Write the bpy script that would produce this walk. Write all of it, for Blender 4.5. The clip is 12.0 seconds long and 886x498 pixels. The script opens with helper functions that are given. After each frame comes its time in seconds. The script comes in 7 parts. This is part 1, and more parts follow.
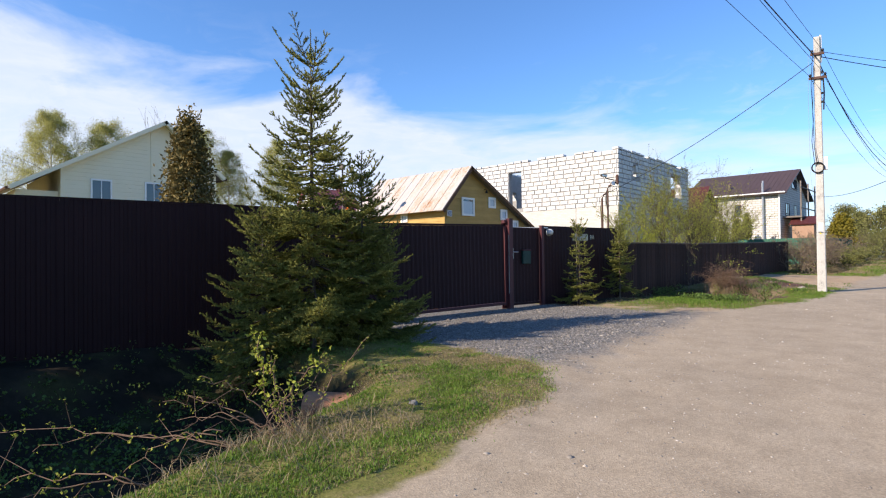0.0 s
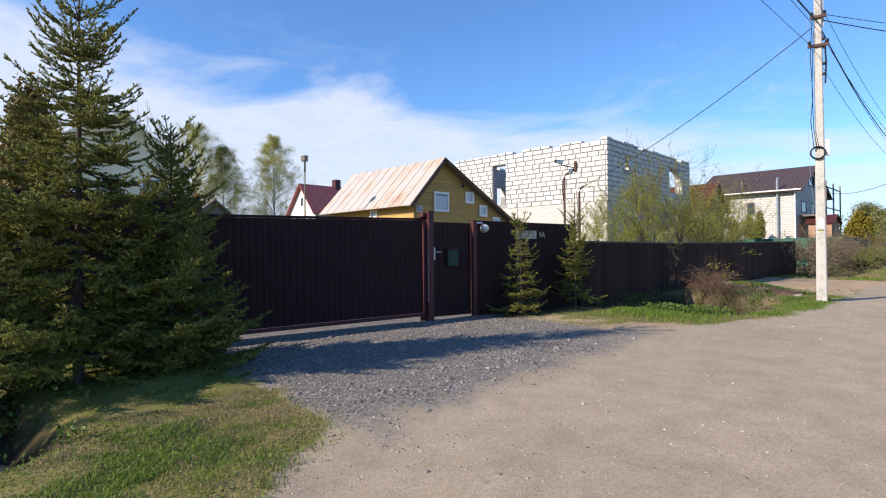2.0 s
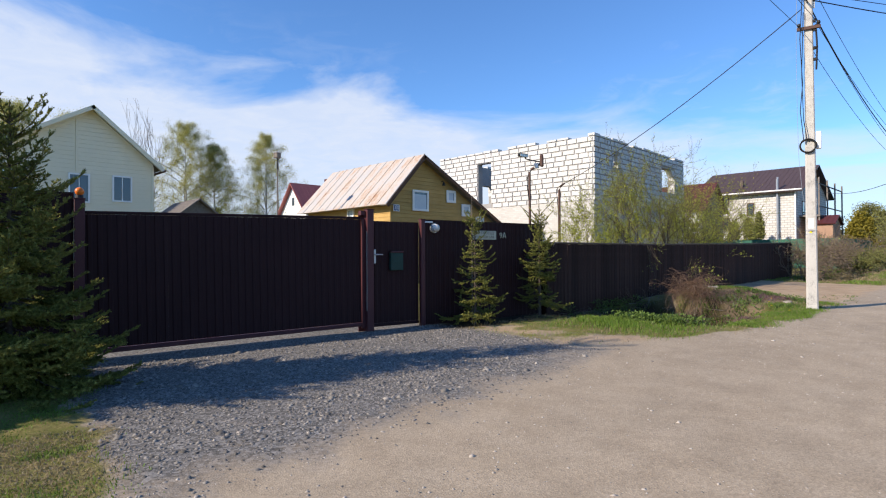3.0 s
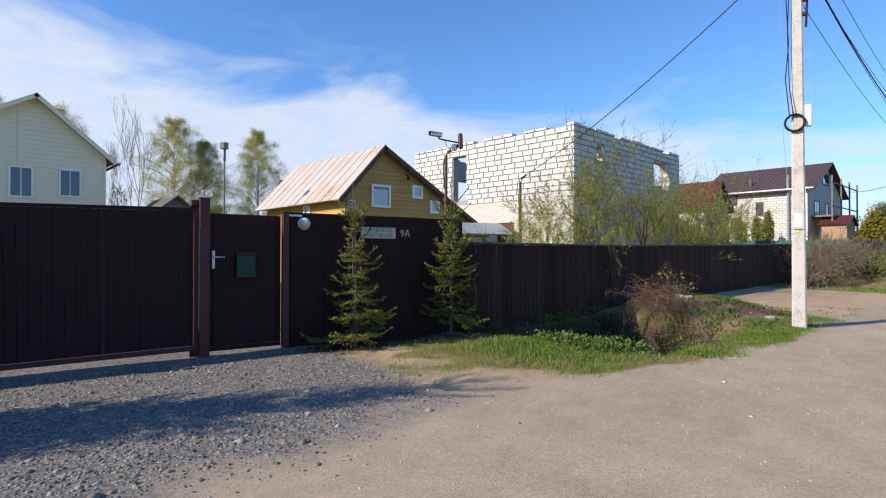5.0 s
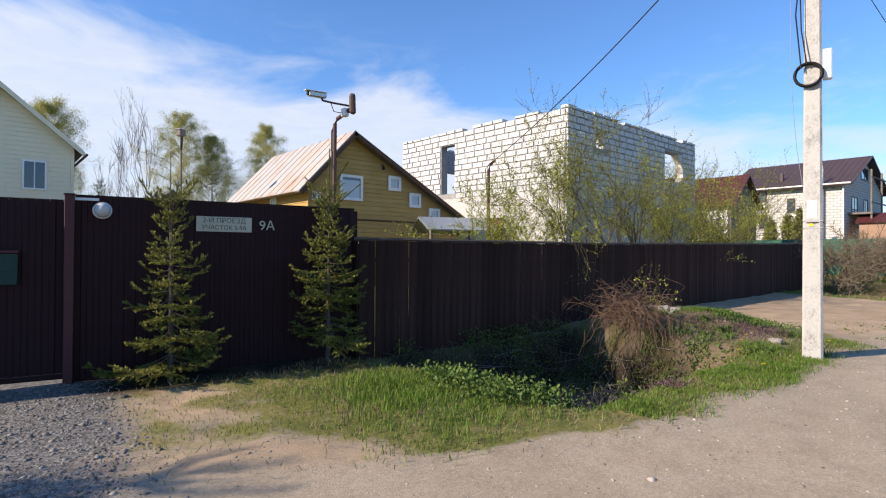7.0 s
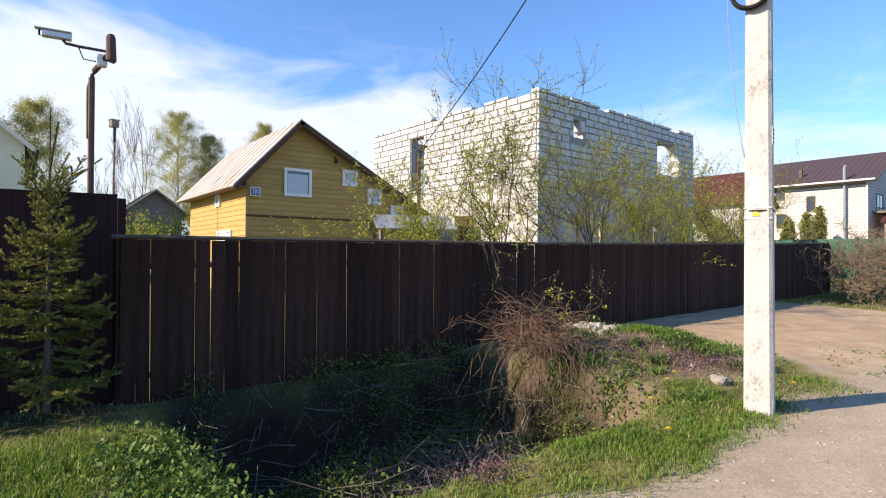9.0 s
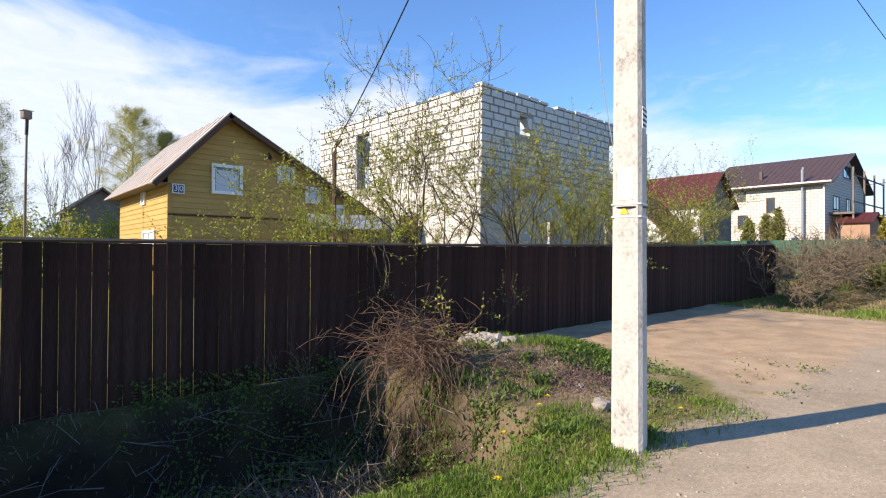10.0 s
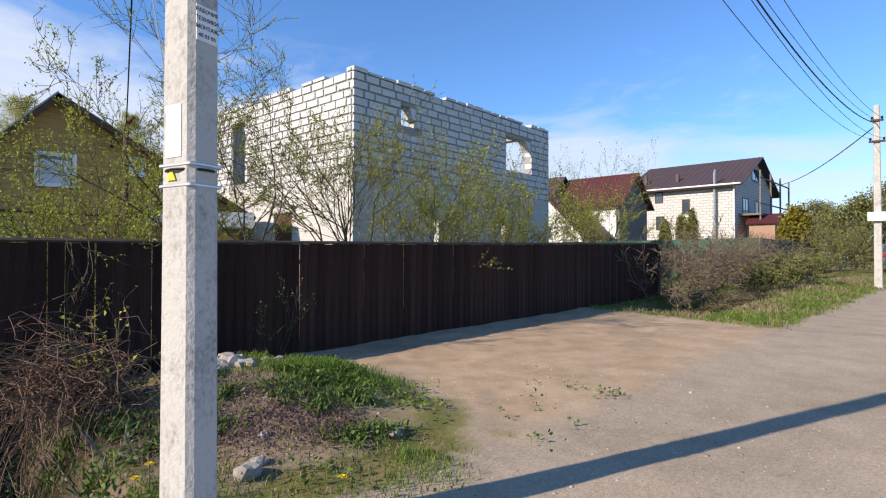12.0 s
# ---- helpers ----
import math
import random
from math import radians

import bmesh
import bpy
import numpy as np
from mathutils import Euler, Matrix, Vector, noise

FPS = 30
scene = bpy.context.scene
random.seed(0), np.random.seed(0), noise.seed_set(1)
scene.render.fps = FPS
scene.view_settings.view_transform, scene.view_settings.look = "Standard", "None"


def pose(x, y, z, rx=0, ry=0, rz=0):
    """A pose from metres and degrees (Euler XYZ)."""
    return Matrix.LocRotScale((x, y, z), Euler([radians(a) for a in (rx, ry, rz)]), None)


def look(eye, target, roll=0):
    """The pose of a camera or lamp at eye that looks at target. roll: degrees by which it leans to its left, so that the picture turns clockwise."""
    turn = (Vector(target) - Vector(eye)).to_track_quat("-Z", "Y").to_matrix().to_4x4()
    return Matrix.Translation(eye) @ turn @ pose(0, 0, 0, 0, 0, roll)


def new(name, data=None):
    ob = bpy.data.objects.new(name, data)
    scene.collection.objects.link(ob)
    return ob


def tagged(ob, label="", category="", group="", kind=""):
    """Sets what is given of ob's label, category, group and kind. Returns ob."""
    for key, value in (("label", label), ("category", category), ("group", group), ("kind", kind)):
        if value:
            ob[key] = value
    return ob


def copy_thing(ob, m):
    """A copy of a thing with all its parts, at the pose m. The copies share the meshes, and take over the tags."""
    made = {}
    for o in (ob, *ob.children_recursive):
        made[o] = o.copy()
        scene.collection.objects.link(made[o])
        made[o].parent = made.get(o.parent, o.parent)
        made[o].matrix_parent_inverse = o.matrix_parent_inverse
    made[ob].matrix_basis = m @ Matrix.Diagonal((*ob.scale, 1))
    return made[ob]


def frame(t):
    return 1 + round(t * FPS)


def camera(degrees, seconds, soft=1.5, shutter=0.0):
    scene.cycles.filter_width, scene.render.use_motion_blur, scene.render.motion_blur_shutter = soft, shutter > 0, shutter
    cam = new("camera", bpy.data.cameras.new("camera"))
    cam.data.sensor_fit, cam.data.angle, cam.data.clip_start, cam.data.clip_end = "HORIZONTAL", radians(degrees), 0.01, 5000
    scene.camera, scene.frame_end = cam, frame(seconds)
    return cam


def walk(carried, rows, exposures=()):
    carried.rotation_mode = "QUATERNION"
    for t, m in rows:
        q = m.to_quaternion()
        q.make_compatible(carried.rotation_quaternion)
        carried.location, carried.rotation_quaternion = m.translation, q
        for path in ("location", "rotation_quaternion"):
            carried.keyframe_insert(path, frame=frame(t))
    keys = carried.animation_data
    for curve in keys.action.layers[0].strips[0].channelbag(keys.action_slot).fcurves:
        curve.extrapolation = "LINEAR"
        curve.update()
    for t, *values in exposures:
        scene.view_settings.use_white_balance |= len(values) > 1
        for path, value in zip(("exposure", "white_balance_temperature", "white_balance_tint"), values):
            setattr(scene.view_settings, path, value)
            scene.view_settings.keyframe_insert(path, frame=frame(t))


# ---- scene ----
cam = camera(77.8, 12.0, soft=1.15)
PATH = [
    (0, (0.314, -0.185, 1.384), (-1.075, 1.254, 1.414), -0.7),
    (0.5, (0.3, 0.649, 1.39), (-1.099, 2.078, 1.419), -0.7),
    (1, (0.287, 1.392, 1.399), (-1.126, 2.807, 1.427), -0.4),
    (1.5, (0.273, 2.188, 1.399), (-1.151, 3.591, 1.424), -0.4),
    (2, (0.242, 3.007, 1.411), (-1.187, 4.407, 1.436), -0.4),
    (2.5, (0.212, 3.818, 1.441), (-1.22, 5.214, 1.464), -0.3),
    (3, (0.177, 4.588, 1.454), (-1.258, 5.982, 1.48), -0.3),
    (5, (-0.042, 7.714, 1.506), (-1.506, 9.077, 1.531), 0.0),
    (5.5, (-0.145, 8.457, 1.498), (-1.613, 9.814, 1.52), 0.1),
    (6, (-0.253, 9.191, 1.513), (-1.745, 10.523, 1.536), 0.2),
    (6.5, (-0.403, 9.975, 1.534), (-1.912, 11.289, 1.553), 0.3),
    (8.5, (-0.812, 13.101, 1.568), (-2.382, 14.338, 1.587), 0.3),
    (9, (-0.825, 13.856, 1.578), (-2.396, 15.094, 1.598), 0.3),
    (9.5, (-0.789, 14.622, 1.587), (-2.343, 15.881, 1.606), 0.2),
    (10, (-0.732, 15.321, 1.62), (-2.247, 16.628, 1.642), 0.3),
    (10.5, (-0.651, 16.051, 1.616), (-2.123, 17.405, 1.638), 0.2),
    (11, (-0.534, 16.673, 1.615), (-1.966, 18.069, 1.642), 0.1),
    (11.5, (-0.429, 17.341, 1.607), (-1.829, 18.769, 1.633), 0.0),
    (12, (-0.366, 17.935, 1.59), (-1.738, 19.39, 1.619), 0.0),
]
EXPOSURES = [                                            # seconds, stops, kelvin, tint
    (0.0, 0.62, 6700, 13), (1.5, 0.57, 6650, 13), (3.0, 0.44, 6550, 12), (5.5, 0.43, 6550, 12), (6.5, 0.46, 6650, 13),
    (8.5, 0.75, 7000, 14), (9.5, 0.85, 7100, 14), (10.0, 0.77, 7000, 14), (11.0, 0.57, 6700, 14), (12.0, 0.48, 6600, 13),
]
walk(cam, [(t, look(eye, target, roll)) for t, eye, target, roll in PATH], EXPOSURES)

# ---- world, sun ----
SUN_DIR = Vector((-0.328, -0.945, 0.0)).normalized()      # towards the sun, on the ground
SUN_EL = radians(28.5)
world = bpy.data.worlds.new("world")
scene.world = world
world.use_nodes = True
wn, wl = world.node_tree.nodes, world.node_tree.links
wn.clear()


def wnode(kind, **kw):
    n = wn.new(kind)
    for k, v in kw.items():
        n.inputs[k].default_value = v
    return n


def wmath(op, a, b=None, clamp=False):
    n = wn.new("ShaderNodeMath")
    n.operation, n.use_clamp = op, clamp
    for i, v in enumerate((a, b)):
        if v is None:
            continue
        if isinstance(v, (int, float)):
            n.inputs[i].default_value = v
        else:
            wl.new(v, n.inputs[i])
    return n.outputs[0]


sky = wn.new("ShaderNodeTexSky")
sky.sky_type, sky.sun_disc = "NISHITA", False
sky.sun_elevation, sky.sun_rotation = SUN_EL, math.atan2(SUN_DIR.x, SUN_DIR.y)
sky.air_density, sky.dust_density, sky.ozone_density = 1.0, 0.15, 2.5
coord = wn.new("ShaderNodeTexCoord")
sep = wn.new("ShaderNodeSeparateXYZ")
wl.new(coord.outputs["Generated"], sep.inputs[0])
elev = wmath("ARCSINE", sep.outputs["Z"])
azim = wmath("ARCTAN2", sep.outputs["Y"], sep.outputs["X"])      # 0 along +x, grows towards +y
flat = wn.new("ShaderNodeCombineXYZ")                            # clouds lie on a high level sheet
up = wmath("MAXIMUM", sep.outputs["Z"], 0.02)
wl.new(wmath("DIVIDE", sep.outputs["X"], wmath("ADD", up, 0.1)), flat.inputs[0])
wl.new(wmath("DIVIDE", sep.outputs["Y"], wmath("ADD", up, 0.1)), flat.inputs[1])
big = wnode("ShaderNodeTexNoise", Scale=1.1, Detail=7.0, Roughness=0.58, Distortion=0.5)
fine = wnode("ShaderNodeTexNoise", Scale=5.0, Detail=6.0, Roughness=0.6, Distortion=1.2)
wl.new(flat.outputs[0], big.inputs["Vector"]), wl.new(flat.outputs[0], fine.inputs["Vector"])
# the cloud bank's upper rim: high towards -x, sinking towards +y
rim = wmath("ADD", wmath("MULTIPLY", wmath("COSINE", wmath("SUBTRACT", azim, 3.35)), 0.15), 0.205)
bank = wmath("MULTIPLY", wmath("SUBTRACT", wmath("ADD", rim, wmath("MULTIPLY", wmath("SUBTRACT", big.outputs[0], 0.5), 0.26)), elev), 13.0, True)
wisp = wmath("MULTIPLY", wmath("SUBTRACT", wmath("MULTIPLY", big.outputs[0], wmath("ADD", fine.outputs[0], 0.45)), 0.52), 3.0, True)
wisp = wmath("MULTIPLY", wisp, wmath("SUBTRACT", 1.0, wmath("MULTIPLY", elev, 2.3), True))
veil = wmath("MULTIPLY", wmath("SUBTRACT", 0.17, elev), 1.4, True)
bank = wmath("MULTIPLY", bank, wmath("ADD", wmath("MULTIPLY", wmath("COSINE", wmath("SUBTRACT", azim, 3.35)), 0.45), 0.78), True)
cover = wmath("MAXIMUM", wmath("MULTIPLY", bank, wmath("ADD", wmath("MULTIPLY", fine.outputs[0], 0.45), 0.68)), wmath("MAXIMUM", wisp, veil), True)
cover = wmath("MULTIPLY", cover, 0.92)
white = wnode("ShaderNodeRGB")
white.outputs[0].default_value = (6.1, 6.75, 7.8, 1)
tint = wn.new("ShaderNodeMixRGB")
tint.blend_type = "MULTIPLY"
tint.inputs[0].default_value = 1.0
tint.inputs[2].default_value = (0.86, 1.28, 1.74, 1)
wl.new(sky.outputs[0], tint.inputs[1])
mixc = wn.new("ShaderNodeMixRGB")
wl.new(cover, mixc.inputs[0]), wl.new(tint.outputs[0], mixc.inputs[1]), wl.new(white.outputs[0], mixc.inputs[2])
back = wnode("ShaderNodeBackground", Strength=0.092)
wl.new(mixc.outputs[0], back.inputs[0])
wl.new(back.outputs[0], wn.new("ShaderNodeOutputWorld").inputs[0])

sun = new("sun", bpy.data.lights.new("sun", "SUN"))
sun.data.energy, sun.data.angle, sun.data.color = 5.0, radians(0.55), (1.0, 0.88, 0.72)
sun.matrix_world = look((0, 0, 30), Vector((0, 0, 30)) - (SUN_DIR * math.cos(SUN_EL) + Vector((0, 0, math.sin(SUN_EL)))))

scene.view_settings.exposure = 0.55

# ---- materials ----
def material(name, colors, scale=4.0, rough=0.85, bump=0.25, fine=60.0, metal=0.0, stretch=(1, 1, 1), spread=0.0, translucent=0.0, spec=0.3, split=(0.3, 0.7)):
    """Colour ramp over a large noise, broken by a fine one; both also give relief. spread: how far each object or island differs in value."""
    m = bpy.data.materials.new(name)
    m.use_nodes = True
    n, l = m.node_tree.nodes, m.node_tree.links
    b = n["Principled BSDF"]
    tc, mp = n.new("ShaderNodeTexCoord"), n.new("ShaderNodeMapping")
    mp.inputs["Scale"].default_value = stretch
    l.new(tc.outputs["Object"], mp.inputs[0])
    a, f = n.new("ShaderNodeTexNoise"), n.new("ShaderNodeTexNoise")
    for t, s, d in ((a, scale, 6.0), (f, fine, 4.0)):
        t.inputs["Scale"].default_value, t.inputs["Detail"].default_value, t.inputs["Roughness"].default_value = s, d, 0.6
        l.new(mp.outputs[0], t.inputs["Vector"])
    mix = n.new("ShaderNodeMath")
    mix.operation = "MULTIPLY_ADD"
    mix.inputs[1].default_value = 0.45
    sc = n.new("ShaderNodeMath")
    sc.operation = "MULTIPLY"
    sc.inputs[1].default_value = 0.55
    l.new(a.outputs[0], sc.inputs[0]), l.new(f.outputs[0], mix.inputs[0]), l.new(sc.outputs[0], mix.inputs[2])
    ramp = n.new("ShaderNodeValToRGB")
    e = ramp.color_ramp.elements
    while len(e) < len(colors):
        e.new(0.5)
    for i, c in enumerate(colors):
        e[i].position = split[0] + (split[1] - split[0]) * i / max(1, len(colors) - 1)
        e[i].color = (*c, 1)
    l.new(mix.outputs[0], ramp.inputs[0])
    col = ramp.outputs[0]
    if spread:
        oi, geo = n.new("ShaderNodeObjectInfo"), n.new("ShaderNodeNewGeometry")
        add = n.new("ShaderNodeMath")
        add.operation = "ADD"
        l.new(oi.outputs["Random"], add.inputs[0]), l.new(geo.outputs["Random Per Island"], add.inputs[1])
        fr = n.new("ShaderNodeMath")
        fr.operation = "FRACT"
        l.new(add.outputs[0], fr.inputs[0])
        mr = n.new("ShaderNodeMapRange")
        mr.inputs["To Min"].default_value, mr.inputs["To Max"].default_value = 1 - spread, 1 + spread
        l.new(fr.outputs[0], mr.inputs[0])
        hs = n.new("ShaderNodeHueSaturation")
        l.new(col, hs.inputs["Color"]), l.new(mr.outputs[0], hs.inputs["Value"])
        col = hs.outputs[0]
    l.new(col, b.inputs["Base Color"])
    b.inputs["Roughness"].default_value, b.inputs["Metallic"].default_value = rough, metal
    b.inputs["Specular IOR Level"].default_value = spec
    if bump:
        bp = n.new("ShaderNodeBump")
        bp.inputs["Strength"].default_value, bp.inputs["Distance"].default_value = bump, 0.02
        l.new(mix.outputs[0], bp.inputs["Height"]), l.new(bp.outputs[0], b.inputs["Normal"])
    if translucent:
        tr, ms = n.new("ShaderNodeBsdfTranslucent"), n.new("ShaderNodeMixShader")
        ms.inputs[0].default_value = translucent
        l.new(col, tr.inputs[0]), l.new(b.outputs[0], ms.inputs[1]), l.new(tr.outputs[0], ms.inputs[2])
        l.new(ms.outputs[0], n["Material Output"].inputs[0])
    return m


def brick_skin(name, brick, mortar, w, h, joint, vertical_axis="Z", along="X"):
    """Bricks too small to pick apart singly; 'along' is the wall's own horizontal axis."""
    m = material(name, [brick, tuple(min(1, c * 1.12) for c in brick)], scale=0.8, rough=0.9, bump=0.15)
    n, l = m.node_tree.nodes, m.node_tree.links
    tc, sp, cb = n.new("ShaderNodeTexCoord"), n.new("ShaderNodeSeparateXYZ"), n.new("ShaderNodeCombineXYZ")
    l.new(tc.outputs["Object"], sp.inputs[0])
    l.new(sp.outputs[along], cb.inputs[0]), l.new(sp.outputs["Z"], cb.inputs[1])
    br = n.new("ShaderNodeTexBrick")
    br.inputs["Scale"].default_value = 1.0
    br.inputs["Brick Width"].default_value, br.inputs["Row Height"].default_value = w, h
    br.inputs["Mortar Size"].default_value, br.inputs["Mortar Smooth"].default_value = joint, 0.3
    br.inputs["Color1"].default_value, br.inputs["Color2"].default_value = (1, 1, 1, 1), (0.86, 0.85, 0.83, 1)
    br.inputs["Mortar"].default_value = (*[a / max(b, 0.01) for a, b in zip(mortar, brick)], 1)
    l.new(cb.outputs[0], br.inputs["Vector"])
    bs = n["Principled BSDF"]
    src = bs.inputs["Base Color"].links[0].from_socket
    mx = n.new("ShaderNodeMixRGB")
    mx.blend_type = "MULTIPLY"
    mx.inputs[0].default_value = 1.0
    l.new(src, mx.inputs[1]), l.new(br.outputs["Color"], mx.inputs[2]), l.new(mx.outputs[0], bs.inputs["Base Color"])
    return m


M_SHEET = material("dark_maroon_coated_sheet", [(0.021, 0.0070, 0.0080), (0.032, 0.0104, 0.0118)], scale=1.2, rough=0.6, bump=0.03, spec=0.18)
M_MAROON = material("maroon_painted_steel", [(0.060, 0.016, 0.019), (0.10, 0.029, 0.031)], scale=3, rough=0.5, bump=0.06)
M_PLANK = material("dark_stained_plank", [(0.022, 0.0100, 0.0080), (0.043, 0.020, 0.0145), (0.075, 0.041, 0.031)], scale=3, fine=25, rough=0.85, stretch=(6, 6, 0.5), spread=0.3, bump=0.4, spec=0.15)
M_RAIL = material("weathered_fence_rail", [(0.06, 0.045, 0.035), (0.14, 0.11, 0.09)], scale=4, rough=0.9)
M_CONCRETE = material("whitewashed_pole_concrete", [(0.11, 0.104, 0.098), (0.30, 0.287, 0.265), (0.42, 0.402, 0.37), (0.49, 0.472, 0.435)], scale=5, fine=38, stretch=(1.2, 1.2, 0.95), rough=0.9, bump=0.7, split=(0.30, 0.52))
M_KERB = material("grey_concrete", [(0.10, 0.10, 0.095), (0.22, 0.215, 0.2)], scale=5, rough=0.95, bump=0.5)
M_BLOCK = material("aerated_concrete_block", [(0.52, 0.51, 0.49), (0.66, 0.65, 0.62)], scale=2.5, fine=30, rough=0.95, bump=0.3, spread=0.07)
M_MORTAR = material("block_mortar", [(0.25, 0.243, 0.232), (0.36, 0.35, 0.335)], scale=3, rough=0.95, bump=0.4)
M_SILICATE_X = brick_skin("white_silicate_brick_x", (0.52, 0.505, 0.475), (0.42, 0.41, 0.39), 0.26, 0.098, 0.010, along="X")
M_SILICATE_Y = brick_skin("white_silicate_brick_y", (0.52, 0.505, 0.475), (0.42, 0.41, 0.39), 0.26, 0.098, 0.010, along="Y")
M_FARBLOCK_X = brick_skin("far_white_block_x", (0.57, 0.55, 0.52), (0.30, 0.285, 0.26), 0.62, 0.29, 0.036, along="X")
M_FARBLOCK_Y = brick_skin("far_white_block_y", (0.57, 0.55, 0.52), (0.30, 0.285, 0.26), 0.62, 0.29, 0.036, along="Y")
M_YELLOW = material("ochre_painted_board", [(0.35, 0.215, 0.066), (0.44, 0.28, 0.092), (0.48, 0.32, 0.12)], scale=1.6, fine=22, stretch=(1, 1, 3), rough=0.75, bump=0.2, spread=0.06)
M_BROWNTRIM = material("brown_trim_paint", [(0.07, 0.035, 0.02), (0.12, 0.06, 0.035)], scale=4, rough=0.7)
M_WHITE = material("white_paint", [(0.72, 0.72, 0.70), (0.82, 0.82, 0.80)], scale=5, rough=0.6, bump=0.08)
M_CREAM = material("cream_siding", [(0.74, 0.66, 0.47), (0.80, 0.73, 0.55)], scale=0.9, rough=0.7, bump=0.06)
M_RUST = material("rusty_galvanised_sheet", [(0.46, 0.44, 0.42), (0.52, 0.46, 0.40), (0.44, 0.30, 0.20), (0.33, 0.13, 0.05)], scale=0.75, fine=9, stretch=(2.4, 0.8, 0.8), rough=0.55, bump=0.1, metal=0.15, split=(0.43, 0.68))
M_GALV = material("galvanised_sheet", [(0.26, 0.29, 0.32), (0.38, 0.41, 0.44)], scale=2, rough=0.45, metal=0.4, bump=0.05)
M_REDROOF = material("red_metal_roof", [(0.072, 0.020, 0.020), (0.105, 0.032, 0.031)], scale=1.5, rough=0.5, bump=0.05)
M_REDSHEET = material("bright_red_roof_sheet", [(0.26, 0.075, 0.07), (0.36, 0.12, 0.11)], scale=1.5, rough=0.5, bump=0.05)
M_BROWNROOF = material("brown_metal_roof", [(0.062, 0.040, 0.038), (0.092, 0.062, 0.058)], scale=1.2, rough=0.5, bump=0.05)
M_GREYWOOD = material("grey_weathered_wood", [(0.12, 0.10, 0.09), (0.24, 0.21, 0.18)], scale=4, rough=0.9)
M_DARKSTEEL = material("dark_rusted_steel", [(0.06, 0.035, 0.03), (0.13, 0.07, 0.05)], scale=8, rough=0.7)
M_BLACK = material("black_rubber", [(0.012, 0.012, 0.013), (0.02, 0.02, 0.021)], scale=10, rough=0.6, bump=0)
M_ALU = material("grey_aluminium", [(0.5, 0.5, 0.5), (0.62, 0.62, 0.62)], scale=10, rough=0.4, metal=0.7, bump=0)
M_GREENFENCE = material("green_coated_sheet", [(0.02, 0.09, 0.06), (0.03, 0.13, 0.08)], scale=2, rough=0.5)
M_GREENBOX = material("dark_green_mailbox_paint", [(0.010, 0.035, 0.028), (0.016, 0.05, 0.038)], scale=6, rough=0.5)
M_ORANGE = material("orange_lamp_plastic", [(0.75, 0.16, 0.02), (0.85, 0.22, 0.03)], scale=6, rough=0.3, bump=0)
M_LAMPGLASS = material("frosted_lamp_glass", [(0.50, 0.49, 0.46), (0.58, 0.57, 0.54)], scale=6, rough=0.25, bump=0, spec=0.5)
M_SIGN = material("pale_sign_plate", [(0.46, 0.43, 0.32), (0.55, 0.52, 0.40)], scale=6, rough=0.5, bump=0)
M_INK = material("dark_print", [(0.05, 0.05, 0.05), (0.07, 0.07, 0.07)], scale=6, rough=0.6, bump=0)
M_BLUE = material("blue_enamel", [(0.02, 0.04, 0.16), (0.03, 0.05, 0.2)], scale=6, rough=0.3, bump=0)
M_YELLOWSTICKER = material("yellow_warning_sticker", [(0.8, 0.62, 0.02), (0.85, 0.68, 0.04)], scale=6, rough=0.5, bump=0)
M_GLASS = bpy.data.materials.new("window_glass")
M_GLASS.use_nodes = True
_b = M_GLASS.node_tree.nodes["Principled BSDF"]
_b.inputs["Base Color"].default_value, _b.inputs["Roughness"].default_value = (0.05, 0.07, 0.09, 1), 0.04
_b.inputs["Specular IOR Level"].default_value = 0.8
M_CURTAIN = material("pale_curtain", [(0.42, 0.5, 0.56), (0.6, 0.66, 0.7)], scale=5, stretch=(1, 8, 1), rough=0.9)
M_NEEDLE = material("spruce_needles", [(0.08, 0.09, 0.020), (0.19, 0.195, 0.048), (0.34, 0.32, 0.095)], scale=2.2, fine=14, rough=0.6, bump=0, spread=0.3, translucent=0.12, spec=0.1)
M_BARK = material("grey_brown_bark", [(0.06, 0.045, 0.035), (0.14, 0.11, 0.085)], scale=6, fine=40, stretch=(1, 1, 0.4), rough=0.95, bump=0.5)
M_TWIG = material("olive_twig_bark", [(0.055, 0.043, 0.028), (0.12, 0.095, 0.06)], scale=9, rough=0.9, bump=0.2)
M_BIRCHBARK = material("birch_bark", [(0.1, 0.09, 0.08), (0.5, 0.48, 0.45), (0.6, 0.58, 0.55)], scale=1.5, fine=12, stretch=(1, 1, 3), rough=0.8)
M_LEAF = material("young_spring_leaf", [(0.22, 0.25, 0.03), (0.33, 0.36, 0.05), (0.42, 0.42, 0.09)], scale=3, rough=0.6, bump=0, spread=0.25, translucent=0.4)
M_BIRCHLEAF = material("young_birch_leaf", [(0.36, 0.36, 0.10), (0.50, 0.47, 0.18)], scale=0.6, rough=0.7, bump=0, spread=0.25, translucent=0.5)
M_THUJA = material("bronzed_thuja_foliage", [(0.07, 0.06, 0.018), (0.17, 0.13, 0.04), (0.28, 0.19, 0.065)], scale=2.5, fine=12, rough=0.8, bump=0, spread=0.3, translucent=0.15)
M_GOLD = material("golden_foliage", [(0.15, 0.135, 0.015), (0.30, 0.24, 0.03)], scale=2, rough=0.7, bump=0, spread=0.25, translucent=0.3)
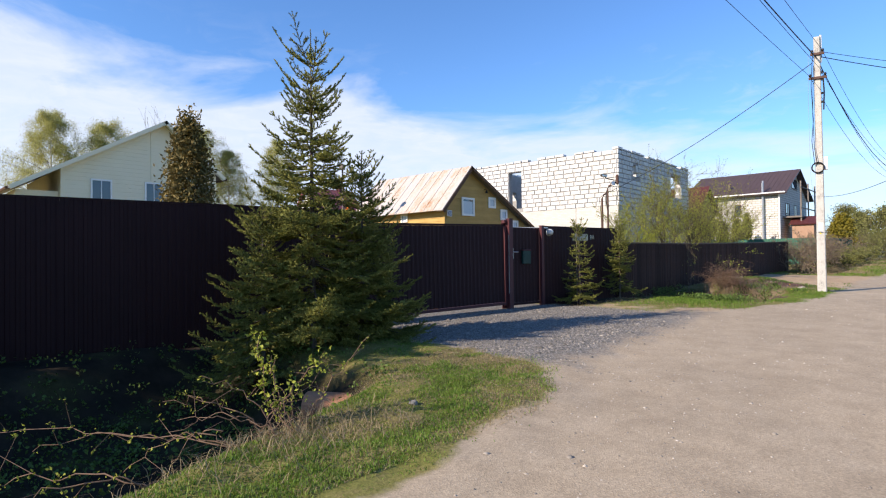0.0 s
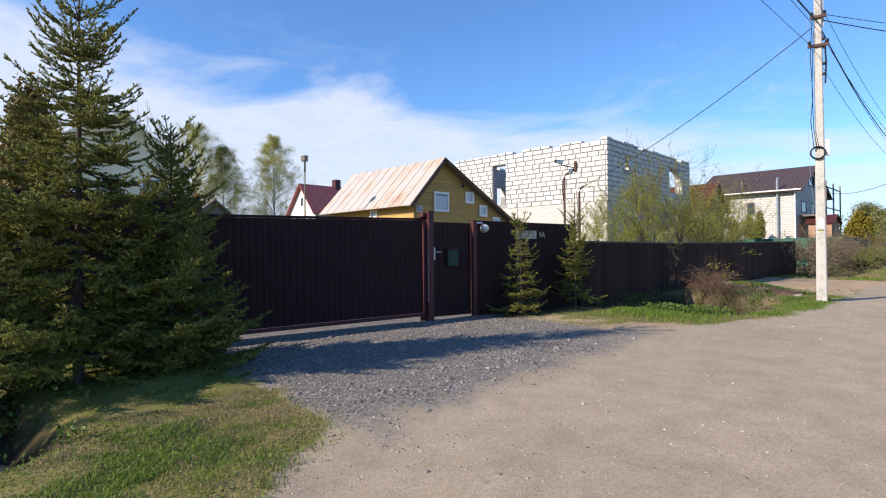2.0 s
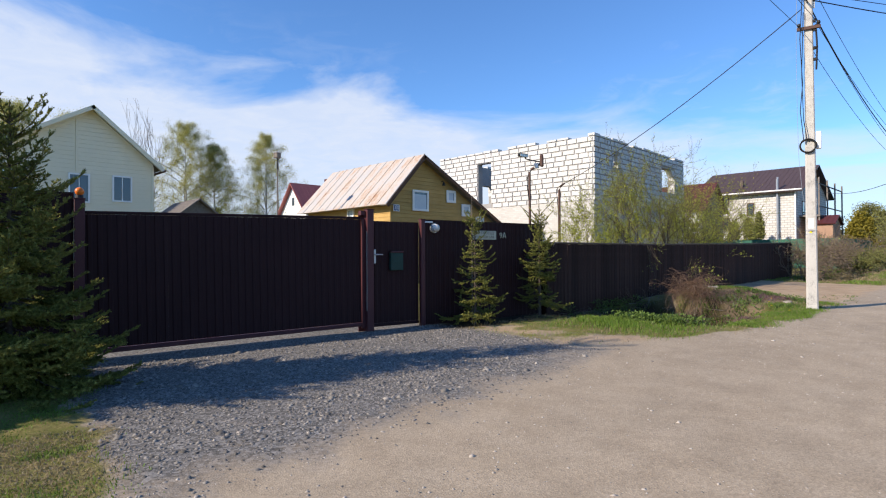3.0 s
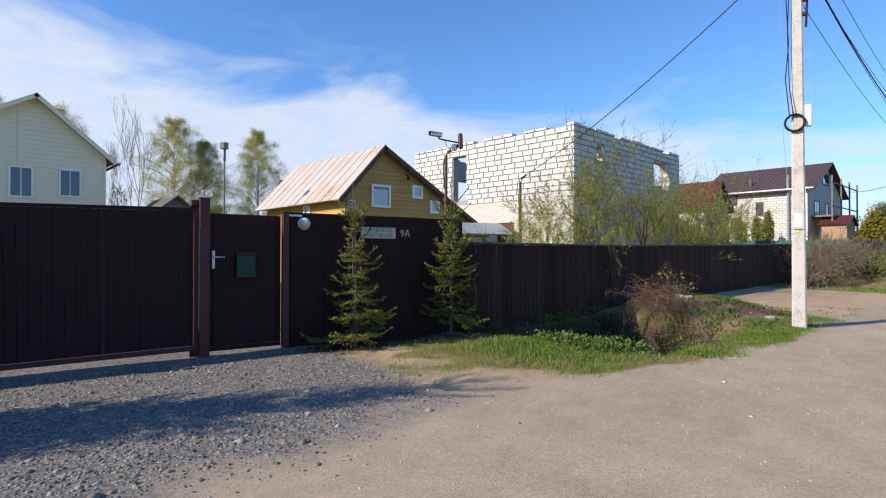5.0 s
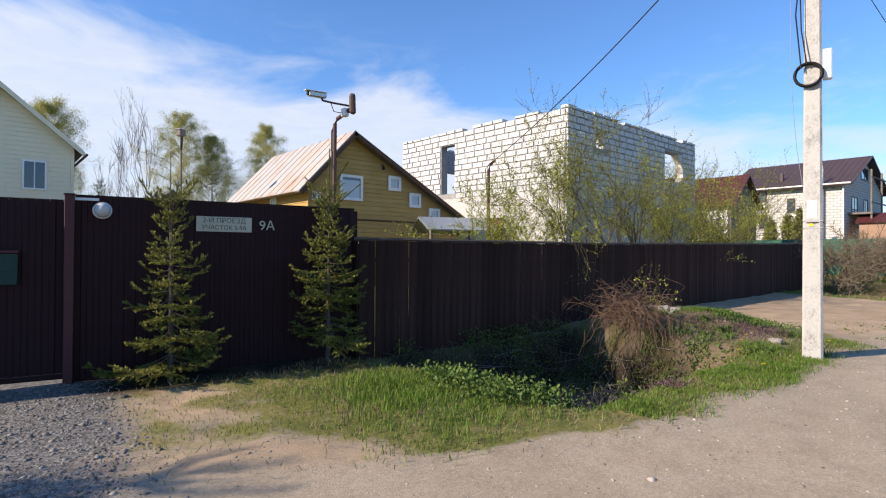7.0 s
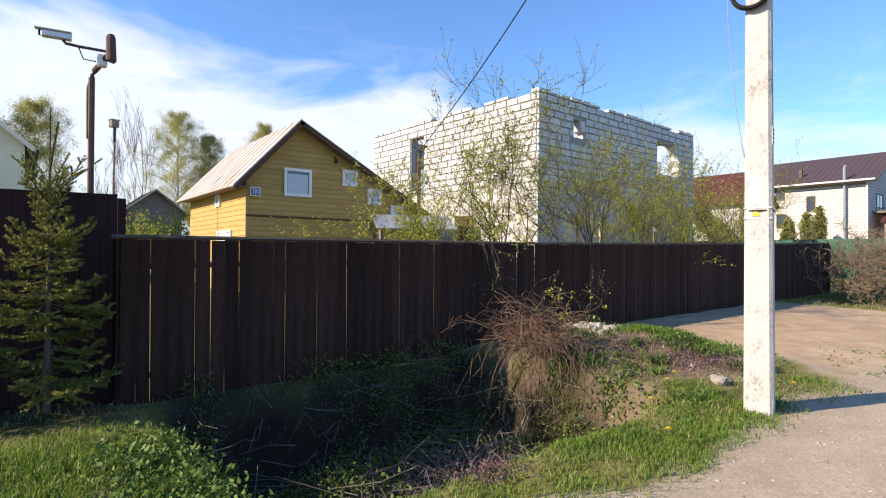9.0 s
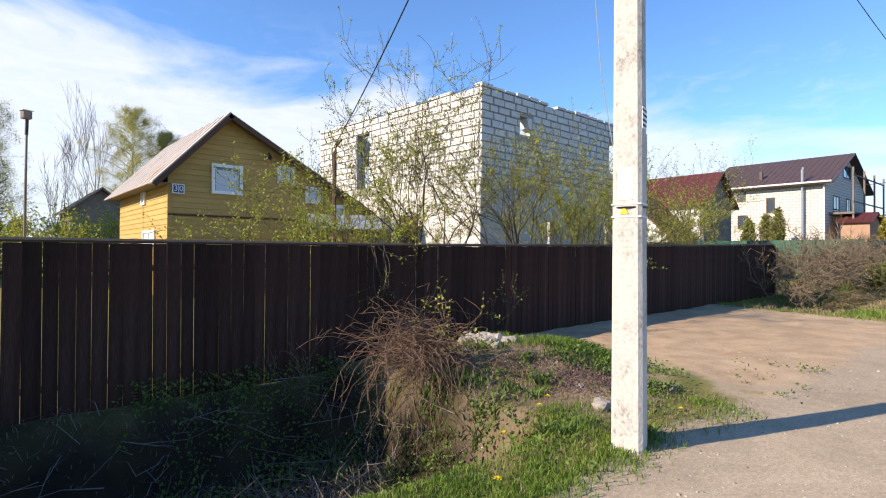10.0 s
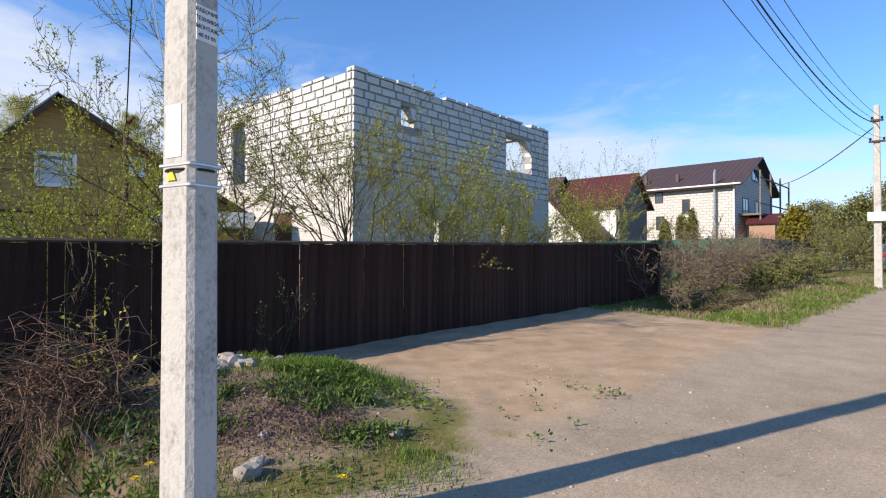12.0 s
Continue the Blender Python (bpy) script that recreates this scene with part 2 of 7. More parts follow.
M_FOREST = material("far_mixed_foliage", [(0.10, 0.11, 0.03), (0.19, 0.195, 0.06), (0.25, 0.23, 0.10)], scale=0.5, rough=0.8, bump=0, spread=0.3, translucent=0.3)
M_BLADE = material("spring_grass_blade", [(0.075, 0.15, 0.016), (0.14, 0.225, 0.030), (0.21, 0.25, 0.052)], scale=1.2, fine=9, rough=0.6, bump=0, spread=0.3, translucent=0.35)
M_STRAW = material("dry_straw", [(0.20, 0.155, 0.085), (0.34, 0.27, 0.16)], scale=3, rough=0.85, bump=0, spread=0.25, translucent=0.2)
M_DRYSTEM = material("dry_brown_stem", [(0.095, 0.06, 0.042), (0.24, 0.165, 0.112)], scale=4, rough=0.9, bump=0, spread=0.3)
M_PEBBLE = material("crushed_grey_stone", [(0.10, 0.091, 0.08), (0.26, 0.236, 0.208)], scale=8, rough=0.9, bump=0.2, spread=0.5)
M_ROADSTONE = material("dusty_road_stone", [(0.20, 0.172, 0.14), (0.40, 0.355, 0.30)], scale=8, rough=0.95, bump=0.2, spread=0.5)
M_RUBBLE = material("broken_mortar_rubble", [(0.24, 0.21, 0.18), (0.42, 0.385, 0.34)], scale=6, fine=40, rough=0.95, bump=0.5, spread=0.15)
M_TANBRICK = material("tan_brick", [(0.30, 0.18, 0.12), (0.40, 0.26, 0.18)], scale=3, rough=0.9)
M_BRAMBLE = material("reddish_bramble_bark", [(0.10, 0.058, 0.038), (0.25, 0.16, 0.105)], scale=9, rough=0.8, bump=0.1)
M_DARKTWIG = material("dark_brown_twig", [(0.10, 0.074, 0.053), (0.21, 0.16, 0.115)], scale=4, rough=0.95, bump=0, spread=0.25)
M_WEED = material("broad_green_weed_leaf", [(0.05, 0.09, 0.018), (0.10, 0.16, 0.03), (0.15, 0.20, 0.045)], scale=3, rough=0.6, bump=0, spread=0.3, translucent=0.25)
M_PURPLE = material("purple_dead_nettle_leaf", [(0.10, 0.055, 0.06), (0.20, 0.12, 0.12)], scale=5, rough=0.7, bump=0, spread=0.3, translucent=0.2)
M_PIPE = material("clay_brown_culvert_pipe", [(0.3, 0.14, 0.07), (0.42, 0.2, 0.11)], scale=4, rough=0.7)
M_DANDELION = material("dandelion_yellow", [(0.8, 0.55, 0.01), (0.85, 0.65, 0.02)], scale=30, rough=0.7, bump=0)
M_CARPAINT = material("silver_car_paint", [(0.16, 0.16, 0.16), (0.20, 0.2, 0.2)], scale=2, rough=0.35, metal=0.3, bump=0)
M_REDLIGHT = material("red_tail_light", [(0.4, 0.01, 0.01), (0.5, 0.02, 0.02)], scale=4, rough=0.3, bump=0)


def ground_material():
    """Grass, crushed stone, bare soil and packed road, mixed by the cover painted on the ground's points."""
    m = bpy.data.materials.new("ground_cover")
    m.use_nodes = True
    n, l = m.node_tree.nodes, m.node_tree.links
    b = n["Principled BSDF"]
    tc = n.new("ShaderNodeTexCoord")

    def tex(scale, detail=6.0, rough=0.6, kind="ShaderNodeTexNoise"):
        t = n.new(kind)
        t.inputs["Scale"].default_value = scale
        if kind == "ShaderNodeTexNoise":
            t.inputs["Detail"].default_value, t.inputs["Roughness"].default_value = detail, rough
        l.new(tc.outputs["Object"], t.inputs["Vector"])
        return t

    def ramp(src, stops):
        r = n.new("ShaderNodeValToRGB")
        e = r.color_ramp.elements
        while len(e) < len(stops):
            e.new(0.5)
        for i, (p, c) in enumerate(stops):
            e[i].position, e[i].color = p, (*c, 1)
        l.new(src, r.inputs[0])
        return r.outputs[0]

    def mixrgb(fac, a, c, blend="MIX"):
        x = n.new("ShaderNodeMixRGB")
        x.blend_type = blend
        if isinstance(fac, float):
            x.inputs[0].default_value = fac
        else:
            l.new(fac, x.inputs[0])
        l.new(a, x.inputs[1]), l.new(c, x.inputs[2])
        return x.outputs[0]

    large, mid, small = tex(0.35), tex(2.2, 8.0, 0.7), tex(38.0, 6.0, 0.75)
    stones = tex(42.0, kind="ShaderNodeTexVoronoi")
    grit = tex(75.0, kind="ShaderNodeTexVoronoi")
    road = ramp(mid.outputs[0], [(0.25, (0.305, 0.240, 0.168)), (0.5, (0.385, 0.308, 0.217)), (0.75, (0.445, 0.36, 0.26))])
    speck = ramp(grit.outputs["Color"], [(0.1, (0.72, 0.72, 0.72)), (0.6, (1.0, 1.0, 1.0)), (0.95, (1.22, 1.2, 1.18))])
    road = mixrgb(0.75, road, speck, "MULTIPLY")
    drive = ramp(stones.outputs["Color"], [(0.1, (0.070, 0.066, 0.060)), (0.5, (0.15, 0.142, 0.13)), (0.9, (0.27, 0.255, 0.235))])
    soil = ramp(mid.outputs[0], [(0.25, (0.29, 0.203, 0.122)), (0.55, (0.43, 0.312, 0.198)), (0.8, (0.50, 0.385, 0.262))])
    soil = mixrgb(0.5, soil, speck, "MULTIPLY")
    grass = ramp(mid.outputs[0], [(0.25, (0.09, 0.10, 0.024)), (0.48, (0.17, 0.165, 0.045)), (0.6, (0.24, 0.195, 0.08)), (0.8, (0.22, 0.165, 0.085))])
    blades = ramp(small.outputs[0], [(0.3, (0.45, 0.45, 0.45)), (0.7, (1.35, 1.35, 1.3))])
    grass = mixrgb(0.9, grass, blades, "MULTIPLY")
    at = n.new("ShaderNodeAttribute")
    at.attribute_name = "cover"
    sp = n.new("ShaderNodeSeparateColor")
    l.new(at.outputs["Color"], sp.inputs[0])

    def edge(src, tight=3.5):
        """A ragged edge: the painted weight, pushed by noise."""
        a = n.new("ShaderNodeMath")
        a.operation = "MULTIPLY_ADD"
        s = n.new("ShaderNodeMath")
        s.operation = "SUBTRACT"
        s.inputs[1].default_value = 0.5
        l.new(mid.outputs[0], s.inputs[0])
        l.new(s.outputs[0], a.inputs[0])
        a.inputs[1].default_value = 1.5
        l.new(src, a.inputs[2])
        r = n.new("ShaderNodeMapRange")
        r.inputs["From Min"].default_value, r.inputs["From Max"].default_value = 0.5 - 0.5 / tight, 0.5 + 0.5 / tight
        l.new(a.outputs[0], r.inputs[0])
        return r.outputs[0]

    col = mixrgb(edge(sp.outputs[1], 1.8), road, drive)
    col = mixrgb(edge(sp.outputs[2], 1.6), col, soil)
    col = mixrgb(edge(sp.outputs[0]), col, grass)
    # muddy black, made darker to hold the ditches' and fence's shade
    shaded_mud = ramp(mid.outputs[0], [(0.3, (0.013, 0.010, 0.007)), (0.7, (0.040, 0.030, 0.020))])
    col = mixrgb(at.outputs["Alpha"], col, shaded_mud)
    tone = ramp(large.outputs[0], [(0.3, (0.9, 0.9, 0.9)), (0.7, (1.08, 1.08, 1.08))])
    l.new(mixrgb(1.0, col, tone, "MULTIPLY"), b.inputs["Base Color"])
    b.inputs["Roughness"].default_value = 0.95
    b.inputs["Specular IOR Level"].default_value = 0.15
    h = n.new("ShaderNodeMath")
    h.operation = "ADD"
    l.new(small.outputs[0], h.inputs[0]), l.new(grit.outputs["Distance"], h.inputs[1])
    bp = n.new("ShaderNodeBump")
    bp.inputs["Strength"].default_value, bp.inputs["Distance"].default_value = 0.3, 0.008
    l.new(h.outputs[0], bp.inputs["Height"]), l.new(bp.outputs[0], b.inputs["Normal"])
    return m


M_GROUND = ground_material()

# ---- building helpers ----
def mesh_of(name, bm, mat):
    bmesh.ops.recalc_face_normals(bm, faces=bm.faces)
    me = bpy.data.meshes.new(name)
    bm.to_mesh(me)
    bm.free()
    me.materials.append(mat)
    return me


def part(name, bm, mat, parent, label=""):
    """One mesh object under a thing or a part; coordinates are the parent's own."""
    ob = new(name, mesh_of(name, bm, mat))
    ob.parent = parent
    return tagged(ob, label)


def thing(name, label, category, place=None, group="", kind=""):
    ob = new(name)
    ob.empty_display_size = 0.1
    if place is not None:
        ob.matrix_world = place
    return tagged(ob, label, category, group, kind)


def whole(name, bm, mat, label, category, place=None, group="", kind=""):
    ob = new(name, mesh_of(name, bm, mat))
    if place is not None:
        ob.matrix_world = place
    return tagged(ob, label, category, group, kind)


def box(bm, x0, x1, y0, y1, z0, z1, bevel=0.0, m=None):
    g = bmesh.ops.create_cube(bm, size=1.0)
    vs = g["verts"]
    bmesh.ops.scale(bm, vec=(x1 - x0, y1 - y0, z1 - z0), verts=vs)
    bmesh.ops.translate(bm, vec=((x0 + x1) / 2, (y0 + y1) / 2, (z0 + z1) / 2), verts=vs)
    if bevel:
        es = list({e for v in vs for e in v.link_edges})
        r = bmesh.ops.bevel(bm, geom=es, offset=bevel, segments=1, affect="EDGES")
        vs = list({v for f in r["faces"] for v in f.verts} | {v for v in vs if v.is_valid})
    if m is not None:
        bmesh.ops.transform(bm, matrix=m, verts=vs)
    return bm


def boxed(x0, x1, y0, y1, z0, z1, bevel=0.0, m=None):
    return box(bmesh.new(), x0, x1, y0, y1, z0, z1, bevel, m)


def tube(bm, points, radii, sides=8):
    """A tapered tube along points."""
    pts = [Vector(p) for p in points]
    if isinstance(radii, (int, float)):
        radii = [radii] * len(pts)
    rings = []
    for i, p in enumerate(pts):
        d = (pts[min(i + 1, len(pts) - 1)] - pts[max(i - 1, 0)]).normalized()
        ref = Vector((0, 0, 1)) if abs(d.z) < 0.9 else Vector((1, 0, 0))
        u = d.cross(ref).normalized()
        v = d.cross(u)
        rings.append([bm.verts.new(p + (u * math.cos(a) + v * math.sin(a)) * radii[i]) for a in [2 * math.pi * k / sides for k in range(sides)]])
    for a, b in zip(rings, rings[1:]):
        for k in range(sides):
            bm.faces.new((a[k], a[(k + 1) % sides], b[(k + 1) % sides], b[k]))
    bm.faces.new(rings[0][::-1]), bm.faces.new(rings[-1])
    return bm


def prism(bm, outline, depth, m=None):
    """A plate: an outline in (a, b), given depth; local x = a, z = b, thickness along y."""
    f = [bm.verts.new((a, 0, b)) for a, b in outline]
    g = [bm.verts.new((a, depth, b)) for a, b in outline]
    bm.faces.new(f), bm.faces.new(g[::-1])
    for i in range(len(f)):
        j = (i + 1) % len(f)
        bm.faces.new((f[i], g[i], g[j], f[j]))
    if m is not None:
        bmesh.ops.transform(bm, matrix=m, verts=f + g)
    return bm


def slab(bm, a, b, c, d, thick):
    """A plate of that thickness below the quad a b c d."""
    a, b, c, d = map(Vector, (a, b, c, d))
    nrm = (b - a).cross(d - a).normalized()
    if nrm.z < 0:
        nrm = -nrm
    top = [bm.verts.new(p) for p in (a, b, c, d)]
    low = [bm.verts.new(p - nrm * thick) for p in (a, b, c, d)]
    bm.faces.new(top), bm.faces.new(low[::-1])
    for i in range(4):
        j = (i + 1) % 4
        bm.faces.new((top[i], low[i], low[j], top[j]))
    return bm


def smooth(e0, e1, x):
    t = np.clip((x - e0) / (e1 - e0), 0, 1)
    return t * t * (3 - 2 * t)


# ---- the lie of the land ----
def fence_x(y):
    """The line of the sheet fence and the gate."""
    return -8.40 + 0.16 * (y - 6.25)


WOOD_X, WOOD_Y0, WOOD_Y1 = -6.95, 14.69, 34.3      # the plank fence


def wobble(x, y, s):
    return np.sin(x * 1.7 * s + 1.3 * np.sin(y * 1.1 * s)) * np.sin(y * 1.3 * s + 0.9 * np.sin(x * 1.9 * s + 2.0))


def road_edge(y):
    return np.interp(y, [-40, 0, 1.9, 3.3, 4.1, 4.6, 4.9, 6, 8, 11.5, 12.75, 13.7, 15.2, 17.7, 20, 30, 42, 60, 120], [-2.0, -2.0, -2.05, -2.36, -2.45, -2.75, -3.05, -3.5, -3.7, -4.05, -3.6, -3.15, -2.72, -2.62, -2.7, -2.5, -2.2, -2.5, -6])


def ground_z(x, y):
    x, y = np.asarray(x, float), np.asarray(y, float)
    z = 0.0115 * np.clip(y, -12, 60)
    side = road_edge(y)
    off = side - x                                           # metres beyond the road's edge
    z = z - 0.035 * smooth(0.2, -0.6, off) + 0.02 * smooth(-2.5, -0.4, off)
    # first ditch, beside the start, with the culvert under the driveway
    d1 = smooth(4.1, 3.2, y) * np.exp(-((x + 6.1 + 0.35 * (y - 2)) / 2.05) ** 6)
    z = z - 0.80 * d1
    # second ditch, along the plank fence
    d2 = smooth(14.75, 15.15, y) * smooth(19.1, 18.5, y) * np.exp(-((x + 5.10) / 1.42) ** 8)
    z = z - 1.0 * d2
    z = z - 0.10 * smooth(13.9, 15.0, y) * smooth(19.6, 18.6, y) * smooth(-5.6, -6.4, x) * smooth(-9, -8, x)
    # heap of earth and rubble beside the pole
    z = z + 0.26 * np.exp(-((((x + 5.3) / 1.25) ** 2 + ((y - 20.5) / 1.2) ** 2) ** 1.6)) + 0.04 * np.exp(-(((x + 4.0) / 0.7) ** 2 + ((y - 19.9) / 0.8) ** 2))
    # third ditch and the rising bank beyond the parking place
    z = z - 0.5 * smooth(30.2, 31.2, y) * smooth(37, 34, y) * np.exp(-((x + 5.3) / 0.8) ** 2)
    z = z + 0.22 * smooth(31, 40, y) * np.exp(-((x + 3.6) / 1.3) ** 2) * smooth(70, 55, y)
    rough = 0.010 * wobble(x, y, 1.0) + 0.006 * wobble(x + 3, y - 5, 3.1)
    g, _, so = cover(x, y)
    z = z + so * (0.012 * wobble(x, y * 0.5, 3.0) + 0.007 * wobble(x + 1, y, 7.0))
    z = z + rough * (0.5 + 2.2 * g) + 0.012 * g * wobble(x, y, 6.0)
    return z


def cover(x, y):
    """Weights of grass, crushed stone and soil (0..1); what is left is packed road."""
    x, y = np.asarray(x, float), np.asarray(y, float)
    off = road_edge(y) - x + 0.10 * wobble(x, y, 1.6) + 0.05 * wobble(x, y, 4.3)
    verge = smooth(-0.15, 0.35, off)
    lo = 5.35 + 0.14 * (-3.0 - x)                             # the driveway's near and far rims
    hi = np.interp(x, [-8, -6.6, -5.2, -4.2, -3.4], [12.0, 11.8, 11.7, 11.5, 11.9])
    drive_band = smooth(lo - 0.3, lo + 0.3, y + 0.12 * wobble(x, y, 2.2)) * smooth(hi + 0.35, hi - 0.35, y)
    park = smooth(20.9, 21.9, y + 0.45 * wobble(x, y, 1.2) - 0.35 * smooth(-4.2, -6.0, x)) * smooth(30.0, 29.0, y + 0.3 * (x + 5)) * smooth(-7.6, -7.2, x)
    bare = np.exp(-(((x + 4.3 - 0.62 * (y - 12.0)) / 0.52) ** 2 + ((y - 12.25) / 1.0) ** 2)) * np.clip(0.95 + 0.4 * wobble(x, y, 2.6), 0, 1.1) + np.exp(-(((x + 5.9) / 1.0) ** 2 + ((y - 12.3) / 0.55) ** 2)) * np.clip(0.75 + 0.5 * wobble(x, y, 3.0), 0, 1)
    heap = np.exp(-(((x + 4.7) / 1.65) ** 2 + ((y - 19.9) / 1.75) ** 2)) * np.clip(0.95 + 0.6 * wobble(x, y, 2.4), 0.2, 1.15)
    grass = verge * (1 - drive_band) * (1 - park) * (1 - np.clip(bare + heap, 0, 1))
    right = smooth(3.4, 4.2, x + 0.2 * wobble(x, y, 0.8))
    grass = np.maximum(grass, right)
    drive = drive_band * smooth(-0.9, 0.6, off) * (1 - right)
    soil = np.clip(np.maximum(park, np.maximum(bare, heap)) * smooth(-0.3, 0.5, off), 0, 1) + 0.0
    inside = smooth(0.2, -0.2, x - np.where(y < 14.6, fence_x(np.clip(y, -60, 14.6)), WOOD_X))
    yard = inside * smooth(6.0, 6.6, y) * smooth(12.2, 11.4, y) * smooth(-22, -18, x)      # stone goes on behind the gate
    grass = np.maximum(grass * (1 - inside), inside - yard)
    return grass, np.maximum(drive * (1 - inside), yard), soil * (1 - inside)


def mud_and_shade(x, y):
    """Muddy black ditches, with ditch and fence shade put into the colour."""
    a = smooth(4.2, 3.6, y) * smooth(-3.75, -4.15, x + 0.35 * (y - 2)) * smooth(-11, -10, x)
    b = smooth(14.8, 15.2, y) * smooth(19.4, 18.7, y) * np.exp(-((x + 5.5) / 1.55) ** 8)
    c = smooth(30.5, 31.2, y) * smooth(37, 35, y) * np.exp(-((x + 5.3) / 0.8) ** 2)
    d = 0.9 * smooth(11.3, 11.9, y) * smooth(14.9, 14.4, y) * smooth(1.15, 0.55, x - fence_x(y)) * smooth(-0.3, 0.0, x - fence_x(y))     # the fence's shade, put into the ground colour along its foot
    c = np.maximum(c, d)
    h = 0.88 * np.exp(-(((x + 4.7) / 1.25) ** 2 + ((y - 19.3) / 1.5) ** 2))
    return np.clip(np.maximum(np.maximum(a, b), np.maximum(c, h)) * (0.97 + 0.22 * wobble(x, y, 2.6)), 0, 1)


def axis(parts):
    out = []
    for a, b, step in parts:
        out += list(np.arange(a, b - 1e-6, step))
    return np.array(out + [parts[-1][1]])


GX = axis([(-900, -120, 60), (-120, -40, 8), (-40, -10, 1.5), (-10, 0.6, 0.085), (0.6, 4.6, 0.25), (4.6, 20, 1.5), (20, 120, 10), (120, 900, 65)])
GY = axis([(-900, -120, 60), (-120, -20, 8), (-20, -4, 1), (-4, 0.5, 0.3), (0.5, 24, 0.085), (24, 30, 0.1), (30, 44, 0.2), (44, 120, 2.5), (120, 900, 60)])
XX, YY = np.meshgrid(GX, GY, indexing="ij")
ZZ = ground_z(XX, YY)
CV = np.stack([*cover(XX, YY), mud_and_shade(XX, YY)], -1)


def ground_piece(name, mask, label, category):
    """One piece of the land's sheet: the cells in mask. Neighbours share their rims."""
    ny = len(GY)
    i, j = np.nonzero(mask)
    quads = np.stack([i * ny + j, (i + 1) * ny + j, (i + 1) * ny + j + 1, i * ny + j + 1], -1)
    used, inv = np.unique(quads, return_inverse=True)
    P = np.stack([XX.ravel(), YY.ravel(), ZZ.ravel()], -1)[used]
    me = bpy.data.meshes.new(name)
    me.from_pydata(P.tolist(), [], inv.reshape(-1, 4).tolist())
    at = me.color_attributes.new("cover", "FLOAT_COLOR", "POINT")
    at.data.foreach_set("color", CV.reshape(-1, 4)[used].astype(np.float32).ravel())
    me.materials.append(M_GROUND)
    me.shade_smooth()
    return tagged(new(name, me), label, category, kind="structure")


MX, MY = np.meshgrid((GX[1:] + GX[:-1]) / 2, (GY[1:] + GY[:-1]) / 2, indexing="ij")
cg, cd, cs = cover(MX, MY)
is_drive = (cd > 0.5) & (cg < 0.5)
is_park = (cs > 0.5) & (cg < 0.5) & ~is_drive & (MY > 20.5)
is_road = (cg < 0.5) & (MX > -8) & (MX < 6) & ~is_drive & ~is_park & (MY > -200) & (MY < 200)
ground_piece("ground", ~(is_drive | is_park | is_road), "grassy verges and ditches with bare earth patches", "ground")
ground_piece("road", is_road, "packed dusty grey-brown gravel road", "road")
ground_piece("driveway", is_drive, "crushed grey stone driveway before the gate", "driveway")
ground_piece("parking_place", is_park, "bare sandy earth parking place beside the road", "bare ground")


def gz(x, y):
    return float(ground_z(x, y))


# ---- sheet fence, gate and wicket ----
def sheet_panel(bm, length, z0, z1, pitch=0.115, depth=0.010, m=None):
    """Profiled sheet with upright ribs: local x along, y out towards the road."""
    pts, x = [], 0.0
    while x < length - 1e-6:
        for dx, d in ((0.0, 0.0), (0.05, 0.0), (0.062, depth), (0.103, depth)):
            if x + dx < length:
                pts.append((x + dx, d))
        x += pitch
    pts.append((length, 0.0))
    t = 0.003
    cols = [[bm.verts.new((x, d, z)) for z in (z0, z1)] + [bm.verts.new((x, d - t, z)) for z in (z0, z1)] for x, d in pts]
    for a, b in zip(cols, cols[1:]):
        bm.faces.new((a[0], b[0], b[1], a[1])), bm.faces.new((b[2], a[2], a[3], b[3]))
        bm.faces.new((a[1], b[1], b[3], a[3])), bm.faces.new((b[0], a[0], a[2], b[2]))
    for c in (cols[0], cols[-1]):
        bm.faces.new((c[0], c[1], c[3], c[2]))
    if m is not None:
        bmesh.ops.transform(bm, matrix=m, verts=[v for c in cols for v in c])
    return bm


LINE = math.degrees(math.atan2(1, 0.16))                # the fence's heading


def on_fence(y, z=0.0):
    """A pose on the fence line: local x along it, local -y towards the road."""
    return pose(fence_x(y), y, z, 0, 0, LINE)


def fence_len(y0, y1):
    return (y1 - y0) * math.hypot(1, 0.16)


def sheet_fence(y0, y1, z_top0, z_top1, label, left_post=True):
    ob = thing("sheet_metal_fence", label, "fence", on_fence(y0))
    n = max(1, round(fence_len(y0, y1) / 1.15))
    w = fence_len(y0, y1) / n
    for i in range(n):
        y = y0 + (y1 - y0) * i / n
        zt = z_top0 + (z_top1 - z_top0) * (i + 0.5) / n
        zb = min(gz(fence_x(y) - 0.1, y), gz(fence_x(y) + 0.1, y)) - 0.05
        bm = sheet_panel(bmesh.new(), w - 0.0006, zb, zt, m=pose(i * w, 0, 0) @ Matrix.Diagonal((1, -1, 1, 1)))
        part("panel", bm, M_SHEET, ob)
        bm = boxed(i * w - 0.03, i * w + 0.03, 0.012, 0.072, zb, zt - 0.03)
        part("post", bm, M_SHEET, ob)
    part("cap_rail", boxed(0, n * w, -0.014, 0.016, max(z_top0, z_top1) + 0.001, max(z_top0, z_top1) + 0.022), M_SHEET, ob)
    for z in (0.55, 1.65):
        part("rail", boxed(0, n * w, 0.074, 0.10, z, z + 0.04), M_SHEET, ob)
    return ob


sheet_fence(-14.0, 6.14, 2.30, 2.30, "tall dark maroon profiled sheet metal fence behind the spruce")
sheet_fence(11.555, 14.68, 2.13, 2.13, "dark maroon sheet metal fence carrying a sign and lamp")

